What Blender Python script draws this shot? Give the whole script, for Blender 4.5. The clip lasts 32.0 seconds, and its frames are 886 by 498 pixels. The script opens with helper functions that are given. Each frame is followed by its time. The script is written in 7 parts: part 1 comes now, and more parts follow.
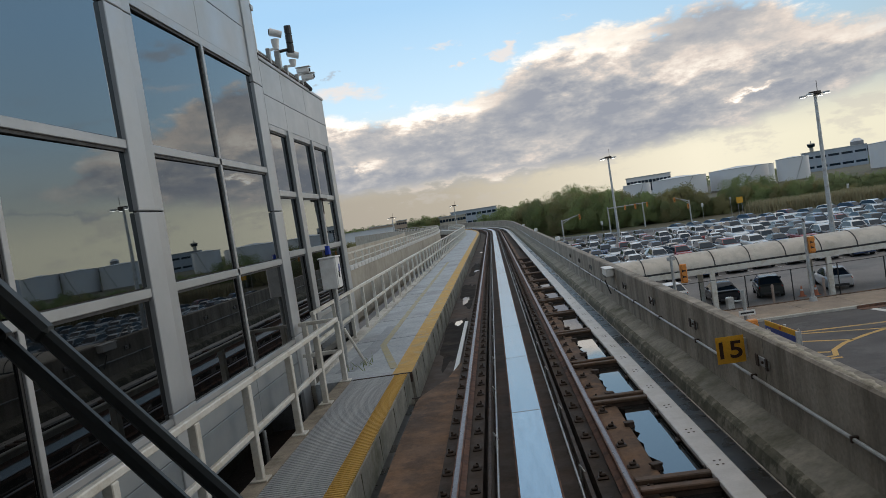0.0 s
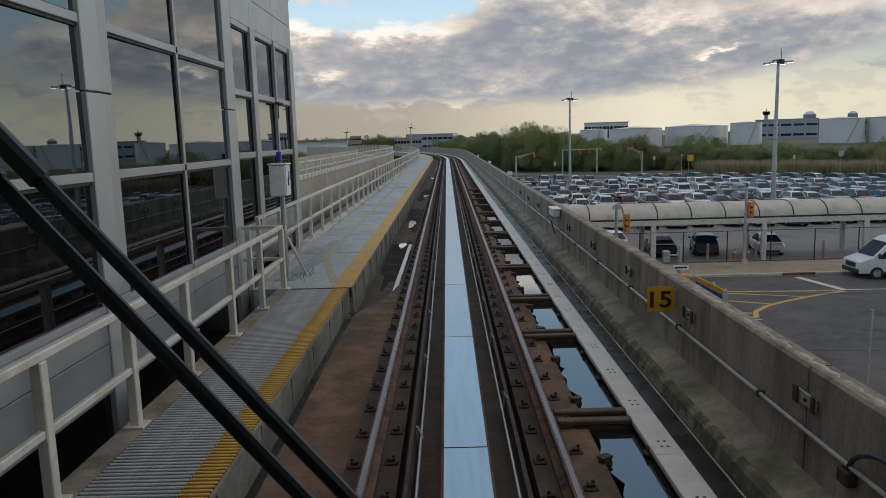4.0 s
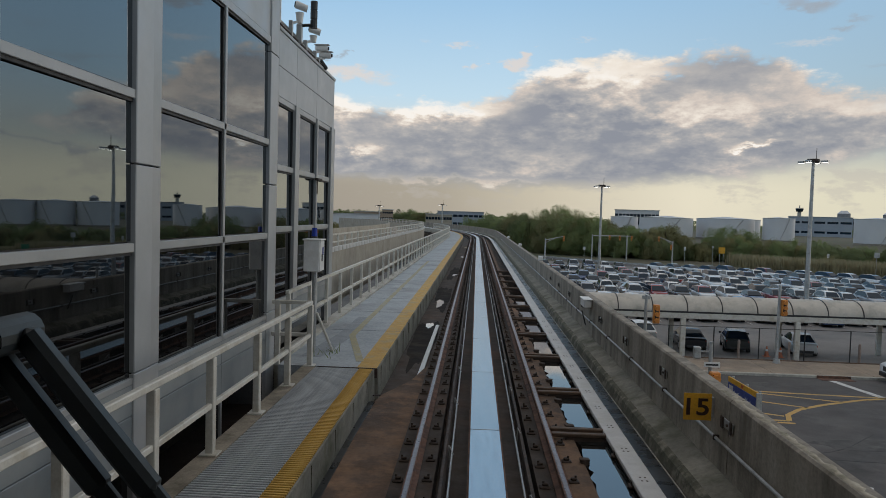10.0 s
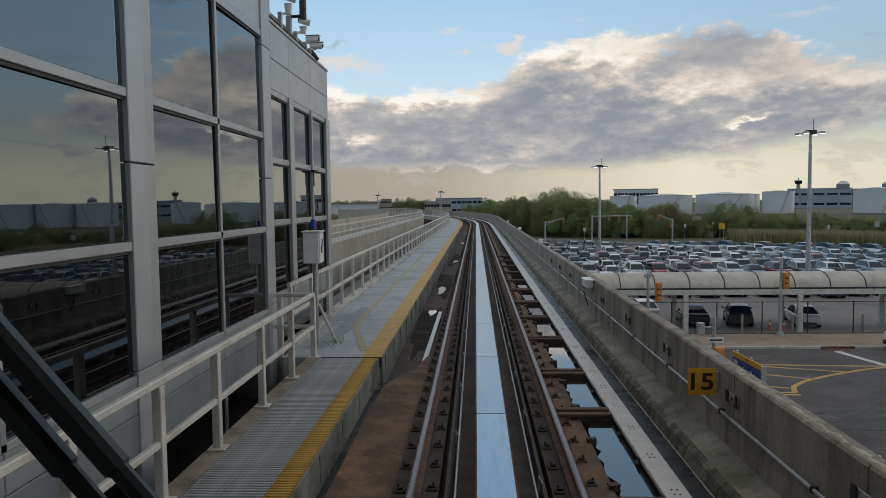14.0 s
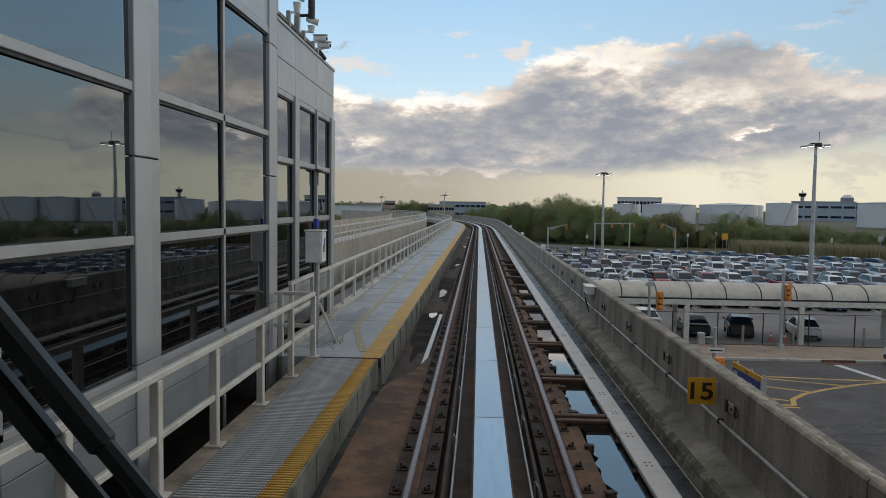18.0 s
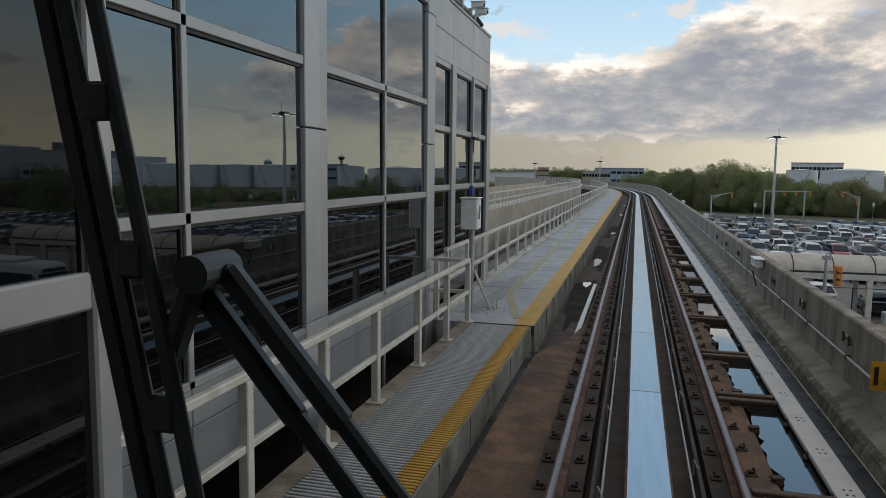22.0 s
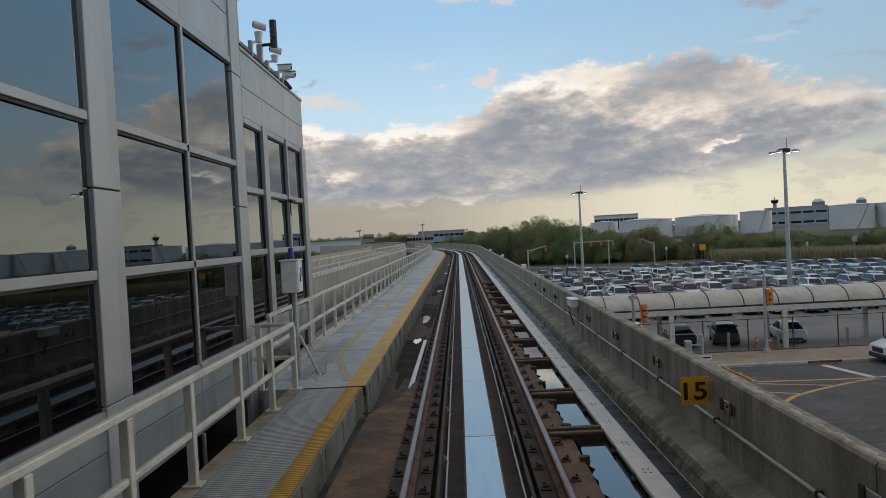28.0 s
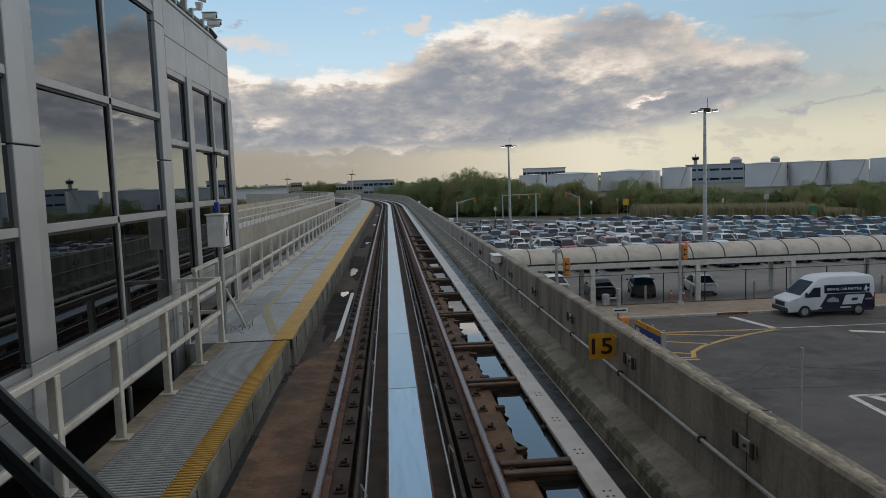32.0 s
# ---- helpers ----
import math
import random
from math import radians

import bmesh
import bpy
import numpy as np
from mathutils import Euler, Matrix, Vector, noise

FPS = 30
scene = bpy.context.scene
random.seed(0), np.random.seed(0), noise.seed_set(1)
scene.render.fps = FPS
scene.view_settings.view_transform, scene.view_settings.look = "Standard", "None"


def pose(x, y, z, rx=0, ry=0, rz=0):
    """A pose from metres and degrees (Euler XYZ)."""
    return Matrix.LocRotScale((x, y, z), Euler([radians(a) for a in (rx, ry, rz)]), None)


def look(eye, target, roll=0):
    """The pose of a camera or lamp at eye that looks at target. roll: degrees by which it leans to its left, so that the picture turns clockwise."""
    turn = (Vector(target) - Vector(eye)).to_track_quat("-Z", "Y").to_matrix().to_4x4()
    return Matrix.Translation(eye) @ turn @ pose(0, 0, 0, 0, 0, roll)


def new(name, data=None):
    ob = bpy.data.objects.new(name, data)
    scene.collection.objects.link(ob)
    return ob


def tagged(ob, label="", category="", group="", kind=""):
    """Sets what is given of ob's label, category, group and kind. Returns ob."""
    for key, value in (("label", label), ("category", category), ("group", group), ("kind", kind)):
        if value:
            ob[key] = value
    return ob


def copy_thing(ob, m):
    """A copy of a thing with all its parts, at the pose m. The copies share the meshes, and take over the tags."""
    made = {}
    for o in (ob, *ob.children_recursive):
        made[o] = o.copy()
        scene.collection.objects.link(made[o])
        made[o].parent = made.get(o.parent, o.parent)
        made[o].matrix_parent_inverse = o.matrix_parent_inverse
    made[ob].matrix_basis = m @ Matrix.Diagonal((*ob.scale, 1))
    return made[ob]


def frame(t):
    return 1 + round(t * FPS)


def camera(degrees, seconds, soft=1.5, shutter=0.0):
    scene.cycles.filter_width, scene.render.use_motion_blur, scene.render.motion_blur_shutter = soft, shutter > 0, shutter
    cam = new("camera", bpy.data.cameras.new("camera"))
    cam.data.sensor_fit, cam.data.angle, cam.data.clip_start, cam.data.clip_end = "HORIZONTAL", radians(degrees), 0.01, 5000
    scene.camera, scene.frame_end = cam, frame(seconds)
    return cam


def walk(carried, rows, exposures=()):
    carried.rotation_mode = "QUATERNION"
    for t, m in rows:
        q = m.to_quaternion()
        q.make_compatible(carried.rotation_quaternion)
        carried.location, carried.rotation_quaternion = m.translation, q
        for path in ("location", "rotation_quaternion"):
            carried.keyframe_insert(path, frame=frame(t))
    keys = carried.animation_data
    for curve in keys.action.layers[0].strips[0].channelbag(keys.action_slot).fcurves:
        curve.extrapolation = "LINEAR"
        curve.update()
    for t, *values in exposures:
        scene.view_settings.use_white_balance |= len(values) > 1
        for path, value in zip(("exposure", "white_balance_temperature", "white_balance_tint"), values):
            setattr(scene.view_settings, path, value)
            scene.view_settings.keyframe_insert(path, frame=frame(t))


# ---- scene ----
cam = camera(62.5, 32.0, soft=0.55)
PATH = [
    (0, (-0.0671, 0.653, 2.4161), (-0.2101, 2.646, 2.3341), -8.7),
    (0.5, (-0.1148, 0.681, 2.4096), (-0.2398, 2.673, 2.2836), -4.6),
    (1, (-0.157, 0.672, 2.4103), (-0.221, 2.665, 2.2603), -3.6),
    (1.5, (-0.1808, 0.615, 2.4496), (-0.1648, 2.608, 2.2816), -1.7),
    (2, (-0.1248, 0.668, 2.4032), (-0.0568, 2.667, 2.3812), -6.3),
    (2.5, (-0.1033, 0.684, 2.3839), (0.0157, 2.68, 2.3889), -6.9),
    (3, (-0.0931, 0.647, 2.396), (-0.0891, 2.64, 2.233), -4.6),
    (3.5, (-0.0759, 0.612, 2.4066), (-0.1049, 2.595, 2.1486), -1.8),
    (5.5, (-0.1428, 0.655, 2.3816), (-0.1368, 2.623, 2.0266), -1.5),
    (6, (-0.1368, 0.667, 2.4136), (-0.0628, 2.645, 2.1236), 1.3),
    (6.5, (-0.1324, 0.652, 2.4269), (-0.0494, 2.626, 2.1169), 1.2),
    (7, (-0.1321, 0.652, 2.4491), (-0.0621, 2.623, 2.1161), 1.9),
    (7.5, (-0.1497, 0.675, 2.4856), (-0.0777, 2.659, 2.2406), 0.7),
    (8, (-0.1594, 0.738, 2.553), (-0.0954, 2.737, 2.538), -0.3),
    (8.5, (-0.144, 0.74, 2.5495), (-0.124, 2.738, 2.4745), -1.3),
    (9, (-0.1605, 0.726, 2.538), (-0.1795, 2.725, 2.482), -0.4),
    (9.5, (-0.1625, 0.693, 2.5113), (-0.2345, 2.689, 2.4153), 0.7),
    (10, (-0.1736, 0.704, 2.5266), (-0.2636, 2.7, 2.4356), 1.7),
    (10.5, (-0.1636, 0.701, 2.5287), (-0.2456, 2.697, 2.4357), 0.3),
    (11, (-0.1665, 0.71, 2.5148), (-0.2455, 2.707, 2.4198), -0.5),
    (11.5, (-0.1554, 0.686, 2.5239), (-0.2354, 2.682, 2.4309), -0.1),
    (12, (-0.1663, 0.71, 2.521), (-0.2483, 2.707, 2.432), -0.1),
    (12.5, (-0.1682, 0.716, 2.5211), (-0.2522, 2.712, 2.4271), 0.0),
    (13, (-0.1671, 0.723, 2.5192), (-0.2561, 2.719, 2.4262), -0.3),
    (13.5, (-0.1565, 0.721, 2.5178), (-0.2485, 2.716, 2.4188), -0.7),
    (14, (-0.1569, 0.716, 2.5125), (-0.2479, 2.71, 2.3865), -0.7),
    (14.5, (-0.1543, 0.724, 2.5152), (-0.2363, 2.718, 2.3892), -0.1),
    (16.5, (-0.1548, 0.738, 2.5071), (-0.2418, 2.73, 2.3611), 0.5),
    (17, (-0.1632, 0.729, 2.4998), (-0.2562, 2.723, 2.3858), 0.5),
    (17.5, (-0.1594, 0.719, 2.5075), (-0.2534, 2.713, 2.3945), 0.7),
    (18, (-0.1585, 0.729, 2.4992), (-0.2555, 2.723, 2.3822), 0.8),
    (18.5, (-0.1518, 0.731, 2.5044), (-0.2328, 2.726, 2.3934), 0.5),
    (19, (-0.1503, 0.729, 2.4996), (-0.2463, 2.723, 2.3686), 0.4),
    (19.5, (-0.056, 0.707, 2.5087), (0.143, 2.684, 2.2787), 0.7),
    (20, (-0.065, 0.795, 2.525), (0.543, 2.668, 2.177), 1.1),
    (20.5, (-0.0709, 0.762, 2.5197), (0.4581, 2.668, 2.2247), -0.0),
    (21, (-0.1278, 0.76, 2.5174), (0.2092, 2.709, 2.2184), -0.0),
    (21.5, (-0.1331, 0.745, 2.5386), (-0.1791, 2.737, 2.3706), 0.4),
    (22, (-0.1923, 0.72, 2.5138), (-0.6973, 2.644, 2.3008), 0.7),
    (22.5, (-0.1375, 0.683, 2.6164), (-0.3935, 2.661, 2.4794), 1.6),
    (23, (-0.1099, 0.654, 2.5387), (-0.0719, 2.648, 2.3947), -0.2),
    (23.5, (-0.1374, 0.696, 2.5273), (-0.1194, 2.691, 2.3883), 1.3),
    (24, (-0.1269, 0.714, 2.4969), (-0.1409, 2.704, 2.2959), 1.7),
    (24.5, (-0.1335, 0.832, 2.4334), (-0.1155, 2.827, 2.2994), 1.8),
    (25, (-0.108, 0.865, 2.332), (-0.091, 2.851, 2.096), -0.2),
    (25.5, (-0.0697, 0.856, 2.3132), (-0.1277, 2.85, 2.1742), -8.6),
    (26, (-0.0694, 0.854, 2.2915), (-0.1204, 2.851, 2.2085), -8.1),
    (26.5, (-0.0981, 0.881, 2.3117), (-0.1551, 2.880, 2.2557), -7.5),
    (28.5, (-0.1289, 0.937, 2.3397), (-0.1679, 2.936, 2.3027), -2.4),
    (29, (-0.1146, 0.915, 2.405), (-0.1196, 2.915, 2.346), -3.5),
    (29.5, (-0.0923, 0.768, 2.4382), (-0.0353, 2.765, 2.3542), -1.8),
    (30, (-0.041, 0.653, 2.4564), (0.116, 2.644, 2.3524), -1.3),
    (30.5, (-0.0977, 0.656, 2.4497), (0.0633, 2.647, 2.3657), -0.7),
    (31, (-0.0884, 0.647, 2.4679), (0.0906, 2.632, 2.2999), -2.0),
    (31.5, (-0.0921, 0.625, 2.4602), (0.0439, 2.615, 2.3122), -2.2),
    (32, (-0.0808, 0.645, 2.4564), (0.0632, 2.632, 2.2754), -1.9),
]
EXPOSURES = [(t, stops, 6380, 10) for t, stops in [(0, 0.27), (1, 0.36), (2, 0.02), (3, -0.04), (5.5, 0.36), (7, 0.32), (8, -0.08), (9, -0.04), (13, 0.03), (18, 0.16), (20, 0.18), (21, 0.12), (22, 0.17), (23, 0.13), (26, 0.12), (29, 0.0), (31, -0.04), (32, 0.0)]]
walk(cam, [(t, look(eye, target, roll)) for t, eye, target, roll in PATH], EXPOSURES)


# ---- light ----
def clamp01(v):
    return max(0.0, min(1.0, v))


world = bpy.data.worlds.new("dusk_sky")
scene.world = world
world.use_nodes = True
wn, wl = world.node_tree.nodes, world.node_tree.links
wn.clear()


def wnode(kind, **settings):
    n = wn.new(kind)
    for k, v in settings.items():
        n.inputs[k].default_value = v
    return n


def ramp_fill(node, stops, mode="LINEAR"):
    r = node.color_ramp
    r.interpolation = mode
    while len(r.elements) < len(stops):
        r.elements.new(0.5)
    for e, (p, c) in zip(r.elements, stops):
        e.position = p
        e.color = (*c, 1) if len(c) == 3 else c


SUN_EL, SUN_AZ = radians(9), radians(62)
sky = wn.new("ShaderNodeTexSky")
sky.sky_type = "NISHITA"
sky.sun_disc = False
sky.sun_elevation = SUN_EL
sky.sun_rotation = SUN_AZ
sky.dust_density = 1.6
tc = wn.new("ShaderNodeTexCoord")
sep = wn.new("ShaderNodeSeparateXYZ")
wl.new(tc.outputs["Generated"], sep.inputs[0])


def wmath(op, a, b=None, c=None):
    n = wn.new("ShaderNodeMath")
    n.operation = op
    for i, v in enumerate((a, b, c)):
        if v is None:
            continue
        if isinstance(v, (int, float)):
            n.inputs[i].default_value = v
        else:
            wl.new(v, n.inputs[i])
    return n.outputs[0]


def wmix(fac, a, b):
    n = wn.new("ShaderNodeMix")
    n.data_type = "RGBA"
    for sock, v in ((n.inputs["Factor"], fac), (n.inputs["A"], a), (n.inputs["B"], b)):
        if isinstance(v, (int, float)):
            sock.default_value = v
        elif isinstance(v, tuple):
            sock.default_value = (*v, 1)
        else:
            wl.new(v, sock)
    return n.outputs["Result"]


# the clear sky: blue overhead, pale and warm towards the horizon
elev = sep.outputs["Z"]
azim = wmath("MULTIPLY", wmath("ARCTAN2", sep.outputs["X"], sep.outputs["Y"]), 57.2958)


def wramp(fac, stops, mode="LINEAR"):
    n = wn.new("ShaderNodeValToRGB")
    ramp_fill(n, stops, mode)
    wl.new(fac, n.inputs[0])
    return n.outputs[0]


def wrange(v, a, b, c=0.0, d=1.0, kind="LINEAR"):
    n = wn.new("ShaderNodeMapRange")
    n.interpolation_type = kind
    wl.new(v, n.inputs["Value"])
    for key, val in (("From Min", a), ("From Max", b), ("To Min", c), ("To Max", d)):
        n.inputs[key].default_value = val
    return n.outputs["Result"]


grad = wramp(elev, [(0.0, (0.58, 0.53, 0.43)), (0.04, (0.62, 0.57, 0.45)), (0.09, (0.74, 0.75, 0.69)), (0.16, (0.55, 0.73, 0.85)), (0.28, (0.36, 0.58, 0.80)), (0.46, (0.33, 0.53, 0.76)), (0.62, (0.54, 0.54, 0.54)), (1.0, (0.64, 0.60, 0.56))])
warm = wramp(elev, [(0.0, (0.56, 0.54, 0.45)), (0.05, (0.54, 0.53, 0.45)), (0.10, (0.42, 0.47, 0.46)), (0.18, (0.34, 0.49, 0.60)), (0.30, (0.30, 0.49, 0.68)), (0.46, (0.31, 0.49, 0.70)), (0.62, (0.54, 0.54, 0.54)), (1.0, (0.64, 0.60, 0.56))])
east = wramp(elev, [(0.0, (0.52, 0.50, 0.42)), (0.05, (0.56, 0.55, 0.46)), (0.11, (0.50, 0.56, 0.55)), (0.18, (0.40, 0.53, 0.62)), (0.30, (0.38, 0.56, 0.74)), (0.42, (0.48, 0.56, 0.64)), (0.62, (0.56, 0.55, 0.54)), (1.0, (0.64, 0.60, 0.56))])
clear = wmix(wrange(azim, 2.0, 30.0), grad, warm)
clear = wmix(wrange(azim, 40.0, 62.0), clear, east)
north = wrange(azim, -60.0, 70.0)


def bearing(deg):
    return (deg + 60.0) / 130.0


# the pale band over the horizon, brightest in the north-north-east
low = wramp(north, [(bearing(b), c) for b, c in ((-60, (0.38, 0.34, 0.29)), (-12, (0.37, 0.33, 0.275)), (-3, (0.42, 0.375, 0.305)), (6, (0.62, 0.56, 0.44)), (16, (0.80, 0.74, 0.58)), (26, (0.72, 0.69, 0.54)), (40, (0.62, 0.61, 0.50)), (70, (0.53, 0.52, 0.45)))])
clear = wmix(wrange(elev, 0.035, 0.095, kind="SMOOTHSTEP"), low, clear)
clear = wmix(0.008, clear, sky.outputs[0])
# clouds: drawn out sideways, a bank whose top climbs to the north-east
flat = wn.new("ShaderNodeCombineXYZ")
wl.new(wmath("MULTIPLY", azim, 0.075), flat.inputs[0])
wl.new(wmath("MULTIPLY", elev, 9.5), flat.inputs[1])


def cloud_noise(scale, detail, rough, shift):
    vec = wn.new("ShaderNodeVectorMath")
    vec.operation = "ADD"
    wl.new(flat.outputs[0], vec.inputs[0])
    vec.inputs[1].default_value = shift
    n = wnode("ShaderNodeTexNoise", Scale=scale, Detail=detail, Roughness=rough)
    wl.new(vec.outputs[0], n.inputs["Vector"])
    return wmath("SUBTRACT", n.outputs["Fac"], 0.5)


big = cloud_noise(1.3, 4.0, 0.5, (3.1, 1.7, 4.0))
fine = cloud_noise(3.4, 9.0, 0.58, (7.0, 2.0, 1.0))
ripple = cloud_noise(8.0, 6.0, 0.62, (2.0, 5.0, 8.0))
drift = cloud_noise(2.2, 5.0, 0.55, (11.0, 4.0, 6.0))
rough_edge = wmath("ADD", wmath("MULTIPLY", big, 0.03), wmath("ADD", wmath("MULTIPLY", fine, 0.085), wmath("MULTIPLY", ripple, 0.04)))
az_bent = wmath("ADD", azim, wmath("ADD", wmath("MULTIPLY", drift, 9.0), wmath("MULTIPLY", ripple, 5.0)))
el_deg = wmath("MULTIPLY", wmath("ARCSINE", elev), 57.2958)
el_bent = wmath("ADD", el_deg, wmath("ADD", wmath("MULTIPLY", fine, 3.2), wmath("MULTIPLY", ripple, 1.6)))


def total(values):
    out = values[0]
    for v in values[1:]:
        out = wmath("ADD", out, v)
    return out


def heap(az, el, wide, high, weight):
    """A soft ragged heap of cloud round a bearing and a height in degrees."""
    u = wmath("DIVIDE", wmath("SUBTRACT", az_bent, az), wide)
    v = wmath("DIVIDE", wmath("SUBTRACT", el_bent, el), high)
    return wmath("MULTIPLY", wmath("POWER", 2.718, wmath("MULTIPLY", wmath("ADD", wmath("MULTIPLY", u, u), wmath("MULTIPLY", v, v)), -1.0)), weight)


def height_by_bearing(stops):
    return wmath("MULTIPLY", wramp(north, [(bearing(b), (math.sin(radians(e)) * 3,) * 3) for b, e in stops]), 1 / 3)


bank_top = height_by_bearing([(-60, 10), (-12, 9.4), (-5.5, 8.7), (0.3, 8.7), (2, 9.4), (4, 10.8), (6, 12.1), (13.5, 11.7), (16, 12.4), (19, 12.7), (21.5, 11.8), (24, 9.9), (29.5, 9.0), (31, 7.2), (34, 6.0), (42, 4.6), (70, 4.0)])
bank_foot = height_by_bearing([(-60, 2.7), (-8, 2.55), (8, 2.3), (13, 2.75), (18, 3.25), (22, 3.9), (26, 4.6), (30, 5.5), (35, 6.2), (44, 5.5), (70, 4.5)])
depth = wmath("ADD", wmath("SUBTRACT", bank_top, elev), rough_edge)
lower = wmath("ADD", wmath("SUBTRACT", elev, bank_foot), wmath("MULTIPLY", rough_edge, 0.5))
bank = wmath("MULTIPLY", wrange(depth, -0.004, 0.018, kind="SMOOTHSTEP"), wrange(lower, -0.010, 0.014, kind="SMOOTHSTEP"))
bank = wmath("MULTIPLY", bank, wrange(wmath("ADD", azim, wmath("MULTIPLY", fine, 26.0)), 40.0, 27.0, 0.12, 1.0))
HEAPS = [(-8, 8.5, 7, 0.8, 0.75), (-1.5, 8.0, 2, 0.55, 0.35), (-8.6, 4.9, 1.7, 0.55, 0.7), (7, 11.4, 3.6, 0.9, 0.42), (12, 10.7, 3.2, 0.8, 0.30), (19, 11.4, 3.4, 0.8, -0.22), (4.5, 8.2, 3.6, 0.9, -0.26), (9.5, 6.2, 5, 1.2, -0.24), (-3, 5.8, 5, 1.1, -0.16), (17, 8.6, 5, 1.0, 0.24), (26, 7.9, 4, 1.0, 0.26), (20.3, 5.6, 2.2, 0.26, 0.85), (-2, 2.75, 9, 0.25, 0.36)]
lit = total([heap(*h) for h in HEAPS] + [wmath("MULTIPLY", fine, 1.75), wmath("MULTIPLY", ripple, 1.0), wmath("MULTIPLY", big, 0.5), wrange(depth, 0.0, 0.05, 0.32, 0.0), wrange(azim, 6.0, 22.0, 0.0, 0.03)])
lit = wmath("ADD", lit, 0.25)
tone = wramp(lit, [(0.0, (0.29, 0.305, 0.345)), (0.22, (0.36, 0.365, 0.385)), (0.44, (0.48, 0.46, 0.445)), (0.64, (0.68, 0.595, 0.525)), (0.86, (0.90, 0.81, 0.70)), (1.0, (1.0, 0.94, 0.86))])
heaven = wmix(bank, clear, tone)
# thin streaks under the bank
streak = wmath("MULTIPLY", wrange(wmath("ADD", fine, wmath("MULTIPLY", ripple, 0.6)), 0.02, 0.16, kind="SMOOTHSTEP"), wrange(elev, 0.01, 0.03))
heaven = wmix(wmath("MULTIPLY", streak, wmath("MULTIPLY", wrange(elev, 0.13, 0.07), wmath("SUBTRACT", 0.42, wmath("MULTIPLY", bank, 0.42)))), heaven, (0.52, 0.48, 0.44))
# warm puffs above the bank, grey scraps to the east
PUFFS = [(2.7, 12.2, 1.1, 0.55, 0.9), (-0.8, 11.7, 0.7, 0.4, 0.6), (-3.0, 13.2, 1.3, 0.3, 0.5), (8.0, 13.3, 1.2, 0.3, 0.4), (3.0, 17.6, 5.5, 0.4, 0.55), (-10.2, 10.4, 2.2, 0.6, 0.7), (24.4, 12.5, 2.4, 0.4, 0.4)]
SCRAPS = [(22.4, 15.2, 2.8, 0.6, 0.7), (26.3, 13.5, 1.2, 0.4, 0.5), (-10.2, 11.9, 0.5, 0.35, 0.6), (31.5, 4.5, 3.2, 0.25, 0.6), (35.5, 4.75, 2.0, 0.2, 0.5), (40.5, 6.3, 1.4, 0.3, 0.8), (45.6, 7.0, 2.2, 0.35, 0.8), (34.0, 6.3, 3.0, 0.4, 0.35), (29.5, 10.6, 3.4, 0.35, 0.4), (36.5, 9.4, 4.0, 0.4, 0.4), (33.0, 12.6, 3.0, 0.4, 0.3)]
off_bank = wmath("SUBTRACT", 1.0, bank)
heaven = wmix(wmath("MULTIPLY", wrange(total([heap(*h) for h in PUFFS]), 0.12, 0.75, kind="SMOOTHSTEP"), wmath("MULTIPLY", off_bank, 0.8)), heaven, (0.80, 0.71, 0.64))
heaven = wmix(wmath("MULTIPLY", wrange(total([heap(*h) for h in SCRAPS]), 0.12, 0.75, kind="SMOOTHSTEP"), wmath("MULTIPLY", off_bank, 0.75)), heaven, (0.37, 0.385, 0.41))
bg = wnode("ShaderNodeBackground", Strength=0.95)
wl.new(heaven, bg.inputs[0])
wout = wn.new("ShaderNodeOutputWorld")
wl.new(bg.outputs[0], wout.inputs[0])

sun_data = bpy.data.lights.new("sun", "SUN")
sun_data.energy, sun_data.angle, sun_data.color = 0.45, radians(14), (1.0, 0.91, 0.80)
sun = new("sun", sun_data)
sun.matrix_world = look((0, 0, 60), (0 - math.sin(SUN_AZ) * 60, 0 - math.cos(SUN_AZ) * 60, 60 - math.tan(SUN_EL) * 60))


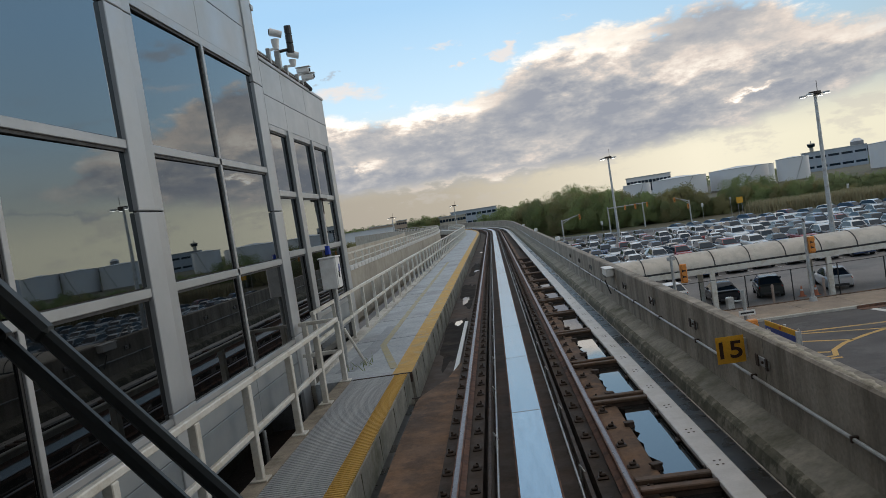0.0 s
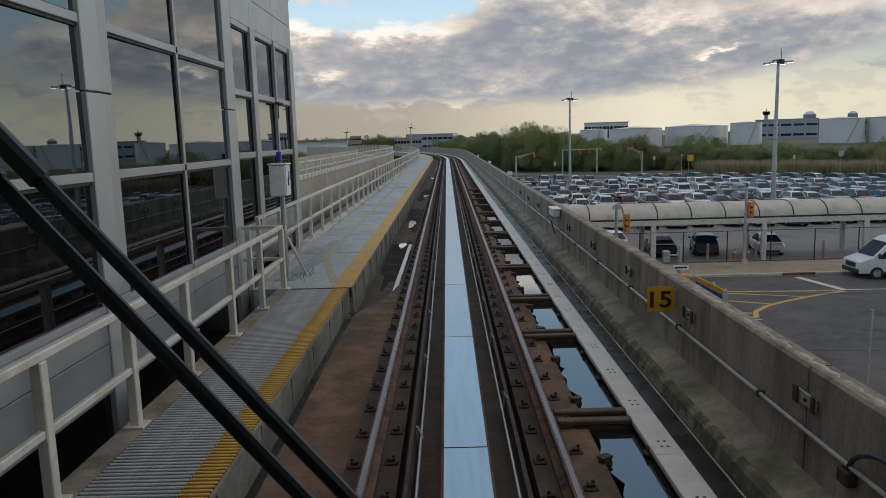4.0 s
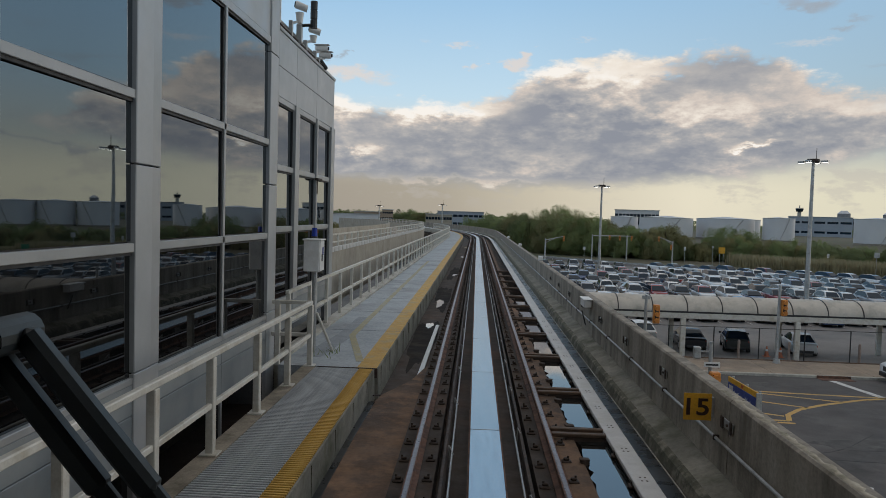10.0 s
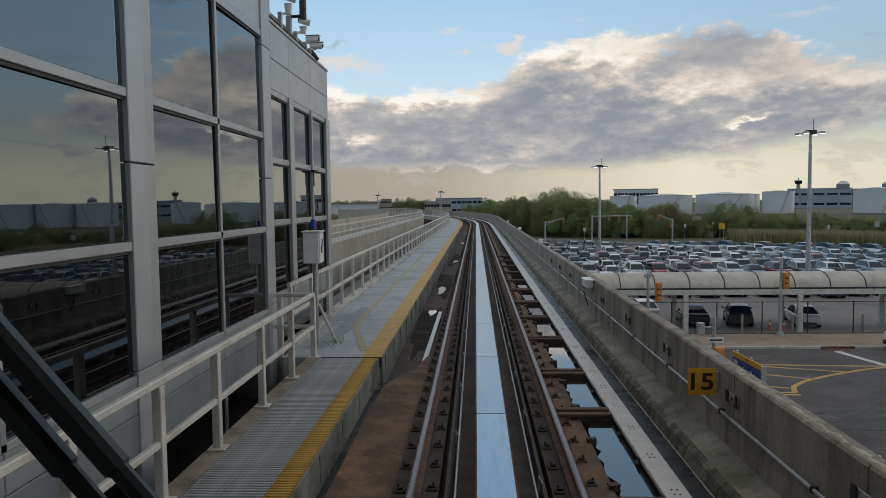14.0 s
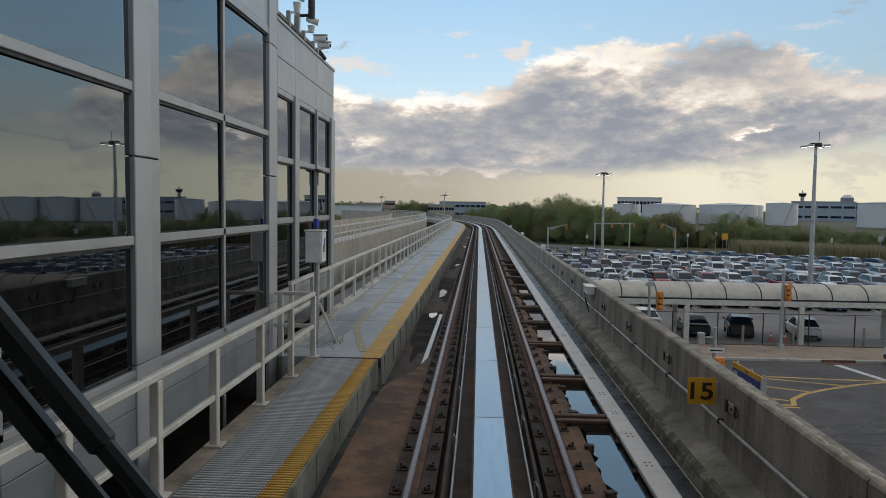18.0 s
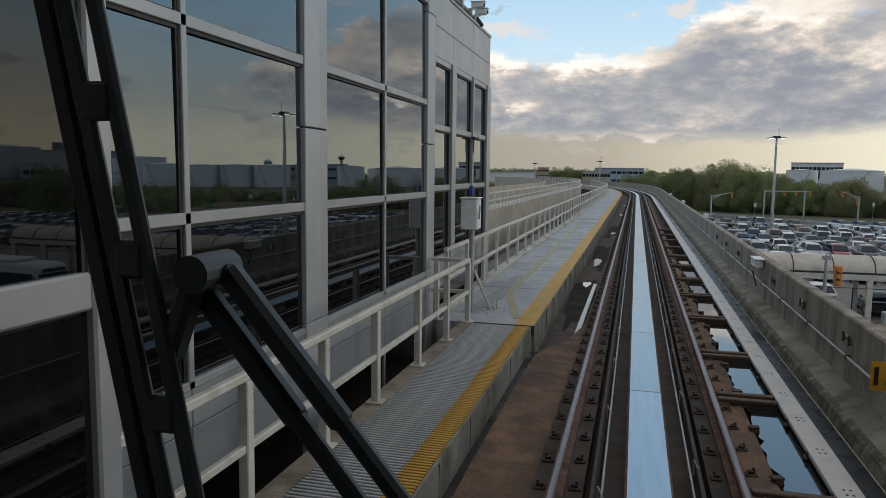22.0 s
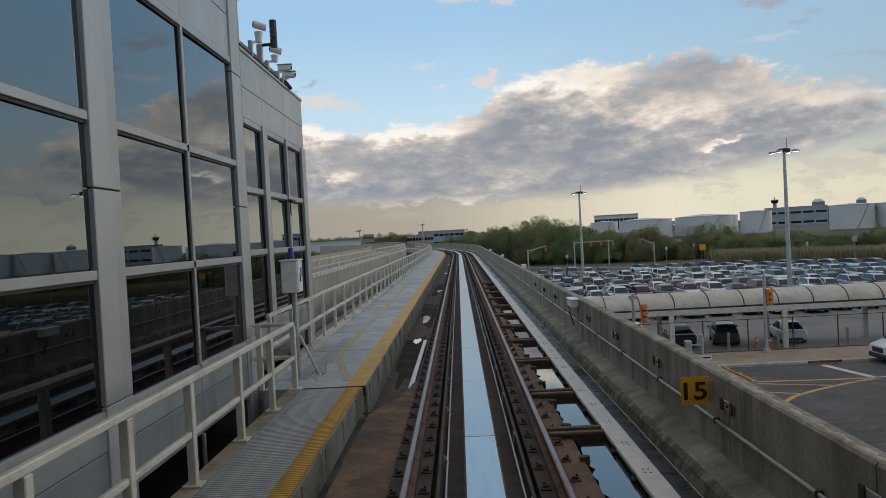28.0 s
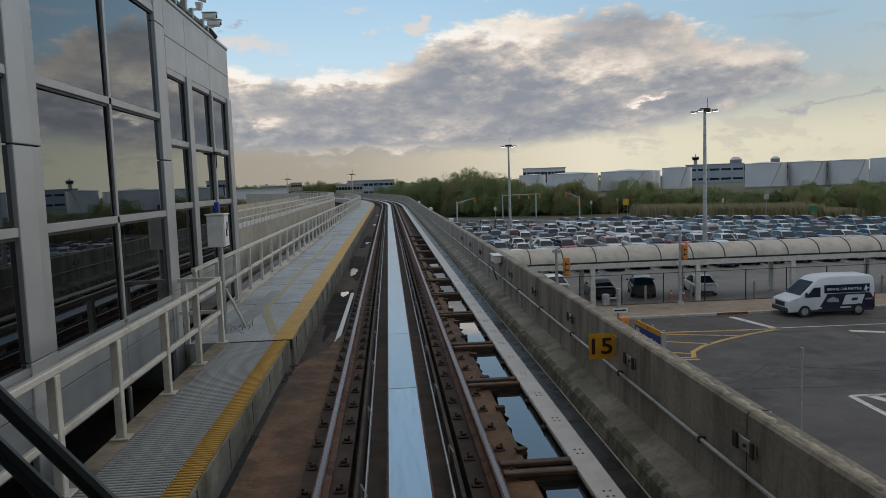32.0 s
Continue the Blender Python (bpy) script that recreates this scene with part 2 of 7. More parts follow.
# ---- materials ----
class Mat:
    """A procedural material: nodes are added step by step."""

    def __init__(self, name, rough=0.6, metal=0.0, spec=0.5):
        self.m = bpy.data.materials.new(name)
        self.m.use_nodes = True
        self.n, self.l = self.m.node_tree.nodes, self.m.node_tree.links
        self.b = self.n["Principled BSDF"]
        self.b.inputs["Roughness"].default_value = rough
        self.b.inputs["Metallic"].default_value = metal
        self.b.inputs["Specular IOR Level"].default_value = spec
        self.tc = self.n.new("ShaderNodeTexCoord")

    def coords(self, space="Object", scale=(1, 1, 1)):
        mp = self.n.new("ShaderNodeMapping")
        mp.inputs["Scale"].default_value = scale
        self.l.new(self.tc.outputs[space], mp.inputs[0])
        return mp.outputs[0]

    def noise(self, scale, detail=4.0, rough=0.55, stretch=(1, 1, 1)):
        t = self.n.new("ShaderNodeTexNoise")
        t.inputs["Scale"].default_value, t.inputs["Detail"].default_value, t.inputs["Roughness"].default_value = scale, detail, rough
        self.l.new(self.coords(scale=stretch), t.inputs["Vector"])
        return t.outputs["Fac"]

    def voronoi(self, scale, out="Distance"):
        t = self.n.new("ShaderNodeTexVoronoi")
        t.inputs["Scale"].default_value = scale
        self.l.new(self.coords(), t.inputs["Vector"])
        return t.outputs[out]

    def ramp(self, fac, stops, mode="LINEAR"):
        r = self.n.new("ShaderNodeValToRGB")
        ramp_fill(r, stops, mode)
        self.l.new(fac, r.inputs[0])
        return r.outputs[0]

    def mix(self, fac, a, b, how="MIX"):
        x = self.n.new("ShaderNodeMix")
        x.data_type, x.blend_type = "RGBA", how
        for sock, v in ((x.inputs["Factor"], fac), (x.inputs["A"], a), (x.inputs["B"], b)):
            if isinstance(v, (int, float)):
                sock.default_value = v
            elif isinstance(v, tuple):
                sock.default_value = (*v, 1)
            else:
                self.l.new(v, sock)
        return x.outputs["Result"]

    def color(self, v):
        if isinstance(v, tuple):
            self.b.inputs["Base Color"].default_value = (*v, 1)
        else:
            self.l.new(v, self.b.inputs["Base Color"])
        return self

    def rough(self, v):
        self.l.new(v, self.b.inputs["Roughness"])
        return self

    def bump(self, height, strength=0.3, dist=0.02):
        x = self.n.new("ShaderNodeBump")
        x.inputs["Strength"].default_value, x.inputs["Distance"].default_value = strength, dist
        self.l.new(height, x.inputs["Height"])
        self.l.new(x.outputs[0], self.b.inputs["Normal"])
        return self

    def random(self):
        return self.n.new("ShaderNodeObjectInfo").outputs["Random"]


def two_tone(name, a, b, scale=3.0, rough=0.7, metal=0.0, stretch=(1, 1, 1), stain=None, stain_scale=0.7, bump=0.15, fine=40.0, lo=0.35, hi=0.68, grain=0.55, spread=(0.5, 0.66)):
    """Two colours at one scale, stains at a second, a fine grain on top."""
    m = Mat(name, rough, metal)
    c = m.ramp(m.noise(scale, 5, 0.6, stretch), [(lo, a), (hi, b)])
    if stain:
        k = m.ramp(m.noise(stain_scale, 6, 0.65, stretch), [(spread[0], (0, 0, 0)), (spread[1], (1, 1, 1))])
        c = m.mix(k, c, stain)
    c = m.mix(grain, c, m.ramp(m.noise(max(scale * 11.0, 14.0), 5, 0.7), [(0.32, (0.62, 0.62, 0.62)), (0.5, (1, 1, 1)), (0.7, (1.32, 1.3, 1.28))]), "MULTIPLY")
    m.color(c)
    m.rough(m.ramp(m.noise(scale * 2.3, 4), [(0.3, (clamp01(rough - 0.12),) * 3), (0.7, (clamp01(rough + 0.12),) * 3)]))
    if bump:
        m.bump(m.noise(fine, 3), bump, 0.01)
    return m.m


CONCRETE = two_tone("weathered_concrete", (0.208, 0.187, 0.156), (0.33, 0.298, 0.252), 2.2, 0.88, stretch=(1.7, 1.7, 0.32), stain=(0.10, 0.086, 0.064), stain_scale=1.5, spread=(0.47, 0.70))
BEIGE = two_tone("beige_concrete", (0.33, 0.295, 0.24), (0.41, 0.37, 0.305), 1.2, 0.85, stain=(0.28, 0.25, 0.20), stain_scale=0.5, grain=0.25)
CONCRETE_PALE = two_tone("pale_concrete", (0.36, 0.34, 0.29), (0.48, 0.46, 0.41), 3.0, 0.85, stain=(0.24, 0.23, 0.2))
LEDGE = two_tone("mossy_concrete", (0.145, 0.138, 0.112), (0.262, 0.245, 0.203), 1.6, 0.85, stain=(0.08, 0.078, 0.048), stain_scale=1.3, spread=(0.48, 0.66))
MOSS = two_tone("dark_moss", (0.055, 0.056, 0.036), (0.115, 0.108, 0.078), 5.0, 0.95, stain=(0.20, 0.185, 0.145), stain_scale=3.5, spread=(0.5, 0.6))
BED = two_tone("damp_track_bed", (0.036, 0.028, 0.023), (0.07, 0.053, 0.042), 1.8, 0.86, stain=(0.085, 0.052, 0.035), stain_scale=0.6)
RUSTY = two_tone("rust_stained_concrete", (0.062, 0.043, 0.032), (0.158, 0.097, 0.06), 1.3, 0.92, stain=(0.20, 0.115, 0.065), stain_scale=2.2, fine=80, bump=0.3)
RUST = two_tone("rusted_steel", (0.10, 0.052, 0.035), (0.19, 0.095, 0.06), 6.0, 0.85, stain=(0.04, 0.025, 0.02), stain_scale=4)
RAILTOP = two_tone("worn_rail_head", (0.17, 0.13, 0.125), (0.26, 0.205, 0.195), 8.0, 0.36, 1.0, stretch=(1, 0.06, 1), bump=0)
BEAMBROWN = two_tone("dull_brown_steel", (0.06, 0.041, 0.029), (0.115, 0.076, 0.05), 5.0, 0.7, 0.1, stain=(0.13, 0.075, 0.045), stain_scale=3)
DARKSTEEL = two_tone("dark_greased_steel", (0.03, 0.022, 0.018), (0.07, 0.048, 0.036), 6.0, 0.75, 0.1)
PLATE_M = Mat("aluminium_reaction_plate", 0.25, 1.0)
PLATE_M.color(PLATE_M.mix(PLATE_M.ramp(PLATE_M.noise(2.0, 4, 0.6, (6, 0.5, 1)), [(0.45, (0, 0, 0)), (0.75, (0.5, 0.5, 0.5))]), PLATE_M.ramp(PLATE_M.random(), [(0.0, (0.37, 0.405, 0.43)), (1.0, (0.44, 0.475, 0.50))]), (0.30, 0.33, 0.35)))
ALUMINIUM = PLATE_M.m
COVER = two_tone("pale_cover_board", (0.49, 0.48, 0.47), (0.58, 0.57, 0.555), 5.0, 0.55, stain=(0.47, 0.46, 0.43), stain_scale=2.0, grain=0.15)
DECK = two_tone("blue_grey_deck_coating", (0.29, 0.315, 0.335), (0.37, 0.395, 0.41), 1.6, 0.7, stain=(0.24, 0.25, 0.26), stain_scale=0.5, bump=0.1)
KERB = two_tone("chipped_brown_concrete", (0.19, 0.16, 0.12), (0.30, 0.255, 0.195), 4.0, 0.9, stain=(0.12, 0.10, 0.07), stain_scale=2.5)
GRATE = two_tone("ribbed_walkway_plate", (0.31, 0.325, 0.335), (0.39, 0.405, 0.41), 3.0, 0.6, 0.1, stain=(0.19, 0.19, 0.185))
YELLOW = two_tone("worn_yellow_paint", (0.43, 0.25, 0.045), (0.52, 0.315, 0.06), 4.0, 0.7, stain=(0.36, 0.28, 0.13), stain_scale=2.2)
FADED_YELLOW = two_tone("faded_yellow_line", (0.31, 0.285, 0.185), (0.37, 0.325, 0.19), 5.0, 0.8, stain=(0.32, 0.335, 0.32), stain_scale=3)
PAINTRAIL = two_tone("cream_painted_steel", (0.50, 0.48, 0.43), (0.58, 0.56, 0.51), 4.0, 0.5, stain=(0.42, 0.38, 0.31), stain_scale=3.0, bump=0.05, grain=0.25)
PANEL = two_tone("silver_grey_metal_panel", (0.36, 0.375, 0.385), (0.41, 0.42, 0.43), 0.8, 0.42, 0.3, bump=0.03, grain=0.06)
SILL = two_tone("grey_sill_panel", (0.225, 0.245, 0.255), (0.265, 0.285, 0.295), 0.8, 0.5, 0.2, bump=0.03, grain=0.08)
FRAME = two_tone("light_grey_aluminium_frame", (0.33, 0.34, 0.345), (0.39, 0.395, 0.40), 1.2, 0.4, 0.3, bump=0.03, grain=0.06)
GASKET = two_tone("black_rubber_gasket", (0.01, 0.01, 0.011), (0.018, 0.018, 0.02), 5.0, 0.6)
ASPHALT = two_tone("worn_asphalt", (0.067, 0.062, 0.061), (0.104, 0.096, 0.094), 0.35, 0.92, stain=(0.045, 0.043, 0.043), stain_scale=0.25, fine=60, bump=0.25)
LOT = two_tone("lot_asphalt", (0.158, 0.148, 0.142), (0.205, 0.191, 0.182), 0.2, 0.9, stain=(0.10, 0.10, 0.10), stain_scale=0.1)
SIDEWALK = two_tone("sidewalk_concrete", (0.265, 0.21, 0.16), (0.345, 0.28, 0.215), 0.7, 0.9, stain=(0.22, 0.18, 0.145), stain_scale=0.4)
SOIL = two_tone("dry_ground", (0.065, 0.06, 0.035), (0.105, 0.092, 0.055), 0.15, 0.95, stain=(0.06, 0.075, 0.03), stain_scale=0.05)
WHITELINE = two_tone("worn_white_line", (0.52, 0.52, 0.50), (0.66, 0.66, 0.64), 2.5, 0.8, stain=(0.28, 0.275, 0.27), stain_scale=1.6)
ROADYELLOW = two_tone("worn_yellow_line", (0.46, 0.28, 0.075), (0.56, 0.35, 0.11), 2.0, 0.8, stain=(0.27, 0.21, 0.10), stain_scale=1.4)
BLACKPAINT = two_tone("black_painted_metal", (0.012, 0.013, 0.014), (0.022, 0.023, 0.025), 5.0, 0.45)
WIPERBLACK = two_tone("satin_black_wiper", (0.016, 0.023, 0.026), (0.024, 0.033, 0.037), 12.0, 0.5, bump=0.03, grain=0.3)
GALV = two_tone("galvanised_steel", (0.36, 0.37, 0.37), (0.47, 0.48, 0.48), 5.0, 0.5, 0.5, stain=(0.30, 0.30, 0.29), stain_scale=2)
WHITEPAINT = two_tone("white_enamel", (0.66, 0.66, 0.65), (0.74, 0.74, 0.73), 3.0, 0.45, stain=(0.58, 0.57, 0.54), stain_scale=2, bump=0.03, grain=0.12)
AMBER = two_tone("amber_signal_housing", (0.56, 0.20, 0.035), (0.64, 0.25, 0.05), 4.0, 0.5)
SIGNYELLOW = two_tone("yellow_sign_face", (0.60, 0.31, 0.015), (0.66, 0.35, 0.025), 3.0, 0.55, stain=(0.52, 0.28, 0.02), stain_scale=4)
SIGNBLUE = two_tone("blue_sign_face", (0.03, 0.05, 0.22), (0.045, 0.07, 0.27), 3.0, 0.5)
RED = two_tone("red_plastic", (0.40, 0.02, 0.02), (0.48, 0.03, 0.025), 4.0, 0.4)
ORANGE = two_tone("faded_orange_plastic", (0.36, 0.12, 0.06), (0.44, 0.15, 0.075), 4.0, 0.6)
BOLLARD = two_tone("faded_bollard_paint", (0.22, 0.17, 0.145), (0.29, 0.225, 0.19), 4.0, 0.7)
CANOPY = two_tone("beige_translucent_panel", (0.45, 0.405, 0.345), (0.53, 0.48, 0.41), 1.5, 0.55, stain=(0.36, 0.33, 0.28), stain_scale=1.0, bump=0.03, grain=0.2)
TANK = two_tone("white_tank_paint", (0.52, 0.53, 0.55), (0.60, 0.61, 0.62), 0.05, 0.6, stain=(0.55, 0.55, 0.55), stain_scale=0.03, bump=0, grain=0.1)
BARK = two_tone("grey_brown_bark", (0.06, 0.045, 0.03), (0.11, 0.085, 0.06), 4.0, 0.95, stretch=(1, 1, 0.2))
TYRE = two_tone("black_tyre", (0.014, 0.014, 0.014), (0.024, 0.024, 0.023), 6.0, 0.85)
RIM = two_tone("grey_alloy_rim", (0.34, 0.34, 0.35), (0.48, 0.48, 0.49), 3.0, 0.35, 0.8, bump=0)
TRIMBLACK = two_tone("black_plastic_trim", (0.014, 0.014, 0.015), (0.024, 0.024, 0.026), 6.0, 0.5)


def plain(name, color, rough=0.3, metal=0.0, spec=0.5):
    m = Mat(name, rough, metal, spec)
    m.color(m.ramp(m.noise(2.0, 3), [(0.3, tuple(c * 0.9 for c in color)), (0.7, color)]))
    return m.m


def glass_dark(name, tint, rough=0.015, spec=0.5):
    m = Mat(name, rough, 0.0, spec)
    m.color(m.ramp(m.noise(0.35, 2), [(0.3, tint), (0.7, tuple(c * 1.3 for c in tint))]))
    return m


FACADE_GLASS_M = glass_dark("reflective_solar_glass", (0.003, 0.0035, 0.004))
FACADE_GLASS_M.b.inputs["IOR"].default_value = 3.0
FACADE_GLASS_M.b.inputs["Specular Tint"].default_value = (0.86, 0.95, 1.0, 1)
FACADE_GLASS_M.bump(FACADE_GLASS_M.noise(0.55, 2), 0.02, 0.05)
FACADE_GLASS = FACADE_GLASS_M.m
LOWER_GLASS_M = glass_dark("dark_vision_glass", (0.003, 0.0035, 0.004))
LOWER_GLASS_M.b.inputs["IOR"].default_value = 1.75
LOWER_GLASS_M.bump(LOWER_GLASS_M.noise(0.55, 2), 0.02, 0.05)
LOWER_GLASS = LOWER_GLASS_M.m
CARGLASS_M = glass_dark("tinted_car_glass", (0.008, 0.016, 0.027), 0.04, 0.42)
CARGLASS_M.b.inputs["Specular Tint"].default_value = (0.72, 0.88, 1.0, 1)
CARGLASS = CARGLASS_M.m
HEADLAMP = plain("clear_headlamp", (0.6, 0.62, 0.64), 0.15)
TAILLAMP = plain("red_tail_lamp", (0.30, 0.015, 0.012), 0.2)
WATER_M = Mat("standing_rain_water", 0.02, 0.0, 0.5)
WATER_M.color(WATER_M.ramp(WATER_M.noise(0.5, 2), [(0.3, (0.010, 0.012, 0.013)), (0.7, (0.018, 0.019, 0.019))]))
WATER_M.b.inputs["IOR"].default_value = 2.15
WATER_M.bump(WATER_M.noise(3.0, 2), 0.02, 0.01)
WATER = WATER_M.m
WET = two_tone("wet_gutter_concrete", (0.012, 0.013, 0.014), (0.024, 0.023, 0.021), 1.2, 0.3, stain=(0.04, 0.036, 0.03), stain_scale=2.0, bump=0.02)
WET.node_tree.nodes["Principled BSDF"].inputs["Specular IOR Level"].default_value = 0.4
DAMP = two_tone("damp_dark_silt", (0.018, 0.017, 0.016), (0.034, 0.029, 0.025), 1.6, 0.9, stain=(0.05, 0.04, 0.033), stain_scale=1.5, bump=0.1)
DAMP.node_tree.nodes["Principled BSDF"].inputs["Specular IOR Level"].default_value = 0.12
# near-white colour stands in for bright sky mirrored in narrow water
SKYSTRIP = plain("painted_sky_reflection", (0.72, 0.74, 0.75), 0.5)


def car_paint():
    m = Mat("car_paint", 0.22, 0.15)
    m.b.inputs["Coat Weight"].default_value = 0.6
    shades = [(0.0, (0.70, 0.71, 0.72)), (0.22, (0.36, 0.38, 0.41)), (0.33, (0.14, 0.155, 0.175)), (0.44, (0.028, 0.03, 0.035)), (0.68, (0.03, 0.06, 0.15)), (0.80, (0.08, 0.12, 0.19)), (0.86, (0.56, 0.57, 0.58)), (0.93, (0.25, 0.02, 0.025)), (0.965, (0.20, 0.19, 0.175))]
    m.color(m.mix(0.06, m.ramp(m.random(), shades, "CONSTANT"), m.ramp(m.noise(2.0, 3), [(0.3, (0.1, 0.1, 0.1)), (0.7, (0.4, 0.4, 0.4))])))
    return m.m


CARPAINT = car_paint()


def leaf_mat(name, a, b, c):
    m = Mat(name, 0.7)
    g = m.n.new("ShaderNodeNewGeometry")
    col = m.ramp(g.outputs["Random Per Island"], [(0.0, a), (0.5, b), (1.0, c)])
    col = m.mix(0.65, col, m.ramp(m.random(), [(0.0, a), (0.6, b), (1.0, c)]))
    m.color(col)
    thin = m.n.new("ShaderNodeBsdfTranslucent")
    both = m.n.new("ShaderNodeMixShader")
    both.inputs[0].default_value = 0.45
    m.l.new(col, thin.inputs["Color"])
    m.l.new(m.b.outputs[0], both.inputs[1])
    m.l.new(thin.outputs[0], both.inputs[2])
    m.l.new(both.outputs[0], m.n["Material Output"].inputs["Surface"])
    return m.m


LEAF = [
    leaf_mat("green_leaves", (0.12, 0.165, 0.058), (0.20, 0.25, 0.095), (0.29, 0.325, 0.14)),
    leaf_mat("autumn_leaves", (0.15, 0.15, 0.068), (0.25, 0.235, 0.105), (0.33, 0.295, 0.14)),
    leaf_mat("dark_leaves", (0.11, 0.145, 0.062), (0.18, 0.215, 0.092), (0.25, 0.275, 0.13)),
]


# ---- mesh helpers ----
def mesh_of(bm, name, mats, smooth=False):
    me = bpy.data.meshes.new(name)
    bm.normal_update()
    bm.to_mesh(me)
    bm.free()
    for m in mats if isinstance(mats, (list, tuple)) else [mats]:
        me.materials.append(m)
    if smooth:
        for p in me.polygons:
            p.use_smooth = True
    return me


def part(name, bm, mat, parent, label="", smooth=False):
    """Links a bmesh (or a ready mesh) as one mesh object under a thing or a part."""
    me = bm if isinstance(bm, bpy.types.Mesh) else mesh_of(bm, name, mat, smooth)
    ob = new(name, me)
    ob.parent = parent
    if label:
        ob["label"] = label
    return ob


def thing(name, label, category, m=None, group="", kind=""):
    """An Empty at the thing's base, which carries its parts."""
    ob = new(name)
    ob.empty_display_size = 0.1
    if m is not None:
        ob.matrix_basis = m
    return tagged(ob, label, category, group, kind)


def solid(name, bm, mat, label, category, group="", kind="", smooth=False):
    return tagged(new(name, mesh_of(bm, name, mat, smooth)), label, category, group, kind)


def box(bm, x0, x1, y0, y1, z0, z1, bevel=0.0, mat=0, m=None):
    r = bmesh.ops.create_cube(bm, size=1.0)
    vs = r["verts"]
    bmesh.ops.scale(bm, vec=(x1 - x0, y1 - y0, z1 - z0), verts=vs)
    bmesh.ops.translate(bm, vec=((x0 + x1) / 2, (y0 + y1) / 2, (z0 + z1) / 2), verts=vs)
    faces = {f for v in vs for f in v.link_faces}
    for f in faces:
        f.material_index = mat
    if bevel:
        out = bmesh.ops.bevel(bm, geom=list({e for v in vs for e in v.link_edges}), offset=bevel, segments=1, affect="EDGES")
        faces = set(out["faces"]) | {f for f in faces if f.is_valid}
        vs = list({v for f in faces for v in f.verts})
    for f in faces:
        f.material_index = mat
    if m is not None:
        bmesh.ops.transform(bm, matrix=m, verts=vs)
    return vs


def one_box(x0, x1, y0, y1, z0, z1, bevel=0.0, m=None):
    bm = bmesh.new()
    box(bm, x0, x1, y0, y1, z0, z1, bevel, 0, m)
    return bm


def tube(bm, a, b, r0, r1=None, seg=10, mat=0):
    a, b = Vector(a), Vector(b)
    r1 = r0 if r1 is None else r1
    q = (b - a).to_track_quat("Z", "Y").to_matrix().to_4x4()
    r = bmesh.ops.create_cone(bm, cap_ends=True, segments=seg, radius1=r0, radius2=max(r1, 1e-4), depth=(b - a).length)
    bmesh.ops.transform(bm, matrix=Matrix.Translation((a + b) / 2) @ q, verts=r["verts"])
    for f in {f for v in r["verts"] for f in v.link_faces}:
        f.material_index = mat
    return r["verts"]


def one_tube(a, b, r0, r1=None, seg=10):
    bm = bmesh.new()
    tube(bm, a, b, r0, r1, seg)
    return bm


def bar(bm, a, b, w, h, bevel=0.0, up=(0, 0, 1)):
    """A rectangular bar from a to b."""
    a, b = Vector(a), Vector(b)
    d = (b - a).normalized()
    side = d.cross(Vector(up)).normalized()
    top = side.cross(d)
    m = Matrix((side, d, top)).transposed().to_4x4()
    m.translation = (a + b) / 2
    n = (b - a).length
    return box(bm, -w / 2, w / 2, -n / 2, n / 2, -h / 2, h / 2, bevel, 0, m)


def one_bar(a, b, w, h, bevel=0.0):
    bm = bmesh.new()
    bar(bm, a, b, w, h, bevel)
    return bm


def prism(bm, outline, z0, z1, mat=0):
    """A flat slab with the given outline (anticlockwise x, y)."""
    lo = [bm.verts.new((x, y, z0)) for x, y in outline]
    hi = [bm.verts.new((x, y, z1)) for x, y in outline]
    n = len(outline)
    fs = [bm.faces.new(hi), bm.faces.new(lo[::-1])]
    for i in range(n):
        fs.append(bm.faces.new((lo[i], lo[(i + 1) % n], hi[(i + 1) % n], hi[i])))
    for f in fs:
        f.material_index = mat
    return lo + hi


def one_prism(outline, z0, z1):
    bm = bmesh.new()
    prism(bm, outline, z0, z1)
    return bm


# the guideway runs straight, then bends to the left
BEND, RADIUS = 84.0, 275.0


def line_at(s):
    """Place and heading of the track's centre s metres along it."""
    if s <= BEND:
        return 0.0, s, 0.0
    a = (s - BEND) / RADIUS
    return -RADIUS * (1 - math.cos(a)), BEND + RADIUS * math.sin(a), a


def on_line(s, off, z):
    x, y, a = line_at(s)
    return Vector((x + off * math.cos(a), y + off * math.sin(a), z))


def stations(s0, s1):
    out = [s0]
    while out[-1] < s1:
        out.append(min(s1, out[-1] + (8.0 if out[-1] < BEND else 5.0)))
    return out


def sweep(bm, profile, s0, s1, mat=0):
    """Draws a closed profile of (offset, z), clockwise seen along the track, from s0 to s1."""
    rings = [[bm.verts.new(on_line(s, o, z)) for o, z in profile] for s in stations(s0, s1)]
    n = len(profile)
    for a, b in zip(rings, rings[1:]):
        for i in range(n):
            f = bm.faces.new((a[i], a[(i + 1) % n], b[(i + 1) % n], b[i]))
            f.material_index = mat
    bm.faces.new(rings[0][::-1]).material_index = mat
    bm.faces.new(rings[-1]).material_index = mat


def one_sweep(profile, s0, s1):
    bm = bmesh.new()
    sweep(bm, profile, s0, s1)
    bmesh.ops.recalc_face_normals(bm, faces=bm.faces)
    return bm


def rect(x0, x1, z0, z1):
    return [(x0, z0), (x0, z1), (x1, z1), (x1, z0)]


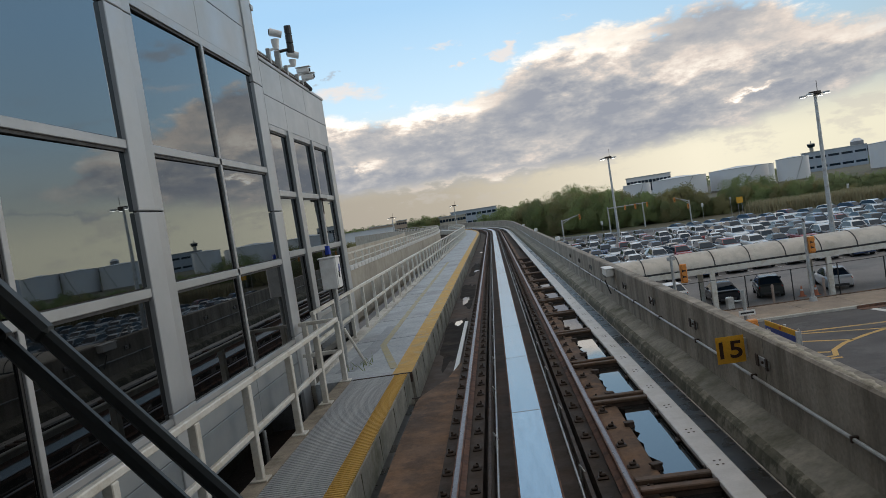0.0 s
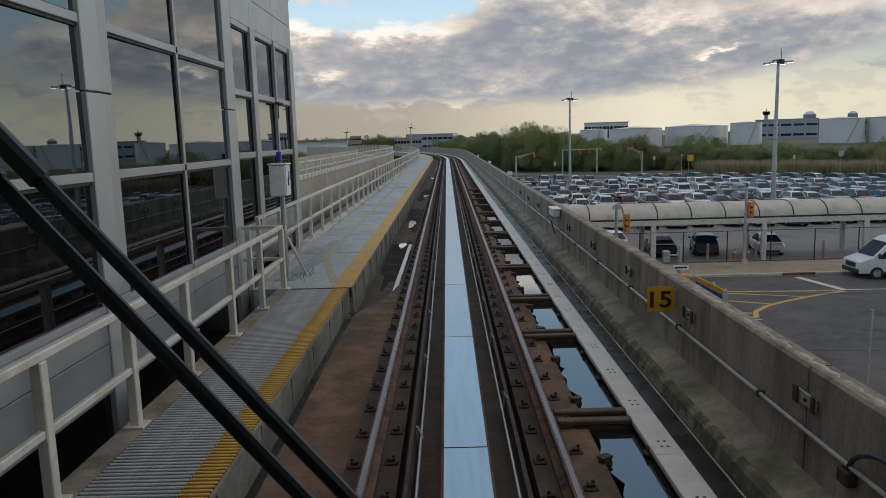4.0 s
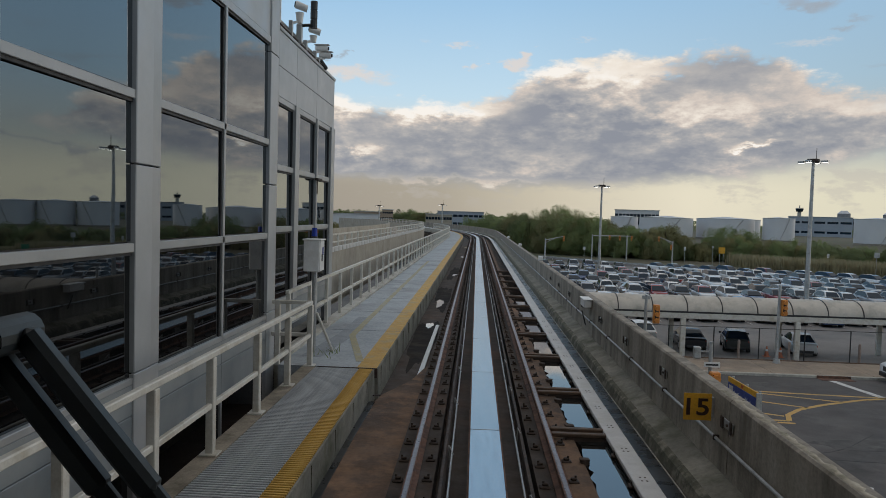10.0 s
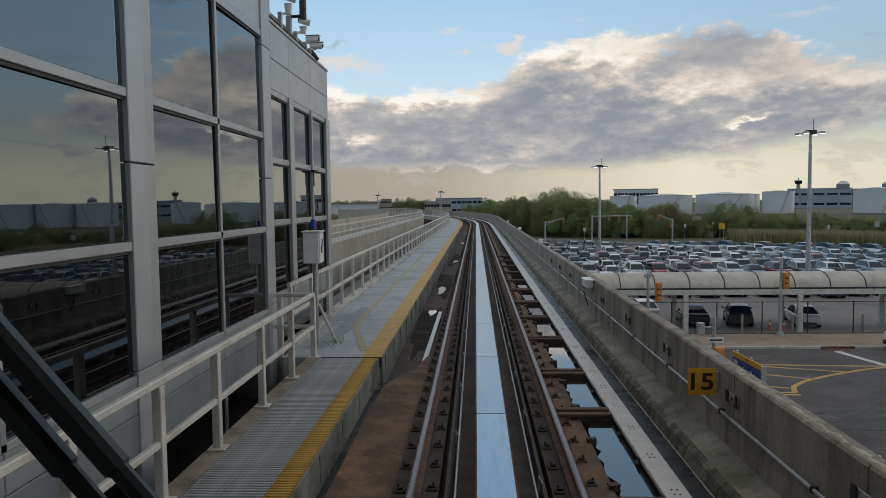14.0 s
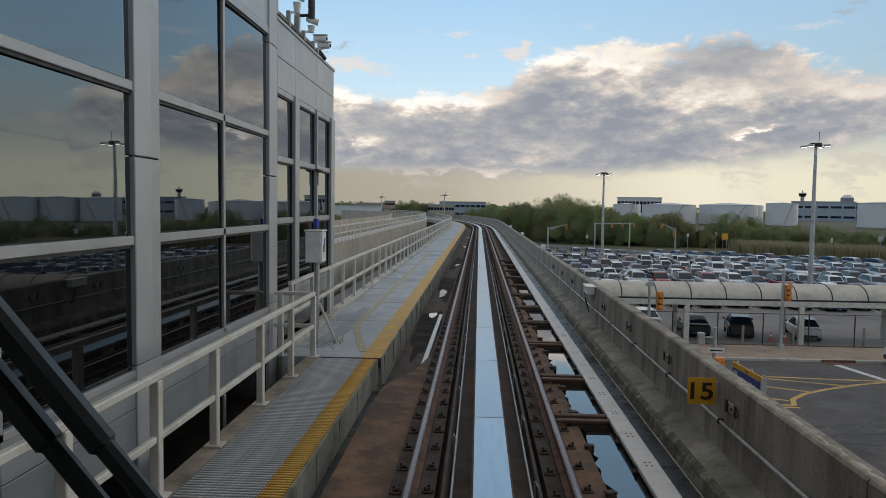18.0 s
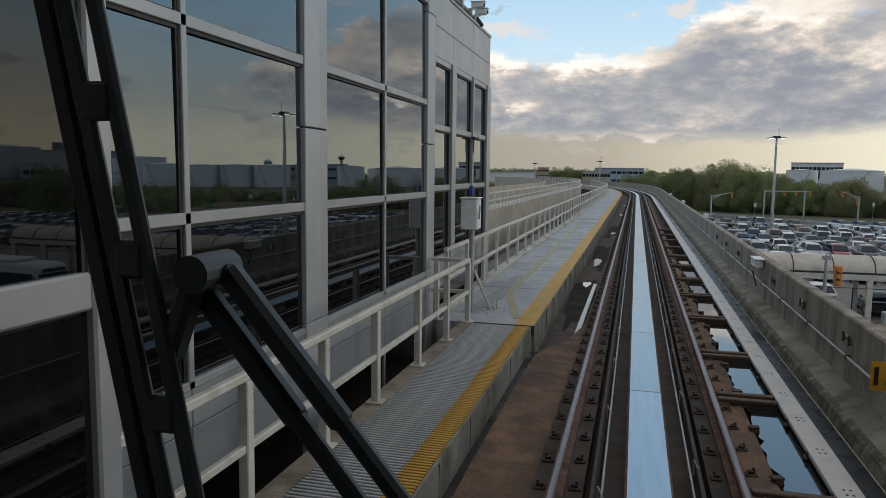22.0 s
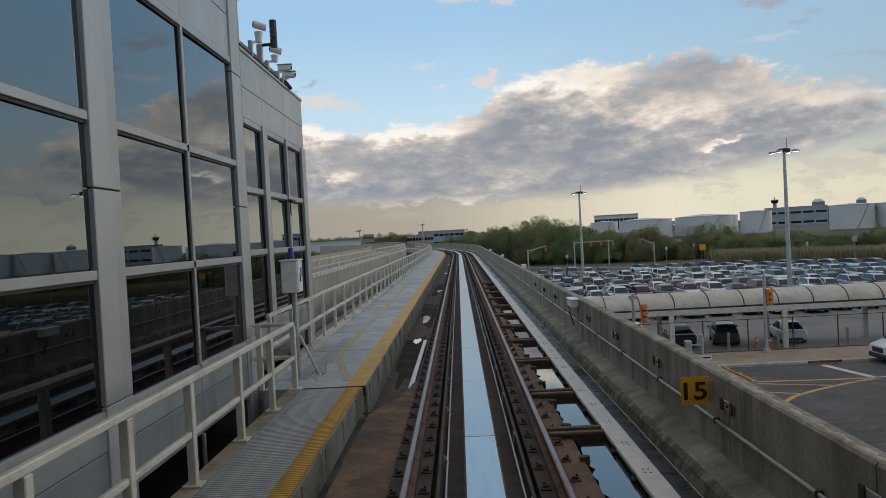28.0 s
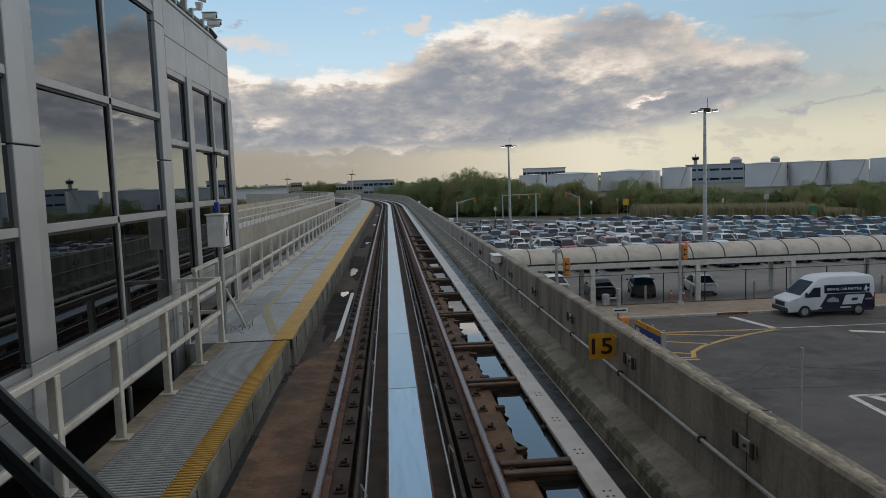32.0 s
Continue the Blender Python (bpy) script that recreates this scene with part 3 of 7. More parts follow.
# ---- ground and roads ----
G = -6.5
bm = bmesh.new()
prism(bm, [(-1800, -900), (1800, -900), (1800, 2600), (-1800, 2600)], G - 1.0, G - 0.06)
solid("ground", bm, SOIL, "dry grassy ground reaching to the horizon", "ground", kind="structure")
solid("road", one_prism([(-3.0, -60), (140, -60), (140, 45.1), (-3.0, 45.1)], G - 0.30, G), ASPHALT, "worn grey asphalt road junction", "road", kind="structure")
solid("parking_ground", one_prism([(-60, 49.4), (150, 48.3), (150, 80), (100, 100), (60, 128), (14, 160), (-60, 190)], G - 0.30, G + 0.02), LOT, "pale asphalt of a large car park", "car park", kind="structure")
side = thing("pavement", "reddish concrete sidewalk with a kerb beside the road", "pavement", kind="structure")
x = -3.0
while x < 120:
    part("slab", one_prism([(x, 45.22), (x + 2.97, 45.22), (x + 2.97, 49.38), (x, 49.38)], G - 0.2, G + 0.13), SIDEWALK, side)
    part("kerb_stone", one_box(x, x + 2.985, 44.95, 45.21, G - 0.2, G + 0.15, 0.02), CONCRETE_PALE, side)
    x += 3.0

# ---- the guideway ----
S0, S1 = -8.0, 230.0
guideway = thing("guideway", "raised concrete guideway carrying the railway track", "guideway", kind="structure")
part("deck_slab", one_sweep([(-3.5, -0.95), (-3.5, -0.62), (-1.75, -0.60), (-1.75, -0.45), (1.9, -0.45), (2.6, -0.62), (2.6, -0.95)], S0, S1), BED, guideway, "dark damp concrete track bed")
part("girder", one_sweep(rect(-1.9, 1.9, -2.5, -0.95), S0, S1), CONCRETE, guideway)
for s in range(30, 230, 30):
    c = on_line(s, 0, 0)
    part("pier", one_tube((c.x, c.y, G - 0.2), (c.x, c.y, -2.5), 0.9, seg=20), CONCRETE, guideway)
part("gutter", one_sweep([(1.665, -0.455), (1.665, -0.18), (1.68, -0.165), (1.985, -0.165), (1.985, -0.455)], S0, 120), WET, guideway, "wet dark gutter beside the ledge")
part("ledge", one_sweep([(1.955, -0.46), (1.965, -0.16), (1.995, -0.03), (2.02, -0.004), (2.34, 0.105), (2.34, -0.46)], S0, S1), LEDGE, guideway, "mossy concrete ledge along the parapet")
part("moss_band", one_sweep([(1.962, -0.14), (1.99, -0.027), (2.018, 0.0015), (2.055, 0.0145), (2.055, -0.05), (1.98, -0.2)], S0, 120), MOSS, guideway, "dark moss along the ledge's edge")
# pale strip added to draw the light edge along the waterline
part("water_stop", one_sweep(rect(1.950, 1.962, -0.19, -0.158), S0, 120), CONCRETE_PALE, guideway, "thin pale strip drawing the light waterline at the foot of the ledge")
# parapet, cast in lengths
parapet = thing("parapet_wall", "stained concrete parapet wall beside the track", "wall", kind="structure")
def crest(s):
    """The parapet's height, which rises a little along the way."""
    return 0.825 + 0.035 * clamp01((s - 5.0) / 5.0)


s = -9.04
while s < 225:
    n = 2.385 if s < BEND else 4.985
    wall = one_sweep([(2.30, 0.06), (2.31, 0.78), (2.33, 0.80), (2.46, 0.80), (2.48, 0.78), (2.48, -1.2), (2.34, -1.2), (2.34, 0.06)], s, s + n)
    for v in wall.verts:
        if v.co.z > 0.7:
            v.co.z += crest(v.co.y if s < BEND else s) - 0.80
    part("wall_panel", wall, CONCRETE, parapet)
    s += n + 0.015
part("joint_filler", one_sweep(rect(2.325, 2.45, 0.10, 0.785), -9, 225), LEDGE, parapet, "dark joint filler between the wall lengths")
# walkway: ribbed plates, then a coated concrete deck
walkway = thing("walkway", "blue-grey maintenance walkway with a yellow edge", "walkway", kind="structure")
part("ribbed_base", one_box(-2.69, -1.992, -6, 12.22, -0.62, -0.02), DARKSTEEL, walkway, "dark pan under the ribs")
part("yellow_base", one_box(-1.985, -1.765, -6, 12.22, 0.0, 0.012), DARKSTEEL, walkway, "dark pan under the yellow ribs")
part("edge_kerb", one_sweep(rect(-2.90, -2.692, -0.62, 0.05), S0, 12.3), KERB, walkway, "chipped concrete edge kerb under the posts")
part("coated_deck", one_sweep([(-3.30, -0.62), (-3.30, 0.05), (-2.02, 0.05), (-2.02, -0.62)], 12.26, S1), DECK, walkway)
part("outer_kerb", one_sweep([(-3.55, -0.62), (-3.55, 0.10), (-3.30, 0.10), (-3.30, -0.62)], 12.9, S1), CONCRETE_PALE, walkway)
part("yellow_edge", one_sweep([(-2.02, 0.0), (-2.02, 0.054), (-1.72, 0.054), (-1.71, 0.045), (-1.71, 0.0)], 12.26, S1), YELLOW, walkway, "worn yellow painted edge")
part("edge_beam", one_sweep([(-1.99, -0.62), (-1.99, -0.002), (-1.76, -0.002), (-1.76, 0.040), (-1.735, 0.040), (-1.715, -0.62)], S0, 12.25), LEDGE, walkway, "stained concrete edge beam")
part("edge_beam", one_sweep([(-2.02, -0.62), (-2.02, -0.002), (-1.709, -0.002), (-1.709, 0.040), (-1.685, 0.040), (-1.665, -0.62)], 12.25, S1), LEDGE, walkway, "stained concrete edge beam")
for k in range(18):
    y, x = 4.1 + 1.22 * k, (-1.7265 if 4.1 + 1.22 * k < 12 else -1.675)
    part("beam_joint", one_box(x - 0.03, x + 0.0025, y - 0.006, y + 0.006, -0.45, 0.02), MOSS, walkway)

# rails
track = thing("railway_track", "rusty railway track with worn shining rails", "track", kind="structure")
RAIL = [(-0.065, -0.172), (-0.065, -0.16), (-0.012, -0.14), (-0.010, -0.045), (-0.034, -0.034), (-0.036, -0.006), (0.036, -0.006), (0.034, -0.034), (0.010, -0.045), (0.012, -0.14), (0.065, -0.16), (0.065, -0.172)]
HEAD = [(-0.026, -0.006), (-0.020, 0.0), (0.020, 0.0), (0.026, -0.006)]
for off in (-0.7525, 0.7525):
    r = part("rail", one_sweep([(off + a, z) for a, z in RAIL], S0, 200), RUST, track, "rusted rail with a shining head")
    part("rail_head", one_sweep([(off + a, z) for a, z in HEAD], S0, 200), RAILTOP, r, "polished steel rail head")
    part("plinth", one_sweep(rect(off - 0.22, off + 0.22, -0.46, -0.21), S0, 200), BED if off > 0 else BED, track, "dark concrete rail plinth")
for off in (-0.43, 0.45):
    part("guard_angle", one_sweep([(off - 0.03, -0.20), (off - 0.03, -0.075), (off + 0.0, -0.07), (off + 0.01, -0.10), (off + 0.03, -0.2)], S0, 200), DARKSTEEL, track, "dark steel guard strip")
part("centre_bed", one_sweep(rect(-0.40, 0.42, -0.46, -0.26), S0, 200), BED, track)

# ---- the glazed station building ----
XB = -3.5
building = thing("station_building", "grey metal-clad station building with dark mirror glass", "building")
BAY0 = [(-10.35, -5.80), (-5.80, -1.25), (-1.25, 3.30), (3.30, 7.85), (7.85, 12.34)]
part("core_wall", one_box(-16.0, -3.78, -10.6, 12.9, G, 7.4), PANEL, building)
part("far_core_wall", one_box(-16.0, -3.86, 12.92, 17.66, G, 5.5), PANEL, building)
part("roof_slab", one_box(-16.1, -3.52, -10.7, 12.64, 7.4, 7.6, 0.03), PANEL, building)
def pane(parent, x, y0, y1, z0, z1, d=0.012):
    """A pane, set very slightly askew as real glazing is."""
    zc = (z0 + z1) / 2
    m = Matrix.Translation((x, (y0 + y1) / 2, zc)) @ Matrix.Rotation(radians(-0.47), 4, "Z") @ Matrix.Rotation(radians(-0.36), 4, "Y")
    p = part("pane", one_box(-d, 0, -(y1 - y0) / 2, (y1 - y0) / 2, z0 - zc, z1 - zc), FACADE_GLASS if z0 > 2.1 else LOWER_GLASS, parent)
    p.matrix_basis = m
    return p
def hbar(parent, x, y0, y1, z0, z1, name="transom", proud=0.035):
    part(name, one_box(x - 0.05, x + proud, y0, y1, z0, z1, 0.006), FRAME, parent)
    part("gasket", one_box(x - 0.02, x + 0.012, y0, y1, z0 - 0.03, z0), GASKET, parent)
for y0, y1 in BAY0:
    win = part("window_bay", one_box(XB - 0.26, XB - 0.03, y0 + 0.25, y1 - 0.25, G, 5.3), GASKET, building, "dark glazed bay")
    a, mid, b = y0 + 0.31, (y0 + y1) / 2, y1 - 0.22
    for z0, z1 in ((-2.2, -0.02), (0.86, 2.07), (2.19, 3.54), (3.66, 5.14)):
        pane(win, XB - 0.012, a, mid - 0.05, z0, z1)
        pane(win, XB - 0.012, mid + 0.05, b, z0, z1)
    for z0, z1 in ((0.80, 0.865), (2.085, 2.175), (3.555, 3.645), (5.13, 5.24)):
        hbar(win, XB, a, b, z0, z1)
    for z0, z1 in ((-2.2, -0.02), (0.80, 5.14)):
        part("mullion", one_box(XB - 0.05, XB + 0.035, mid - 0.035, mid + 0.035, z0, z1, 0.005), FRAME, win)
        part("gasket", one_box(XB - 0.02, XB + 0.010, mid - 0.07, mid - 0.035, z0, z1), GASKET, win)
        part("gasket", one_box(XB - 0.02, XB + 0.010, b - 0.03, b, z0, z1), GASKET, win)
        part("gasket", one_box(XB - 0.02, XB + 0.010, a, a + 0.03, z0, z1), GASKET, win)
    # sill panels below the glass, parapet panels above
    for k, (p0, p1) in enumerate(((a, mid), (mid, b))):
        part("sill_panel", one_box(XB - 0.05, XB + 0.03, p0 + 0.004, p1 - 0.004, 0.492, 0.796, 0.006), SILL, building)
        part("sill_panel", one_box(XB - 0.05, XB + 0.03, p0 + 0.004, p1 - 0.004, 0.0, 0.484, 0.006), SILL, building)
        for z0, z1 in ((5.246, 5.86), (5.868, 6.48), (6.488, 7.4)):
            part("parapet_panel", one_box(XB - 0.05, XB + 0.02, p0 + 0.004, p1 - 0.004, z0, z1, 0.006), PANEL, building)
    # pilaster between the bays
    for z0, z1 in ((G, 0.9), (0.91, 2.93), (2.945, 5.0), (5.01, 7.4)):
        part("pilaster_panel", one_box(XB - 0.10, XB + 0.05, y1 - 0.26, y1 + 0.10, z0, z1, 0.008), PANEL, building)
        part("pilaster_panel", one_box(XB - 0.10, XB + 0.040, y1 + 0.105, y1 + (0.31 if y1 < 12 else 0.225), z0, z1, 0.006), FRAME, building)
# the lower end bay
XF = -3.6
win = part("window_bay", one_box(XF - 0.24, XF - 0.03, 12.95, 17.6, G, 4.5), GASKET, building, "dark glazed end bay")
for p0, p1 in ((12.98, 14.02), (14.32, 15.80), (15.90, 17.28)):
    for z0, z1 in ((-2.2, 0.5), (0.99, 2.16), (2.26, 3.22), (3.32, 4.36)):
        pane(win, XF - 0.012, p0, p1, z0, z1)
    part("gasket", one_box(XF - 0.02, XF + 0.01, p1 - 0.035, p1, 0.99, 4.36), GASKET, win)
for z0, z1 in ((0.90, 0.99), (2.16, 2.26), (3.22, 3.32), (4.36, 4.46)):
    hbar(win, XF, 12.95, 17.3, z0, z1)
for p0, p1 in ((14.02, 14.32), (15.80, 15.90), (17.28, 17.66)):
    part("mullion", one_box(XF - 0.06, XF + 0.07, p0, p1, 0.9 if p1 < 17 else G, 4.46, 0.006), FRAME, win)
for p0, p1 in ((12.96, 14.17), (14.178, 15.85), (15.858, 17.66)):
    for z0, z1 in ((4.466, 4.97), (4.978, 5.56)):
        part("parapet_panel", one_box(XF - 0.05, XF + 0.03, p0, p1, z0, z1, 0.006), PANEL, building)
    part("sill_panel", one_box(XF - 0.05, XF + 0.03, p0, p1, 0.42, 0.90, 0.006), SILL, building)
part("coping", one_box(-15.9, XF + 0.05, 12.93, 17.70, 5.565, 5.63, 0.01), PANEL, building)
part("corner_return", one_box(-16.0, XF + 0.02, 17.662, 17.72, G, 5.56), PANEL, building)

# ---- railings on the walkway ----
def railing(name, label, x, ys, z0, side_x=None):
    t = thing(name, label, "railing")
    top = z0 + 1.05
    part("handrail", one_box(x - 0.032, x + 0.032, ys[0] - 0.03, ys[-1] + 0.03, top - 0.065, top, 0.01), PAINTRAIL, t)
    part("mid_rail", one_box(x - 0.025, x + 0.025, ys[0], ys[-1], z0 + 0.47, z0 + 0.53, 0.008), PAINTRAIL, t)
    for y in ys:
        p = part("post", one_box(x - 0.04, x + 0.04, y - 0.045, y + 0.045, z0, top - 0.065, 0.008), PAINTRAIL, t)
        part("base_plate", one_box(x - 0.09, x + 0.09, y - 0.09, y + 0.09, z0, z0 + 0.02, 0.004), PAINTRAIL, p)
    return t
near = railing("railing", "cream painted steel railing with two rails", -2.79, [-3.2, -1.8, -0.4, 1.0, 2.4, 3.8, 5.2, 6.54, 7.87, 9.42, 10.86, 12.26], 0.05)
for z in (1.068, 0.55):
    part("return_rail", one_box(-3.42, -2.82, 12.23, 12.29, z - 0.03, z + 0.03, 0.008), PAINTRAIL, near)
part("post", one_box(-3.36, -3.28, 12.22, 12.30, 0.05, 1.1, 0.008), PAINTRAIL, near)
far = thing("railing", "long cream painted steel railing running into the distance", "railing")
ss = [13.3 + 1.62 * i for i in range(76)]
part("handrail", one_sweep(rect(-3.45, -3.39, 1.09, 1.15), 13.2, ss[-1]), PAINTRAIL, far)
part("mid_rail", one_sweep(rect(-3.445, -3.395, 0.57, 0.63), 13.2, ss[-1]), PAINTRAIL, far)
pm = mesh_of(one_box(-0.035, 0.035, -0.04, 0.04, 0, 0.99, 0.006), "far_post", PAINTRAIL)
for s in ss:
    p = part("post", pm, None, far)
    p.location = on_line(s, -3.42, 0.10)

# ---- second guideway beyond ----
g2 = thing("second_guideway", "beige concrete guideway of a second track", "guideway", kind="structure")
part("side_wall", one_sweep([(-7.0, -1.6), (-7.0, 0.72), (-6.8, 0.72), (-6.8, -1.6)], 12, 205), BEIGE, g2)
part("slab", one_sweep(rect(-12.0, -7.0, -1.9, -0.3), 12, 205), BEIGE, g2)
part("outer_wall", one_sweep(rect(-12.2, -12.0, -1.9, 1.2), 12, 205), BEIGE, g2)
part("handrail", one_sweep(rect(-6.95, -6.88, 1.45, 1.52), 12, 205), PAINTRAIL, g2)
part("handrail", one_sweep(rect(-6.95, -6.88, 1.10, 1.15), 12, 205), PAINTRAIL, g2)
pm2 = mesh_of(one_box(-0.04, 0.04, -0.04, 0.04, 0, 0.74, 0.006), "g2_post", PAINTRAIL)
cm2 = mesh_of(one_box(-0.10, 0.02, -0.62, 0.62, 0, 0.24, 0.01), "g2_cover", COVER)
for i in range(90):
    s = 14 + 2.0 * i
    p = part("post", pm2, None, g2)
    p.location = on_line(s, -6.91, 0.72)
    for k in (0, 1):
        sc = s + k
        x, y, a = line_at(sc)
        if i < 60:
            c = part("cover_block", mesh_of(one_box(-0.10, 0.02, -0.42, 0.42, 0, 0.22, 0.01), "g2_block", COVER) if (i == 0 and k == 0) else blk, None, g2)
            blk = c.data
            c.matrix_basis = Matrix.Translation(on_line(sc, -6.77, 0.70)) @ Matrix.Rotation(a, 4, "Z")

# ---- platform end screen beside the train ----
scr = thing("platform_end_screen", "pale metal platform end screen with dark glass", "screen", kind="structure")
part("screen_post", one_box(-2.05, -1.95, 2.78, 2.895, -0.45, 3.9, 0.01), FRAME, scr)
part("screen_post", one_box(-2.05, -1.95, 1.02, 1.13, -0.45, 3.9, 0.01), FRAME, scr)
part("screen_rail", one_box(-2.03, -1.955, 1.13, 2.78, 2.03, 2.16, 0.01), FRAME, scr)
part("screen_glass", one_box(-2.00, -1.985, 1.13, 2.78, 0.1, 2.03), LOWER_GLASS, scr)
part("screen_glass", one_box(-2.00, -1.985, 1.13, 2.78, 2.16, 3.9), LOWER_GLASS, scr)
part("gasket", one_box(-1.984, -1.975, 2.755, 2.78, 2.16, 3.9), GASKET, scr)
hall = thing("station_hall", "grey station hall over the platform behind the train", "station", kind="structure")
part("roof", one_box(-3.4, 7.0, -45.0, -0.6, 6.2, 6.6), PANEL, hall)
part("side_wall", one_box(6.6, 7.0, -45.0, -0.6, -1.0, 6.2), PANEL, hall)
part("rear_wall", one_box(-3.4, 7.0, -45.4, -45.0, -1.0, 6.6), PANEL, hall)
part("platform", one_box(2.6, 6.6, -45.0, -0.6, -1.0, 0.9), CONCRETE_PALE, hall)

# ---- covered walk beside the car park ----
canopy = thing("walkway_canopy", "long barrel-roofed canopy of pale panels on steel posts", "canopy")
CX0, CX1, CY0, CY1 = 5.0, 47.0, 50.6, 53.6
arc = [(CY0 + (CY1 - CY0) * (0.5 - 0.5 * math.cos(math.pi * i / 10)), -3.45 + 0.95 * math.sin(math.pi * i / 10)) for i in range(11)]
x = CX0
while x < CX1 - 0.1:
    bm = bmesh.new()
    x1 = x + 2.26
    rings = []
    for off in (0.0, -0.04):
        rings.append([[bm.verts.new((xx, y, z + off)) for y, z in arc] for xx in (x, x1)])
    (a, b), (c, d) = rings
    for i in range(10):
        bm.faces.new((a[i], b[i], b[i + 1], a[i + 1]))
        bm.faces.new((c[i], c[i + 1], d[i + 1], d[i]))
    bm.faces.new((a[0], c[0], d[0], b[0])), bm.faces.new((a[10], b[10], d[10], c[10]))
    part("roof_panel", bm, CANOPY, canopy, smooth=True)
    bm = bmesh.new()
    for (y0, z0), (y1, z1) in zip(arc, arc[1:]):
        bar(bm, (x1 + 0.035, y0, z0), (x1 + 0.035, y1, z1), 0.07, 0.05, up=(1, 0, 0))
    part("rib", bm, TRIMBLACK, canopy)
    x += 2.33
for y in (CY0, CY1):
    part("gutter", one_box(CX0, CX1, y - 0.08, y + 0.08, -3.56, -3.44, 0.01), TRIMBLACK, canopy)
    part("beam", one_box(CX0, CX1, y - 0.10, y + 0.10, -3.92, -3.56, 0.01), PAINTRAIL, canopy)
for i, px in enumerate((6.0, 14.0, 21.6, 28.6, 36.2, 43.5, 46.6)):
    for y in (CY0, CY1):
        part("post", one_box(px - 0.17, px + 0.17, y - 0.12, y + 0.12, G, -3.92, 0.02), PAINTRAIL, canopy)
    part("cross_beam", one_box(px - 0.08, px + 0.08, CY0, CY1, -3.8, -3.6), PAINTRAIL, canopy)

# chain-link fence in front
fence = thing("fence", "black steel fence along the sidewalk", "fence")
fm = mesh_of(one_tube((0, 0, 0), (0, 0, 2.25), 0.04, seg=8), "fence_post", BLACKPAINT)
for i in range(36):
    p = part("post", fm, None, fence)
    p.location = (1.0 + 2.95 * i, 49.55, G)
for z in (2.22, 0.12):
    part("rail", one_tube((1.0, 49.55, G + z), (104.25, 49.55, G + z), 0.022, seg=6), BLACKPAINT, fence)
part("footing", one_box(1.0, 104.3, 49.42, 49.62, G, G + 0.17, 0.01), RUSTY, fence)

# ---- masts ----
LAMPGLOW = Mat("lit_lamp_lens", 0.4)
LAMPGLOW.color((0.9, 0.9, 0.86))
LAMPGLOW.b.inputs["Emission Color"].default_value = (1.0, 0.96, 0.86, 1)
LAMPGLOW.b.inputs["Emission Strength"].default_value = 3.0
LAMPGLOW = LAMPGLOW.m
def light_mast(x, y, h, r=0.28, arms=4):
    t = thing("light_mast", "tall grey steel floodlight mast in the car park", "street lamp", Matrix.Translation((x, y, G)), group="car park masts")
    part("pole", one_tube((0, 0, 0), (0, 0, h), r, r * 0.55, 14), GALV, t)
    part("base", one_tube((0, 0, 0), (0, 0, 0.9), r * 1.9, r * 1.8, 14), CONCRETE_PALE, t)
    part("ring", one_tube((0, 0, h - 0.3), (0, 0, h), 0.62, 0.62, 14), DARKSTEEL, t)
    part("spike", one_tube((0.3, 0, h), (0.3, 0, h + 1.2), 0.03, seg=6), DARKSTEEL, t)
    for i in range(arms):
        a = math.pi / 4 + i * 2 * math.pi / arms
        c, s = math.cos(a), math.sin(a)
        part("arm", one_bar((0, 0, h - 0.2), (1.0 * c, 1.0 * s, h - 0.25), 0.09, 0.09), DARKSTEEL, t)
        part("lamp_head", one_box(-0.33, 0.33, -0.26, 0.26, -0.12, 0.10, 0.03, Matrix.Translation((1.25 * c, 1.25 * s, h - 0.3)) @ Matrix.Rotation(a, 4, "Z")), GALV, t)
        part("lamp_lens", one_box(-0.26, 0.26, -0.2, 0.2, -0.135, -0.121, 0, Matrix.Translation((1.25 * c, 1.25 * s, h - 0.3)) @ Matrix.Rotation(a, 4, "Z")), LAMPGLOW, t)
    return t
light_mast(36.3, 82.5, 16.4)
light_mast(21.3, 128.7, 15.2, 0.26)
light_mast(-11.0, 228.0, 12.6, 0.24, 2)
light_mast(-31.0, 230.0, 11.8, 0.24, 2)

# ---- vehicles ----
def loft(sections):
    """Joins rings of (y, [(x, z), ...]) into a closed skin."""
    bm = bmesh.new()
    rings = [[bm.verts.new((x, y, z)) for x, z in ring] for y, ring in sections]
    n = len(rings[0])
    for a, b in zip(rings, rings[1:]):
        for i in range(n):
            bm.faces.new((a[i], a[(i + 1) % n], b[(i + 1) % n], b[i]))
    bm.faces.new(rings[0][::-1])
    bm.faces.new(rings[-1])
    bmesh.ops.recalc_face_normals(bm, faces=bm.faces)
    return bm


def shell(y, w, z0, z1, r=0.12, tuck=0.06):
    """One ring of a car's lower body: rounded shoulders, tucked sills."""
    half = [(w - tuck, z0), (w, z0 + 0.22), (w, z1 - r), (w - r * 0.55, z1 - r * 0.25), (w - r * 1.6, z1)]
    return y, [(-x, z) for x, z in half] + [(x, z) for x, z in half[::-1]]


def smooth_part(name, bm, mat, parent, label="", angle=40):
    ob = part(name, bm, mat, parent, label)
    for p in ob.data.polygons:
        p.use_smooth = True
    ob.data.set_sharp_from_angle(angle=radians(angle))
    return ob


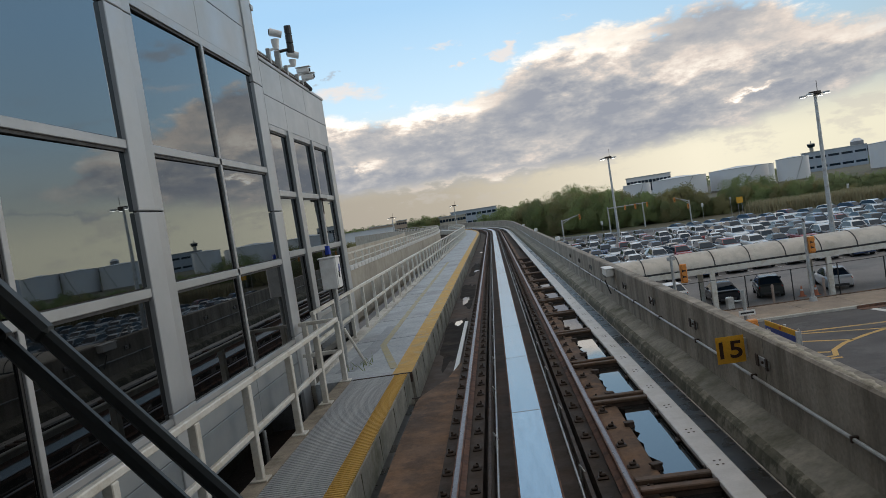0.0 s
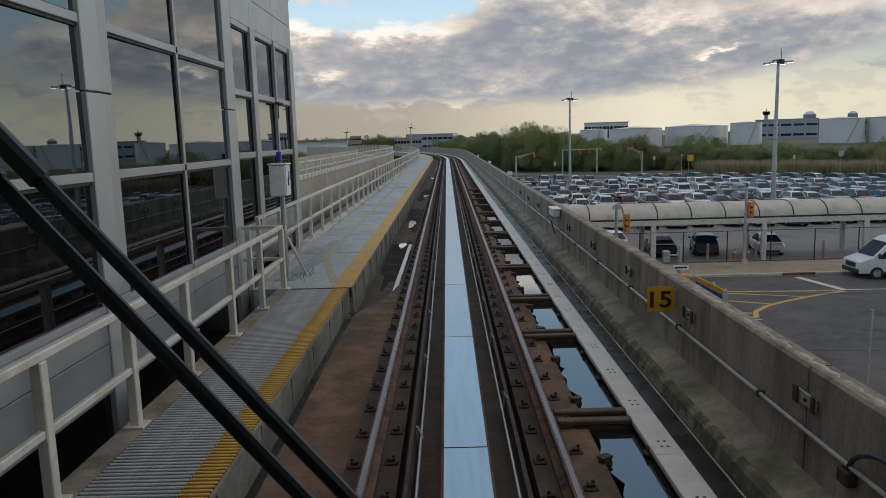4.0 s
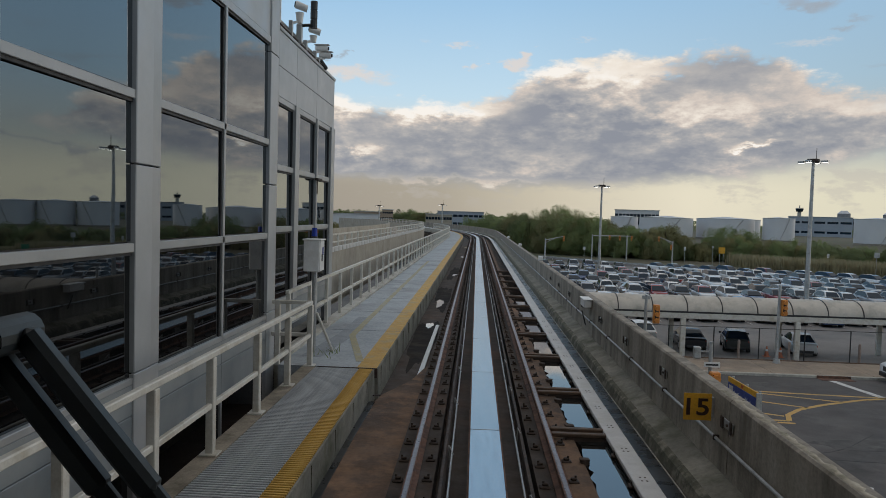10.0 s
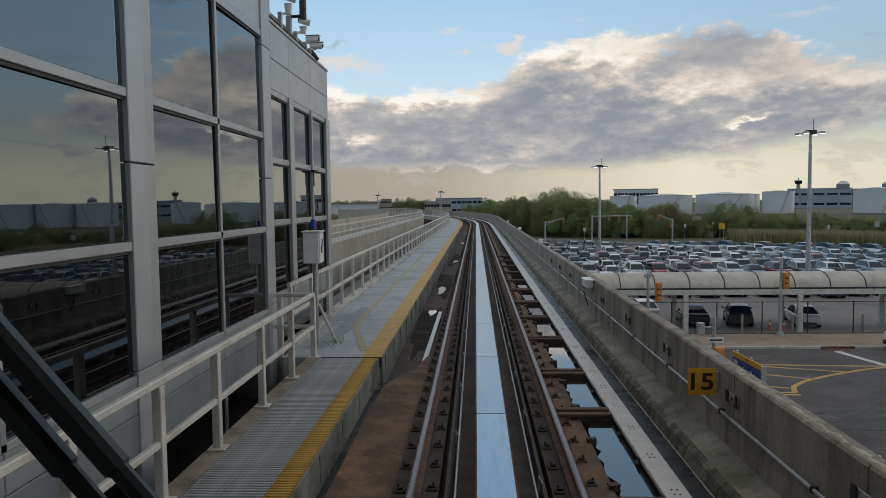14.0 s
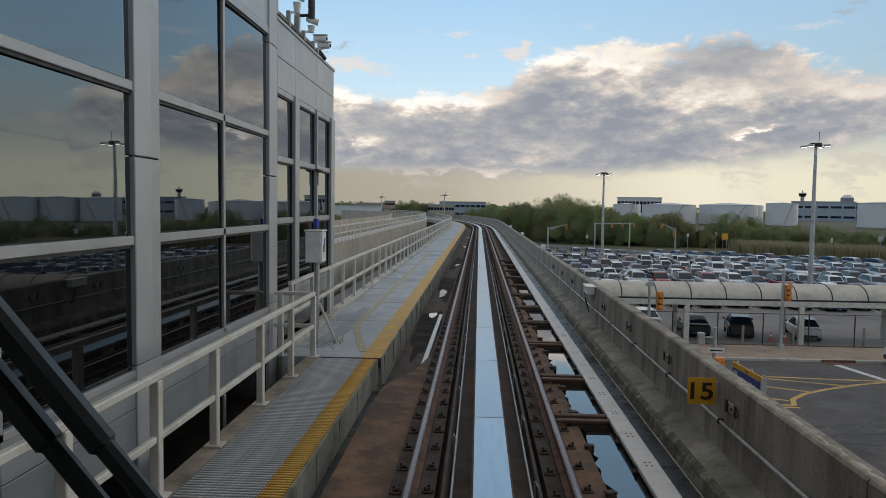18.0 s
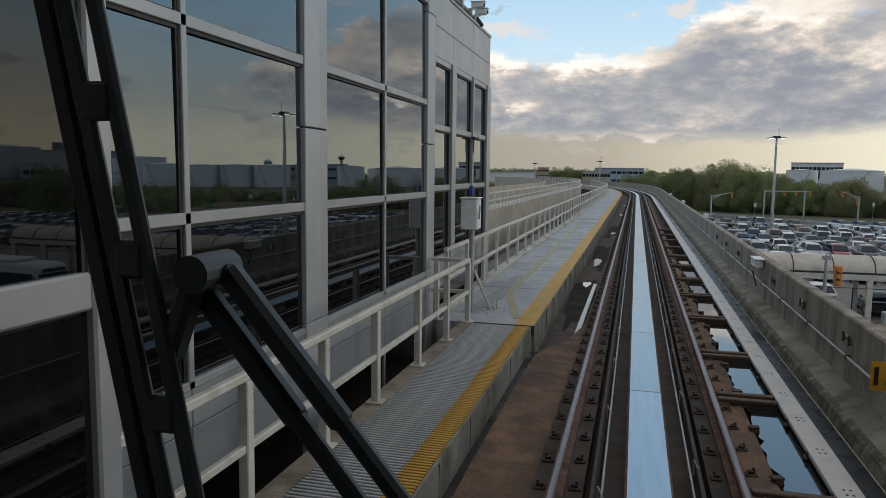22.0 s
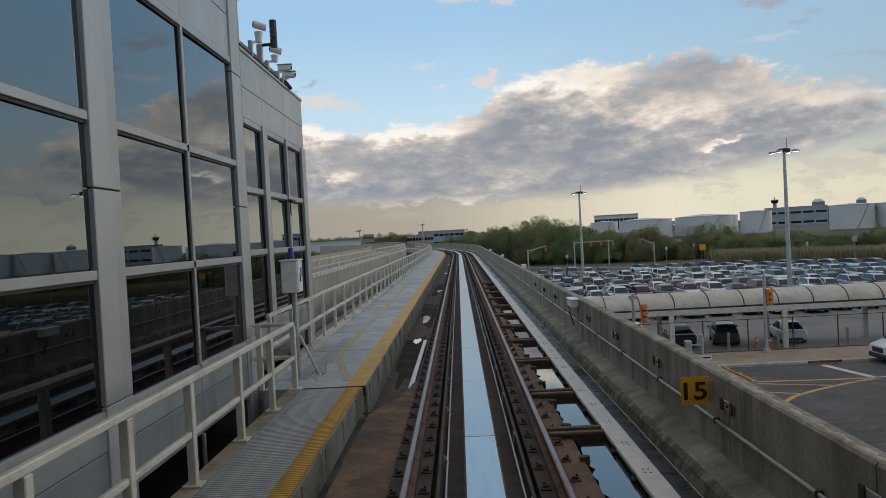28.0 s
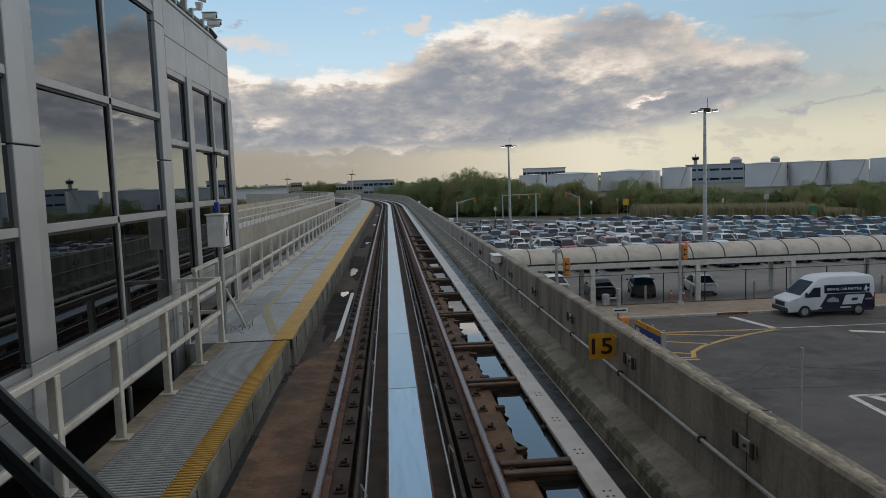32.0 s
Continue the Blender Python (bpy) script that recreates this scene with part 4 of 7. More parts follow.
def wheel(parent, x, y, r, w=0.22, rim=True):
    side = 1 if x > 0 else -1
    t = smooth_part("wheel", one_tube((x - side * w, y, r), (x, y, r), r, r, 18), TYRE, parent)
    if rim:
        part("rim", one_tube((x - side * 0.03, y, r), (x + side * 0.008, y, r), r * 0.66, r * 0.6, 14), RIM, t)


def car(name, label, kind, paint=None, group="", near=True):
    """A car with its nose towards -y, standing on the ground at its middle."""
    paint = paint or CARPAINT
    t = thing(name, label, "car", group=group)
    if kind == "sedan":
        L, W, H, hood, belt, r = 4.7, 0.90, 1.45, 0.86, 0.93, 0.33
        cab = [(-1.05, 0.0), (-0.28, 0.78), (0.02, 0.95), (0.45, 1.0), (0.98, 0.91), (1.80, 0.06)]
        tail = 0.98
    elif kind == "suv":
        L, W, H, hood, belt, r = 4.7, 0.94, 1.72, 1.02, 1.08, 0.37
        cab = [(-1.15, 0.0), (-0.42, 0.80), (-0.10, 0.96), (0.60, 1.0), (1.65, 0.92), (2.20, 0.10)]
        tail = 1.10
    elif kind == "pickup":
        L, W, H, hood, belt, r = 5.6, 0.98, 1.85, 1.12, 1.16, 0.41
        cab = [(-1.10, 0.0), (-0.62, 0.85), (-0.35, 0.98), (0.20, 1.0), (0.80, 0.97), (1.05, 0.05)]
        tail = 1.10
    else:
        L, W, H, hood, belt, r = 4.3, 0.89, 1.50, 0.90, 0.96, 0.33
        cab = [(-1.15, 0.0), (-0.50, 0.80), (-0.20, 0.97), (0.40, 1.0), (1.25, 0.91), (1.98, 0.10)]
        tail = 1.02
    y0, y1 = -L / 2, L / 2
    z0 = 0.24
    body = loft([shell(y0, W * 0.72, z0 + 0.10, hood - 0.22, 0.08), shell(y0 + 0.10, W * 0.86, z0 + 0.02, hood - 0.10), shell(y0 + 0.45, W * 0.97, z0, hood - 0.03), shell(-1.0, W, z0, hood + 0.02), shell(-0.4, W, z0, belt), shell(1.2, W, z0, belt + 0.02), shell(y1 - 0.5, W * 0.97, z0, tail), shell(y1 - 0.10, W * 0.9, z0 + 0.02, tail - 0.04), shell(y1, W * 0.8, z0 + 0.12, tail - 0.14, 0.08)])
    if not near:
        for sx in (-1, 1):
            box(body, sx * W * 0.64 - 0.18, sx * W * 0.64 + 0.18, y0 + 0.0, y0 + 0.22, hood - 0.30, hood - 0.17, 0, 2)
            box(body, sx * W * 0.70 - 0.13, sx * W * 0.70 + 0.13, y1 - 0.16, y1 + 0.005, tail - 0.28, tail - 0.12, 0, 3)
        box(body, -W * 0.44, W * 0.44, y0 - 0.01, y0 + 0.1, z0 + 0.14, hood - 0.32, 0, 1)
        box(body, -W * 0.6, W * 0.6, y1 - 0.12, y1 + 0.01, z0 + 0.06, z0 + 0.24, 0, 1)
    smooth_part("body", body, paint if near else [paint, TRIMBLACK, HEADLAMP, TAILLAMP], t)
    # greenhouse
    up = H - belt
    wb, wt = W - 0.08, W - 0.30
    ring = []
    for cy, f in cab:
        w = wb + (wt - wb) * f
        ring.append((cy, w, belt - 0.03 + (up + 0.01) * f))
    bm = bmesh.new()
    left = [bm.verts.new((-w, y, z)) for y, w, z in ring]
    right = [bm.verts.new((w, y, z)) for y, w, z in ring]
    ridge = [bm.verts.new((0, y, z + (0.035 if 0 < i < 5 else 0.0))) for i, (y, w, z) in enumerate(ring)]
    for i in range(5):
        bm.faces.new((left[i], ridge[i], ridge[i + 1], left[i + 1]))
        bm.faces.new((ridge[i], right[i], right[i + 1], ridge[i + 1]))
    bm.faces.new(left[::-1])
    bm.faces.new(right)
    bm.faces.new((left[0], left[5], ridge[5], right[5], right[0], ridge[0]))
    bmesh.ops.recalc_face_normals(bm, faces=bm.faces)
    smooth_part("cabin", bm, paint, t, angle=25)
    (ya, wa, za), (yb, wb2, zb), (yc, wc, zc), (yd, wd, zd) = ring[0], ring[1], ring[4], ring[5]

    def window(name, corners, inset, out):
        """A pane that follows one face of the cabin, drawn in from its edges and a little proud."""
        c = sum((Vector(p) for p in corners), Vector()) / len(corners)
        n = (Vector(corners[1]) - Vector(corners[0])).cross(Vector(corners[2]) - Vector(corners[0])).normalized()
        if n.dot(c - Vector((0, 0.4, belt))) < 0:
            n = -n
        q = bmesh.new()
        lo = [q.verts.new(Vector(p).lerp(c, inset) + n * (out - 0.02)) for p in corners]
        hi = [q.verts.new(Vector(p).lerp(c, inset) + n * out) for p in corners]
        k = len(corners)
        q.faces.new(hi)
        for i in range(k):
            q.faces.new((lo[i], lo[(i + 1) % k], hi[(i + 1) % k], hi[i]))
        bmesh.ops.recalc_face_normals(q, faces=q.faces)
        part(name, q, CARGLASS, t)

    window("windscreen", [(-wa, ya, za), (wa, ya, za), (wb2, yb, zb), (-wb2, yb, zb)], 0.07, 0.034)
    window("rear_window", [(-wd, yd, zd), (wd, yd, zd), (wc, yc, zc), (-wc, yc, zc)], 0.14, 0.030)
    for side in (-1, 1):
        window("side_window", [(side * w, y, z) for y, w, z in ring], 0.13, 0.014)
    for x, y in ((-W, y0 + 0.9), (W, y0 + 0.9), (-W, y1 - 0.95), (W, y1 - 0.95)):
        wheel(t, x + (0.01 if x > 0 else -0.01), y, r, rim=near)
    if not near:
        return t
    for side in (-1, 1):
        part("headlight", one_box(side * W * 0.66 - 0.17, side * W * 0.66 + 0.17, y0 + 0.01, y0 + 0.22, hood - 0.30, hood - 0.17, 0.03), HEADLAMP, t)
        part("tail_light", one_box(side * W * 0.70 - 0.13, side * W * 0.70 + 0.13, y1 - 0.16, y1 - 0.01, tail - 0.28, tail - 0.12, 0.03), TAILLAMP, t)
        part("mirror", one_box(side * (W + 0.07) - 0.09, side * (W + 0.07) + 0.09, -0.95, -0.83, belt, belt + 0.13, 0.03), TRIMBLACK, t)
    part("grille", one_box(-W * 0.42, W * 0.42, y0 - 0.005, y0 + 0.1, z0 + 0.14, hood - 0.32, 0.02), TRIMBLACK, t)
    part("rear_trim", one_box(-W * 0.6, W * 0.6, y1 - 0.12, y1 + 0.006, z0 + 0.06, z0 + 0.24, 0.02), TRIMBLACK, t)
    if kind == "pickup":
        part("cargo_bed", one_box(-W * 0.84, W * 0.84, 1.15, y1 - 0.1, belt - 0.3, belt + 0.025, 0.01), TRIMBLACK, t)
    return t


LOTZ = G + 0.02
KINDS = {}
for near_by in (True, False):
    for kind, word in (("sedan", "sedan"), ("suv", "sport utility car"), ("hatch", "hatchback"), ("pickup", "pickup truck")):
        KINDS[kind, near_by] = car("parked_car", "parked " + word + " in the crowded car park", kind, group="cars in the car park", near=near_by)
rng = random.Random(5)
spots = []


def lot_edge(x):
    """How far the car park reaches at x."""
    return 158 - 0.72 * (x - 12)


for y, face in ((70.3, 0), (75.6, 1), (87.0, 0), (92.3, 1), (102.0, 0), (107.3, 1), (117.4, 0), (122.7, 1), (136.0, 0)):
    x = 7.0 + rng.random()
    while x < 112 and y < lot_edge(x) - 10:
        if rng.random() < 0.95 and not (35.4 < x < 37.4 and 80.5 < y < 85.5) and not (20.2 < x < 22.6 and 126 < y < 131) and x < 122 - 0.12 * y:
            spots.append((x + rng.uniform(-0.12, 0.12), y + rng.uniform(-0.35, 0.35), 180 * face + rng.uniform(-2, 2) + (180 if rng.random() < (0.7 if face else 0.05) else 0)))
        x += 2.72
# the last line of cars stands slantwise along the far edge
x = 34.0
while x < 108:
    spots.append((x, lot_edge(x) - 3.0, 24 + rng.uniform(-3, 3)))
    x += 2.6
# two cars stand across at the end of a line
for x, y, a in ((19.6, 87.4, 92), (19.9, 90.0, 88)):
    spots.append((x, y, a))
first = dict.fromkeys(KINDS, True)
for x, y, a in spots:
    k = rng.choices(["sedan", "suv", "hatch", "pickup"], [0.40, 0.42, 0.15, 0.03])[0], y < 95
    if first["pickup", y < 95] and x > 30:
        k = "pickup", y < 95
    m = Matrix.Translation((x, y, LOTZ)) @ Matrix.Rotation(radians(a), 4, "Z")
    if first[k]:
        KINDS[k].matrix_basis = m
        first[k] = False
    else:
        copy_thing(KINDS[k], m)

BLACKCAR, GREYCAR, SILVERCAR = plain("black_car_paint", (0.02, 0.022, 0.028), 0.22, 0.2), plain("dark_green_grey_car_paint", (0.05, 0.056, 0.056), 0.22, 0.3), plain("silver_car_paint", (0.50, 0.51, 0.52), 0.25, 0.4)
for lab, kind, mat, x, y, a in (("black sedan parked behind the fence", "sedan", BLACKCAR, 15.5, 54.5, 176), ("dark grey sport utility car parked behind the fence", "hatch", GREYCAR, 18.8, 54.3, 166), ("silver sedan parked behind the fence", "sedan", SILVERCAR, 23.2, 54.0, 168), ("white hatchback parked behind the fence", "hatch", plain("white_car_paint", (0.66, 0.67, 0.68), 0.25), 12.5, 57.0, 182)):
    c = car("parked_car", lab, kind, mat)
    c.matrix_basis = Matrix.Translation((x, y, LOTZ)) @ Matrix.Rotation(radians(a), 4, "Z")


# shuttle van, nose towards -y until it is turned
VANWHITE, VANBLUE = plain("white_van_paint", (0.62, 0.63, 0.64), 0.3), plain("dark_blue_vinyl", (0.012, 0.014, 0.035), 0.35)
van = thing("shuttle_van", "white high-roofed shuttle van with dark blue graphics", "van")


def vring(y, w, z0, z1, r):
    half = [(w - 0.05, z0), (w, z0 + 0.15), (w, min(1.25, z1 - r)), (w - max(0.0, z1 - 1.4) * 0.09, z1 - r), (w - max(0.0, z1 - 1.4) * 0.09 - r * 0.35, z1 - r * 0.3), (w - max(0.0, z1 - 1.4) * 0.09 - r, z1)]
    return y, [(-x, z) for x, z in half] + [(x, z) for x, z in half[::-1]]


def side_panel(outline, x0, x1, sx):
    """A flat panel on the flank, its outline given along the van and upwards."""
    q = one_prism(outline, x0, x1)
    bmesh.ops.transform(q, matrix=Matrix(((0, 0, sx, 0), (1, 0, 0, 0), (0, 1, 0, 0), (0, 0, 0, 1))), verts=q.verts)
    bmesh.ops.recalc_face_normals(q, faces=q.faces)
    return q


smooth_part("body", loft([vring(-2.74, 0.88, 0.36, 0.84, 0.06), vring(-2.72, 0.92, 0.34, 1.02, 0.06), vring(-2.58, 0.96, 0.34, 1.10, 0.06), vring(-1.95, 0.98, 0.34, 1.32, 0.08), vring(-0.98, 0.99, 0.34, 2.20, 0.16), vring(-0.70, 0.99, 0.34, 2.38, 0.18), vring(-0.20, 0.99, 0.34, 2.46, 0.18), vring(0.6, 0.99, 0.34, 2.49, 0.18), vring(2.50, 0.99, 0.36, 2.46, 0.18), vring(2.70, 0.98, 0.38, 2.38, 0.16), vring(2.78, 0.95, 0.42, 2.20, 0.14)]), VANWHITE, van, angle=28)
bm = bmesh.new()
vs = [bm.verts.new(p) for p in ((-0.86, -1.93, 1.355), (0.86, -1.93, 1.355), (0.76, -1.04, 2.15), (-0.76, -1.04, 2.15))]
bm.faces.new(vs)
bmesh.ops.solidify(bm, geom=bm.faces[:], thickness=-0.025)
part("windscreen", bm, CARGLASS, van)
for sx in (-1, 1):
    part("door_glass", side_panel([(-1.66, 1.22), (-0.72, 1.22), (-0.72, 1.82), (-1.12, 1.82)], 0.955, 0.995, sx), CARGLASS, van)
    part("window_band", side_panel([(-0.46, 1.44), (2.42, 1.44), (2.42, 1.94), (-0.46, 1.94)], 0.940, 0.999, sx), CARGLASS, van, "dark tinted window band")
    part("side_graphic", side_panel([(-0.88, 0.42), (2.76, 0.42), (2.76, 0.98), (2.46, 1.40), (-0.26, 1.40), (-0.60, 0.84)], 0.955, 1.000, sx), VANBLUE, van, "dark blue slanting side graphic")
    part("white_graphic", side_panel([(0.66, 0.70), (1.92, 0.70), (2.12, 1.30), (0.90, 1.30)], 1.000, 1.006, sx), VANWHITE, van, "white slanted graphic field")
    part("pale_graphic", side_panel([(-0.28, 0.88), (0.46, 0.88), (0.46, 1.06), (0.09, 1.22), (-0.28, 1.06)], 1.000, 1.005, sx), GALV, van, "pale gabled graphic")
    part("lettering_bar", side_panel([(1.25, 0.93), (1.62, 0.93), (1.68, 1.10), (1.31, 1.10)], 1.006, 1.009, sx), VANBLUE, van)
    part("lettering_bar", side_panel([(2.12, 0.95), (2.62, 0.95), (2.62, 1.05), (2.14, 1.05)], 1.000, 1.005, sx), GALV, van)
    part("star_graphic", side_panel([(2.02, 1.50), (2.12, 1.60), (2.22, 1.46), (2.24, 1.62), (2.42, 1.66), (2.24, 1.74), (2.20, 1.88), (2.12, 1.74)], 1.000, 1.005, sx), VANWHITE, van)
    for a, b in ((-1.35, -0.62), (0.55, 1.25)):
        part("sill_strip", one_box(sx * 1.0 - 0.012, sx * 1.0 + 0.012, a, b, 0.50, 0.58, 0.004), VANWHITE, van)
    part("sill_trim", one_box(sx * 0.98 - 0.03, sx * 0.98 + 0.03, -1.3, 2.7, 0.30, 0.43, 0.01), TRIMBLACK, van)
    part("headlight", side_panel([(-2.62, 0.98), (-2.20, 1.02), (-1.98, 1.20), (-2.30, 1.16)], 0.90, 0.985, sx), HEADLAMP, van)
    part("tail_light", one_box(sx * 0.92 - 0.05, sx * 0.92 + 0.05, 2.72, 2.80, 1.0, 1.4, 0.02), TAILLAMP, van)
    part("mirror", one_box(sx * 1.10 - 0.09, sx * 1.10 + 0.09, -1.72, -1.60, 1.25, 1.55, 0.03), TRIMBLACK, van)
    for y in (-1.72, 1.72):
        wheel(van, sx * 1.03, y, 0.37, 0.24)
part("bumper", one_box(-0.90, 0.90, -2.80, -2.45, 0.34, 0.62, 0.05), TRIMBLACK, van)
part("grille", one_box(-0.55, 0.55, -2.76, -2.60, 0.66, 0.96, 0.03), TRIMBLACK, van)
van.matrix_basis = Matrix.Translation((26.75, 44.0, G)) @ Matrix.Rotation(radians(-90), 4, "Z")

# city bus
bus = thing("city_bus", "white city bus with a dark window band and blue skirt", "bus")
BUSWHITE, BUSBLUE = plain("white_bus_paint", (0.64, 0.65, 0.66), 0.35), plain("blue_bus_skirt", (0.02, 0.035, 0.12), 0.4)
smooth_part("body", loft([vring(-6.05, 1.10, 0.42, 2.85, 0.14), vring(-5.90, 1.24, 0.34, 3.0, 0.16), vring(-5.5, 1.29, 0.32, 3.08, 0.18), vring(5.6, 1.29, 0.32, 3.08, 0.18), vring(6.0, 1.24, 0.40, 3.0, 0.16)]), BUSWHITE, bus)
part("windscreen", one_box(-1.08, 1.08, -6.075, -5.92, 1.15, 2.55, 0.04), CARGLASS, bus)
for sx in (-1, 1):
    part("window_band", one_box(sx * 1.28 - 0.018, sx * 1.28 + 0.018, -5.65, 5.4, 1.40, 2.55, 0.01), TRIMBLACK, bus)
part("destination_sign", one_box(-0.9, 0.9, -6.07, -5.95, 2.58, 2.82, 0.02), TRIMBLACK, bus)
part("front_skirt", one_box(-1.12, 1.12, -6.08, -5.9, 0.36, 0.72, 0.03), BUSBLUE, bus)
part("roof_unit", one_box(-0.95, 0.95, -3.6, -0.4, 3.06, 3.28, 0.06), BUSWHITE, bus)
part("roof_unit", one_box(-0.9, 0.9, 2.6, 5.4, 3.06, 3.30, 0.06), BUSWHITE, bus)
for sx in (-1, 1):
    for i in range(7):
        a = -4.3 + 1.38 * i
        part("side_window", one_box(sx * 1.285 - 0.02, sx * 1.285 + 0.02, a, a + 1.34, 1.45, 2.50, 0.01), CARGLASS, bus)
    part("door", one_box(sx * 1.285 - 0.02, sx * 1.285 + 0.02, -5.6, -4.5, 0.5, 2.5, 0.01), CARGLASS, bus) if sx > 0 else part("driver_window", one_box(sx * 1.285 - 0.02, sx * 1.285 + 0.02, -5.6, -4.5, 1.2, 2.5, 0.01), CARGLASS, bus)
    part("skirt_stripe", one_box(sx * 1.285 - 0.012, sx * 1.285 + 0.012, -5.6, -4.0, 0.34, 0.55, 0.005), BUSBLUE, bus)
    part("mirror", one_box(sx * 1.5 - 0.1, sx * 1.5 + 0.1, -6.1, -5.95, 1.9, 2.4, 0.03), TRIMBLACK, bus)
    part("headlight", one_box(sx * 0.9 - 0.17, sx * 0.9 + 0.17, -6.09, -5.95, 0.74, 0.98, 0.03), HEADLAMP, bus)
    for y in (-3.45, 4.0):
        part("wheel_arch", one_tube((sx * 1.295 - 0.012, y, 0.48), (sx * 1.295 + 0.012, y, 0.48), 0.60, 0.60, 20), TRIMBLACK, bus)
        wheel(bus, sx * 1.315, y, 0.48, 0.3)
bus.matrix_basis = Matrix.Translation((36.7, 38.15, G)) @ Matrix.Rotation(radians(-90 + 4), 4, "Z")

# ---- trees, bushes and the far distance ----
def crown_mesh(name, seed, w, h, leaves, mat, size=0.5):
    """Leaf clumps: many small crossed leaf cards round branch ends, with gaps."""
    r = random.Random(seed)
    verts, faces = [], []
    lumps = []
    for i in range(30):
        a, e = r.uniform(0, 2 * math.pi), r.random()
        rr = w * (0.25 + 0.72 * r.random())
        lumps.append((rr * math.cos(a), rr * math.sin(a), h * (0.06 + 0.82 * e * (1.0 - 0.42 * rr / w)), w * r.uniform(0.20, 0.40)))
    for i in range(leaves):
        cx, cy, cz, cr = lumps[r.randrange(len(lumps))]
        while True:
            p = Vector((r.uniform(-1, 1), r.uniform(-1, 1), r.uniform(-1, 1)))
            if 0.25 < p.length <= 1:
                break
        c = Vector((cx, cy, cz)) + p * cr
        out = Vector((c.x, c.y, 0)).normalized()
        n = (out * 0.9 + Vector((r.uniform(-0.8, 0.8), r.uniform(-0.8, 0.8), r.uniform(-0.2, 1.1)))).normalized()
        u = n.orthogonal().normalized()
        v = n.cross(u)
        s = size * r.uniform(0.5, 1.3)
        k = len(verts)
        verts += [c - u * s, c + v * s * 0.55, c + u * s, c - v * s * 0.55]
        faces.append((k, k + 1, k + 2, k + 3))
    me = bpy.data.meshes.new(name)
    me.from_pydata([tuple(v) for v in verts], [], faces)
    me.materials.append(mat)
    return me


def trunk_mesh(name, seed, h):
    r = random.Random(seed)
    bm = bmesh.new()
    tube(bm, (0, 0, -0.3), (0.1, 0, h * 0.45), 0.22, 0.15, 8)
    for i in range(6):
        a = i * 1.05 + r.uniform(-0.3, 0.3)
        l = h * r.uniform(0.25, 0.42)
        b = Vector((0.1, 0, h * r.uniform(0.28, 0.45)))
        tube(bm, b, b + Vector((l * 0.6 * math.cos(a), l * 0.6 * math.sin(a), l * 0.8)), 0.10, 0.03, 6)
    return mesh_of(bm, name, BARK)


TREES = []
for i, (w, h, n, mt) in enumerate(((3.6, 7.5, 1500, 0), (3.0, 6.0, 1300, 1), (4.2, 8.5, 1700, 2), (3.4, 6.4, 1400, 0), (2.8, 4.6, 1100, 1), (3.0, 5.0, 1200, 2))):
    n = int(n * 15.0)
    t = thing("tree", ("leafy green tree behind the car park", "tree in early autumn colours behind the car park", "dark leafy tree behind the car park")[mt], "tree", group="trees behind the car park")
    part("trunk", trunk_mesh("trunk", i, h), None, t)
    c = part("crown", crown_mesh("crown", i + 20, w, h, n, LEAF[mt], 0.078), None, t)
    c.location.z = h * 0.02
    TREES.append(t)
rng = random.Random(11)
used = set()


def height_of(k):
    return max(v.co.z for v in TREES[k].children[1].data.vertices)


HEIGHTS = [height_of(k) for k in range(6)]


def plant(k, x, y, tall, wide=1.0, z=G - 0.1):
    """Sets out a tree of the given height and relative width."""
    m = Matrix.Translation((x, y, z)) @ Matrix.Rotation(rng.uniform(0, 6.28), 4, "Z")
    if k in used:
        t = copy_thing(TREES[k], m)
    else:
        t = TREES[k]
        used.add(k)
        t.matrix_basis = m
    s = tall / HEIGHTS[k]
    t.scale = (s * wide, s * wide, s)


def step_between(stops, v):
    for (a, p), (b, q) in zip(stops, stops[1:]):
        if v <= b:
            return p + (q - p) * clamp01((v - a) / (b - a))
    return stops[-1][1]


# the belt beyond the road at the car park's far edge: its distance and its height by bearing
BELT = [(-1, 215), (5, 190), (10, 184), (15, 180), (18, 184), (23, 177), (27, 170), (31, 172), (36, 178)]
TALL = [(-1, 7.0), (1, 8.8), (3.5, 9.4), (6.5, 9.9), (8, 9.7), (9.3, 8.2), (10.5, 6.6), (14, 6.4), (16.5, 5.0), (18, 6.4), (20, 6.8), (21.3, 5.4), (25, 4.9), (30, 5.4), (36, 4.4)]
for i in range(165):
    az = -0.6 + 36.0 * i / 164 + rng.uniform(-0.3, 0.3)
    d = step_between(BELT, az) + (rng.uniform(3, 9) if i % 2 else rng.uniform(9, 24))
    k = rng.choices(range(6), [6, 1, 2, 4, 1, 1] if az < 10 else [3, 2, 3, 3, 2, 3])[0]
    plant(k, d * math.sin(radians(az)), d * math.cos(radians(az)), step_between(TALL, az) * (rng.uniform(0.6, 1.08) if az < 10 else rng.choice((0.42, 0.55, 0.7, 0.85, 1.0)) * rng.uniform(0.9, 1.1)), rng.uniform(0.75, 1.15))
# the far bank of the creek
for i in range(38):
    az = 33 + 20 * i / 37 + rng.uniform(-0.3, 0.3)
    d = rng.uniform(228, 250)
    plant(rng.randrange(6), d * math.sin(radians(az)), d * math.cos(radians(az)), rng.uniform(3.8, 5.6), 1.1)
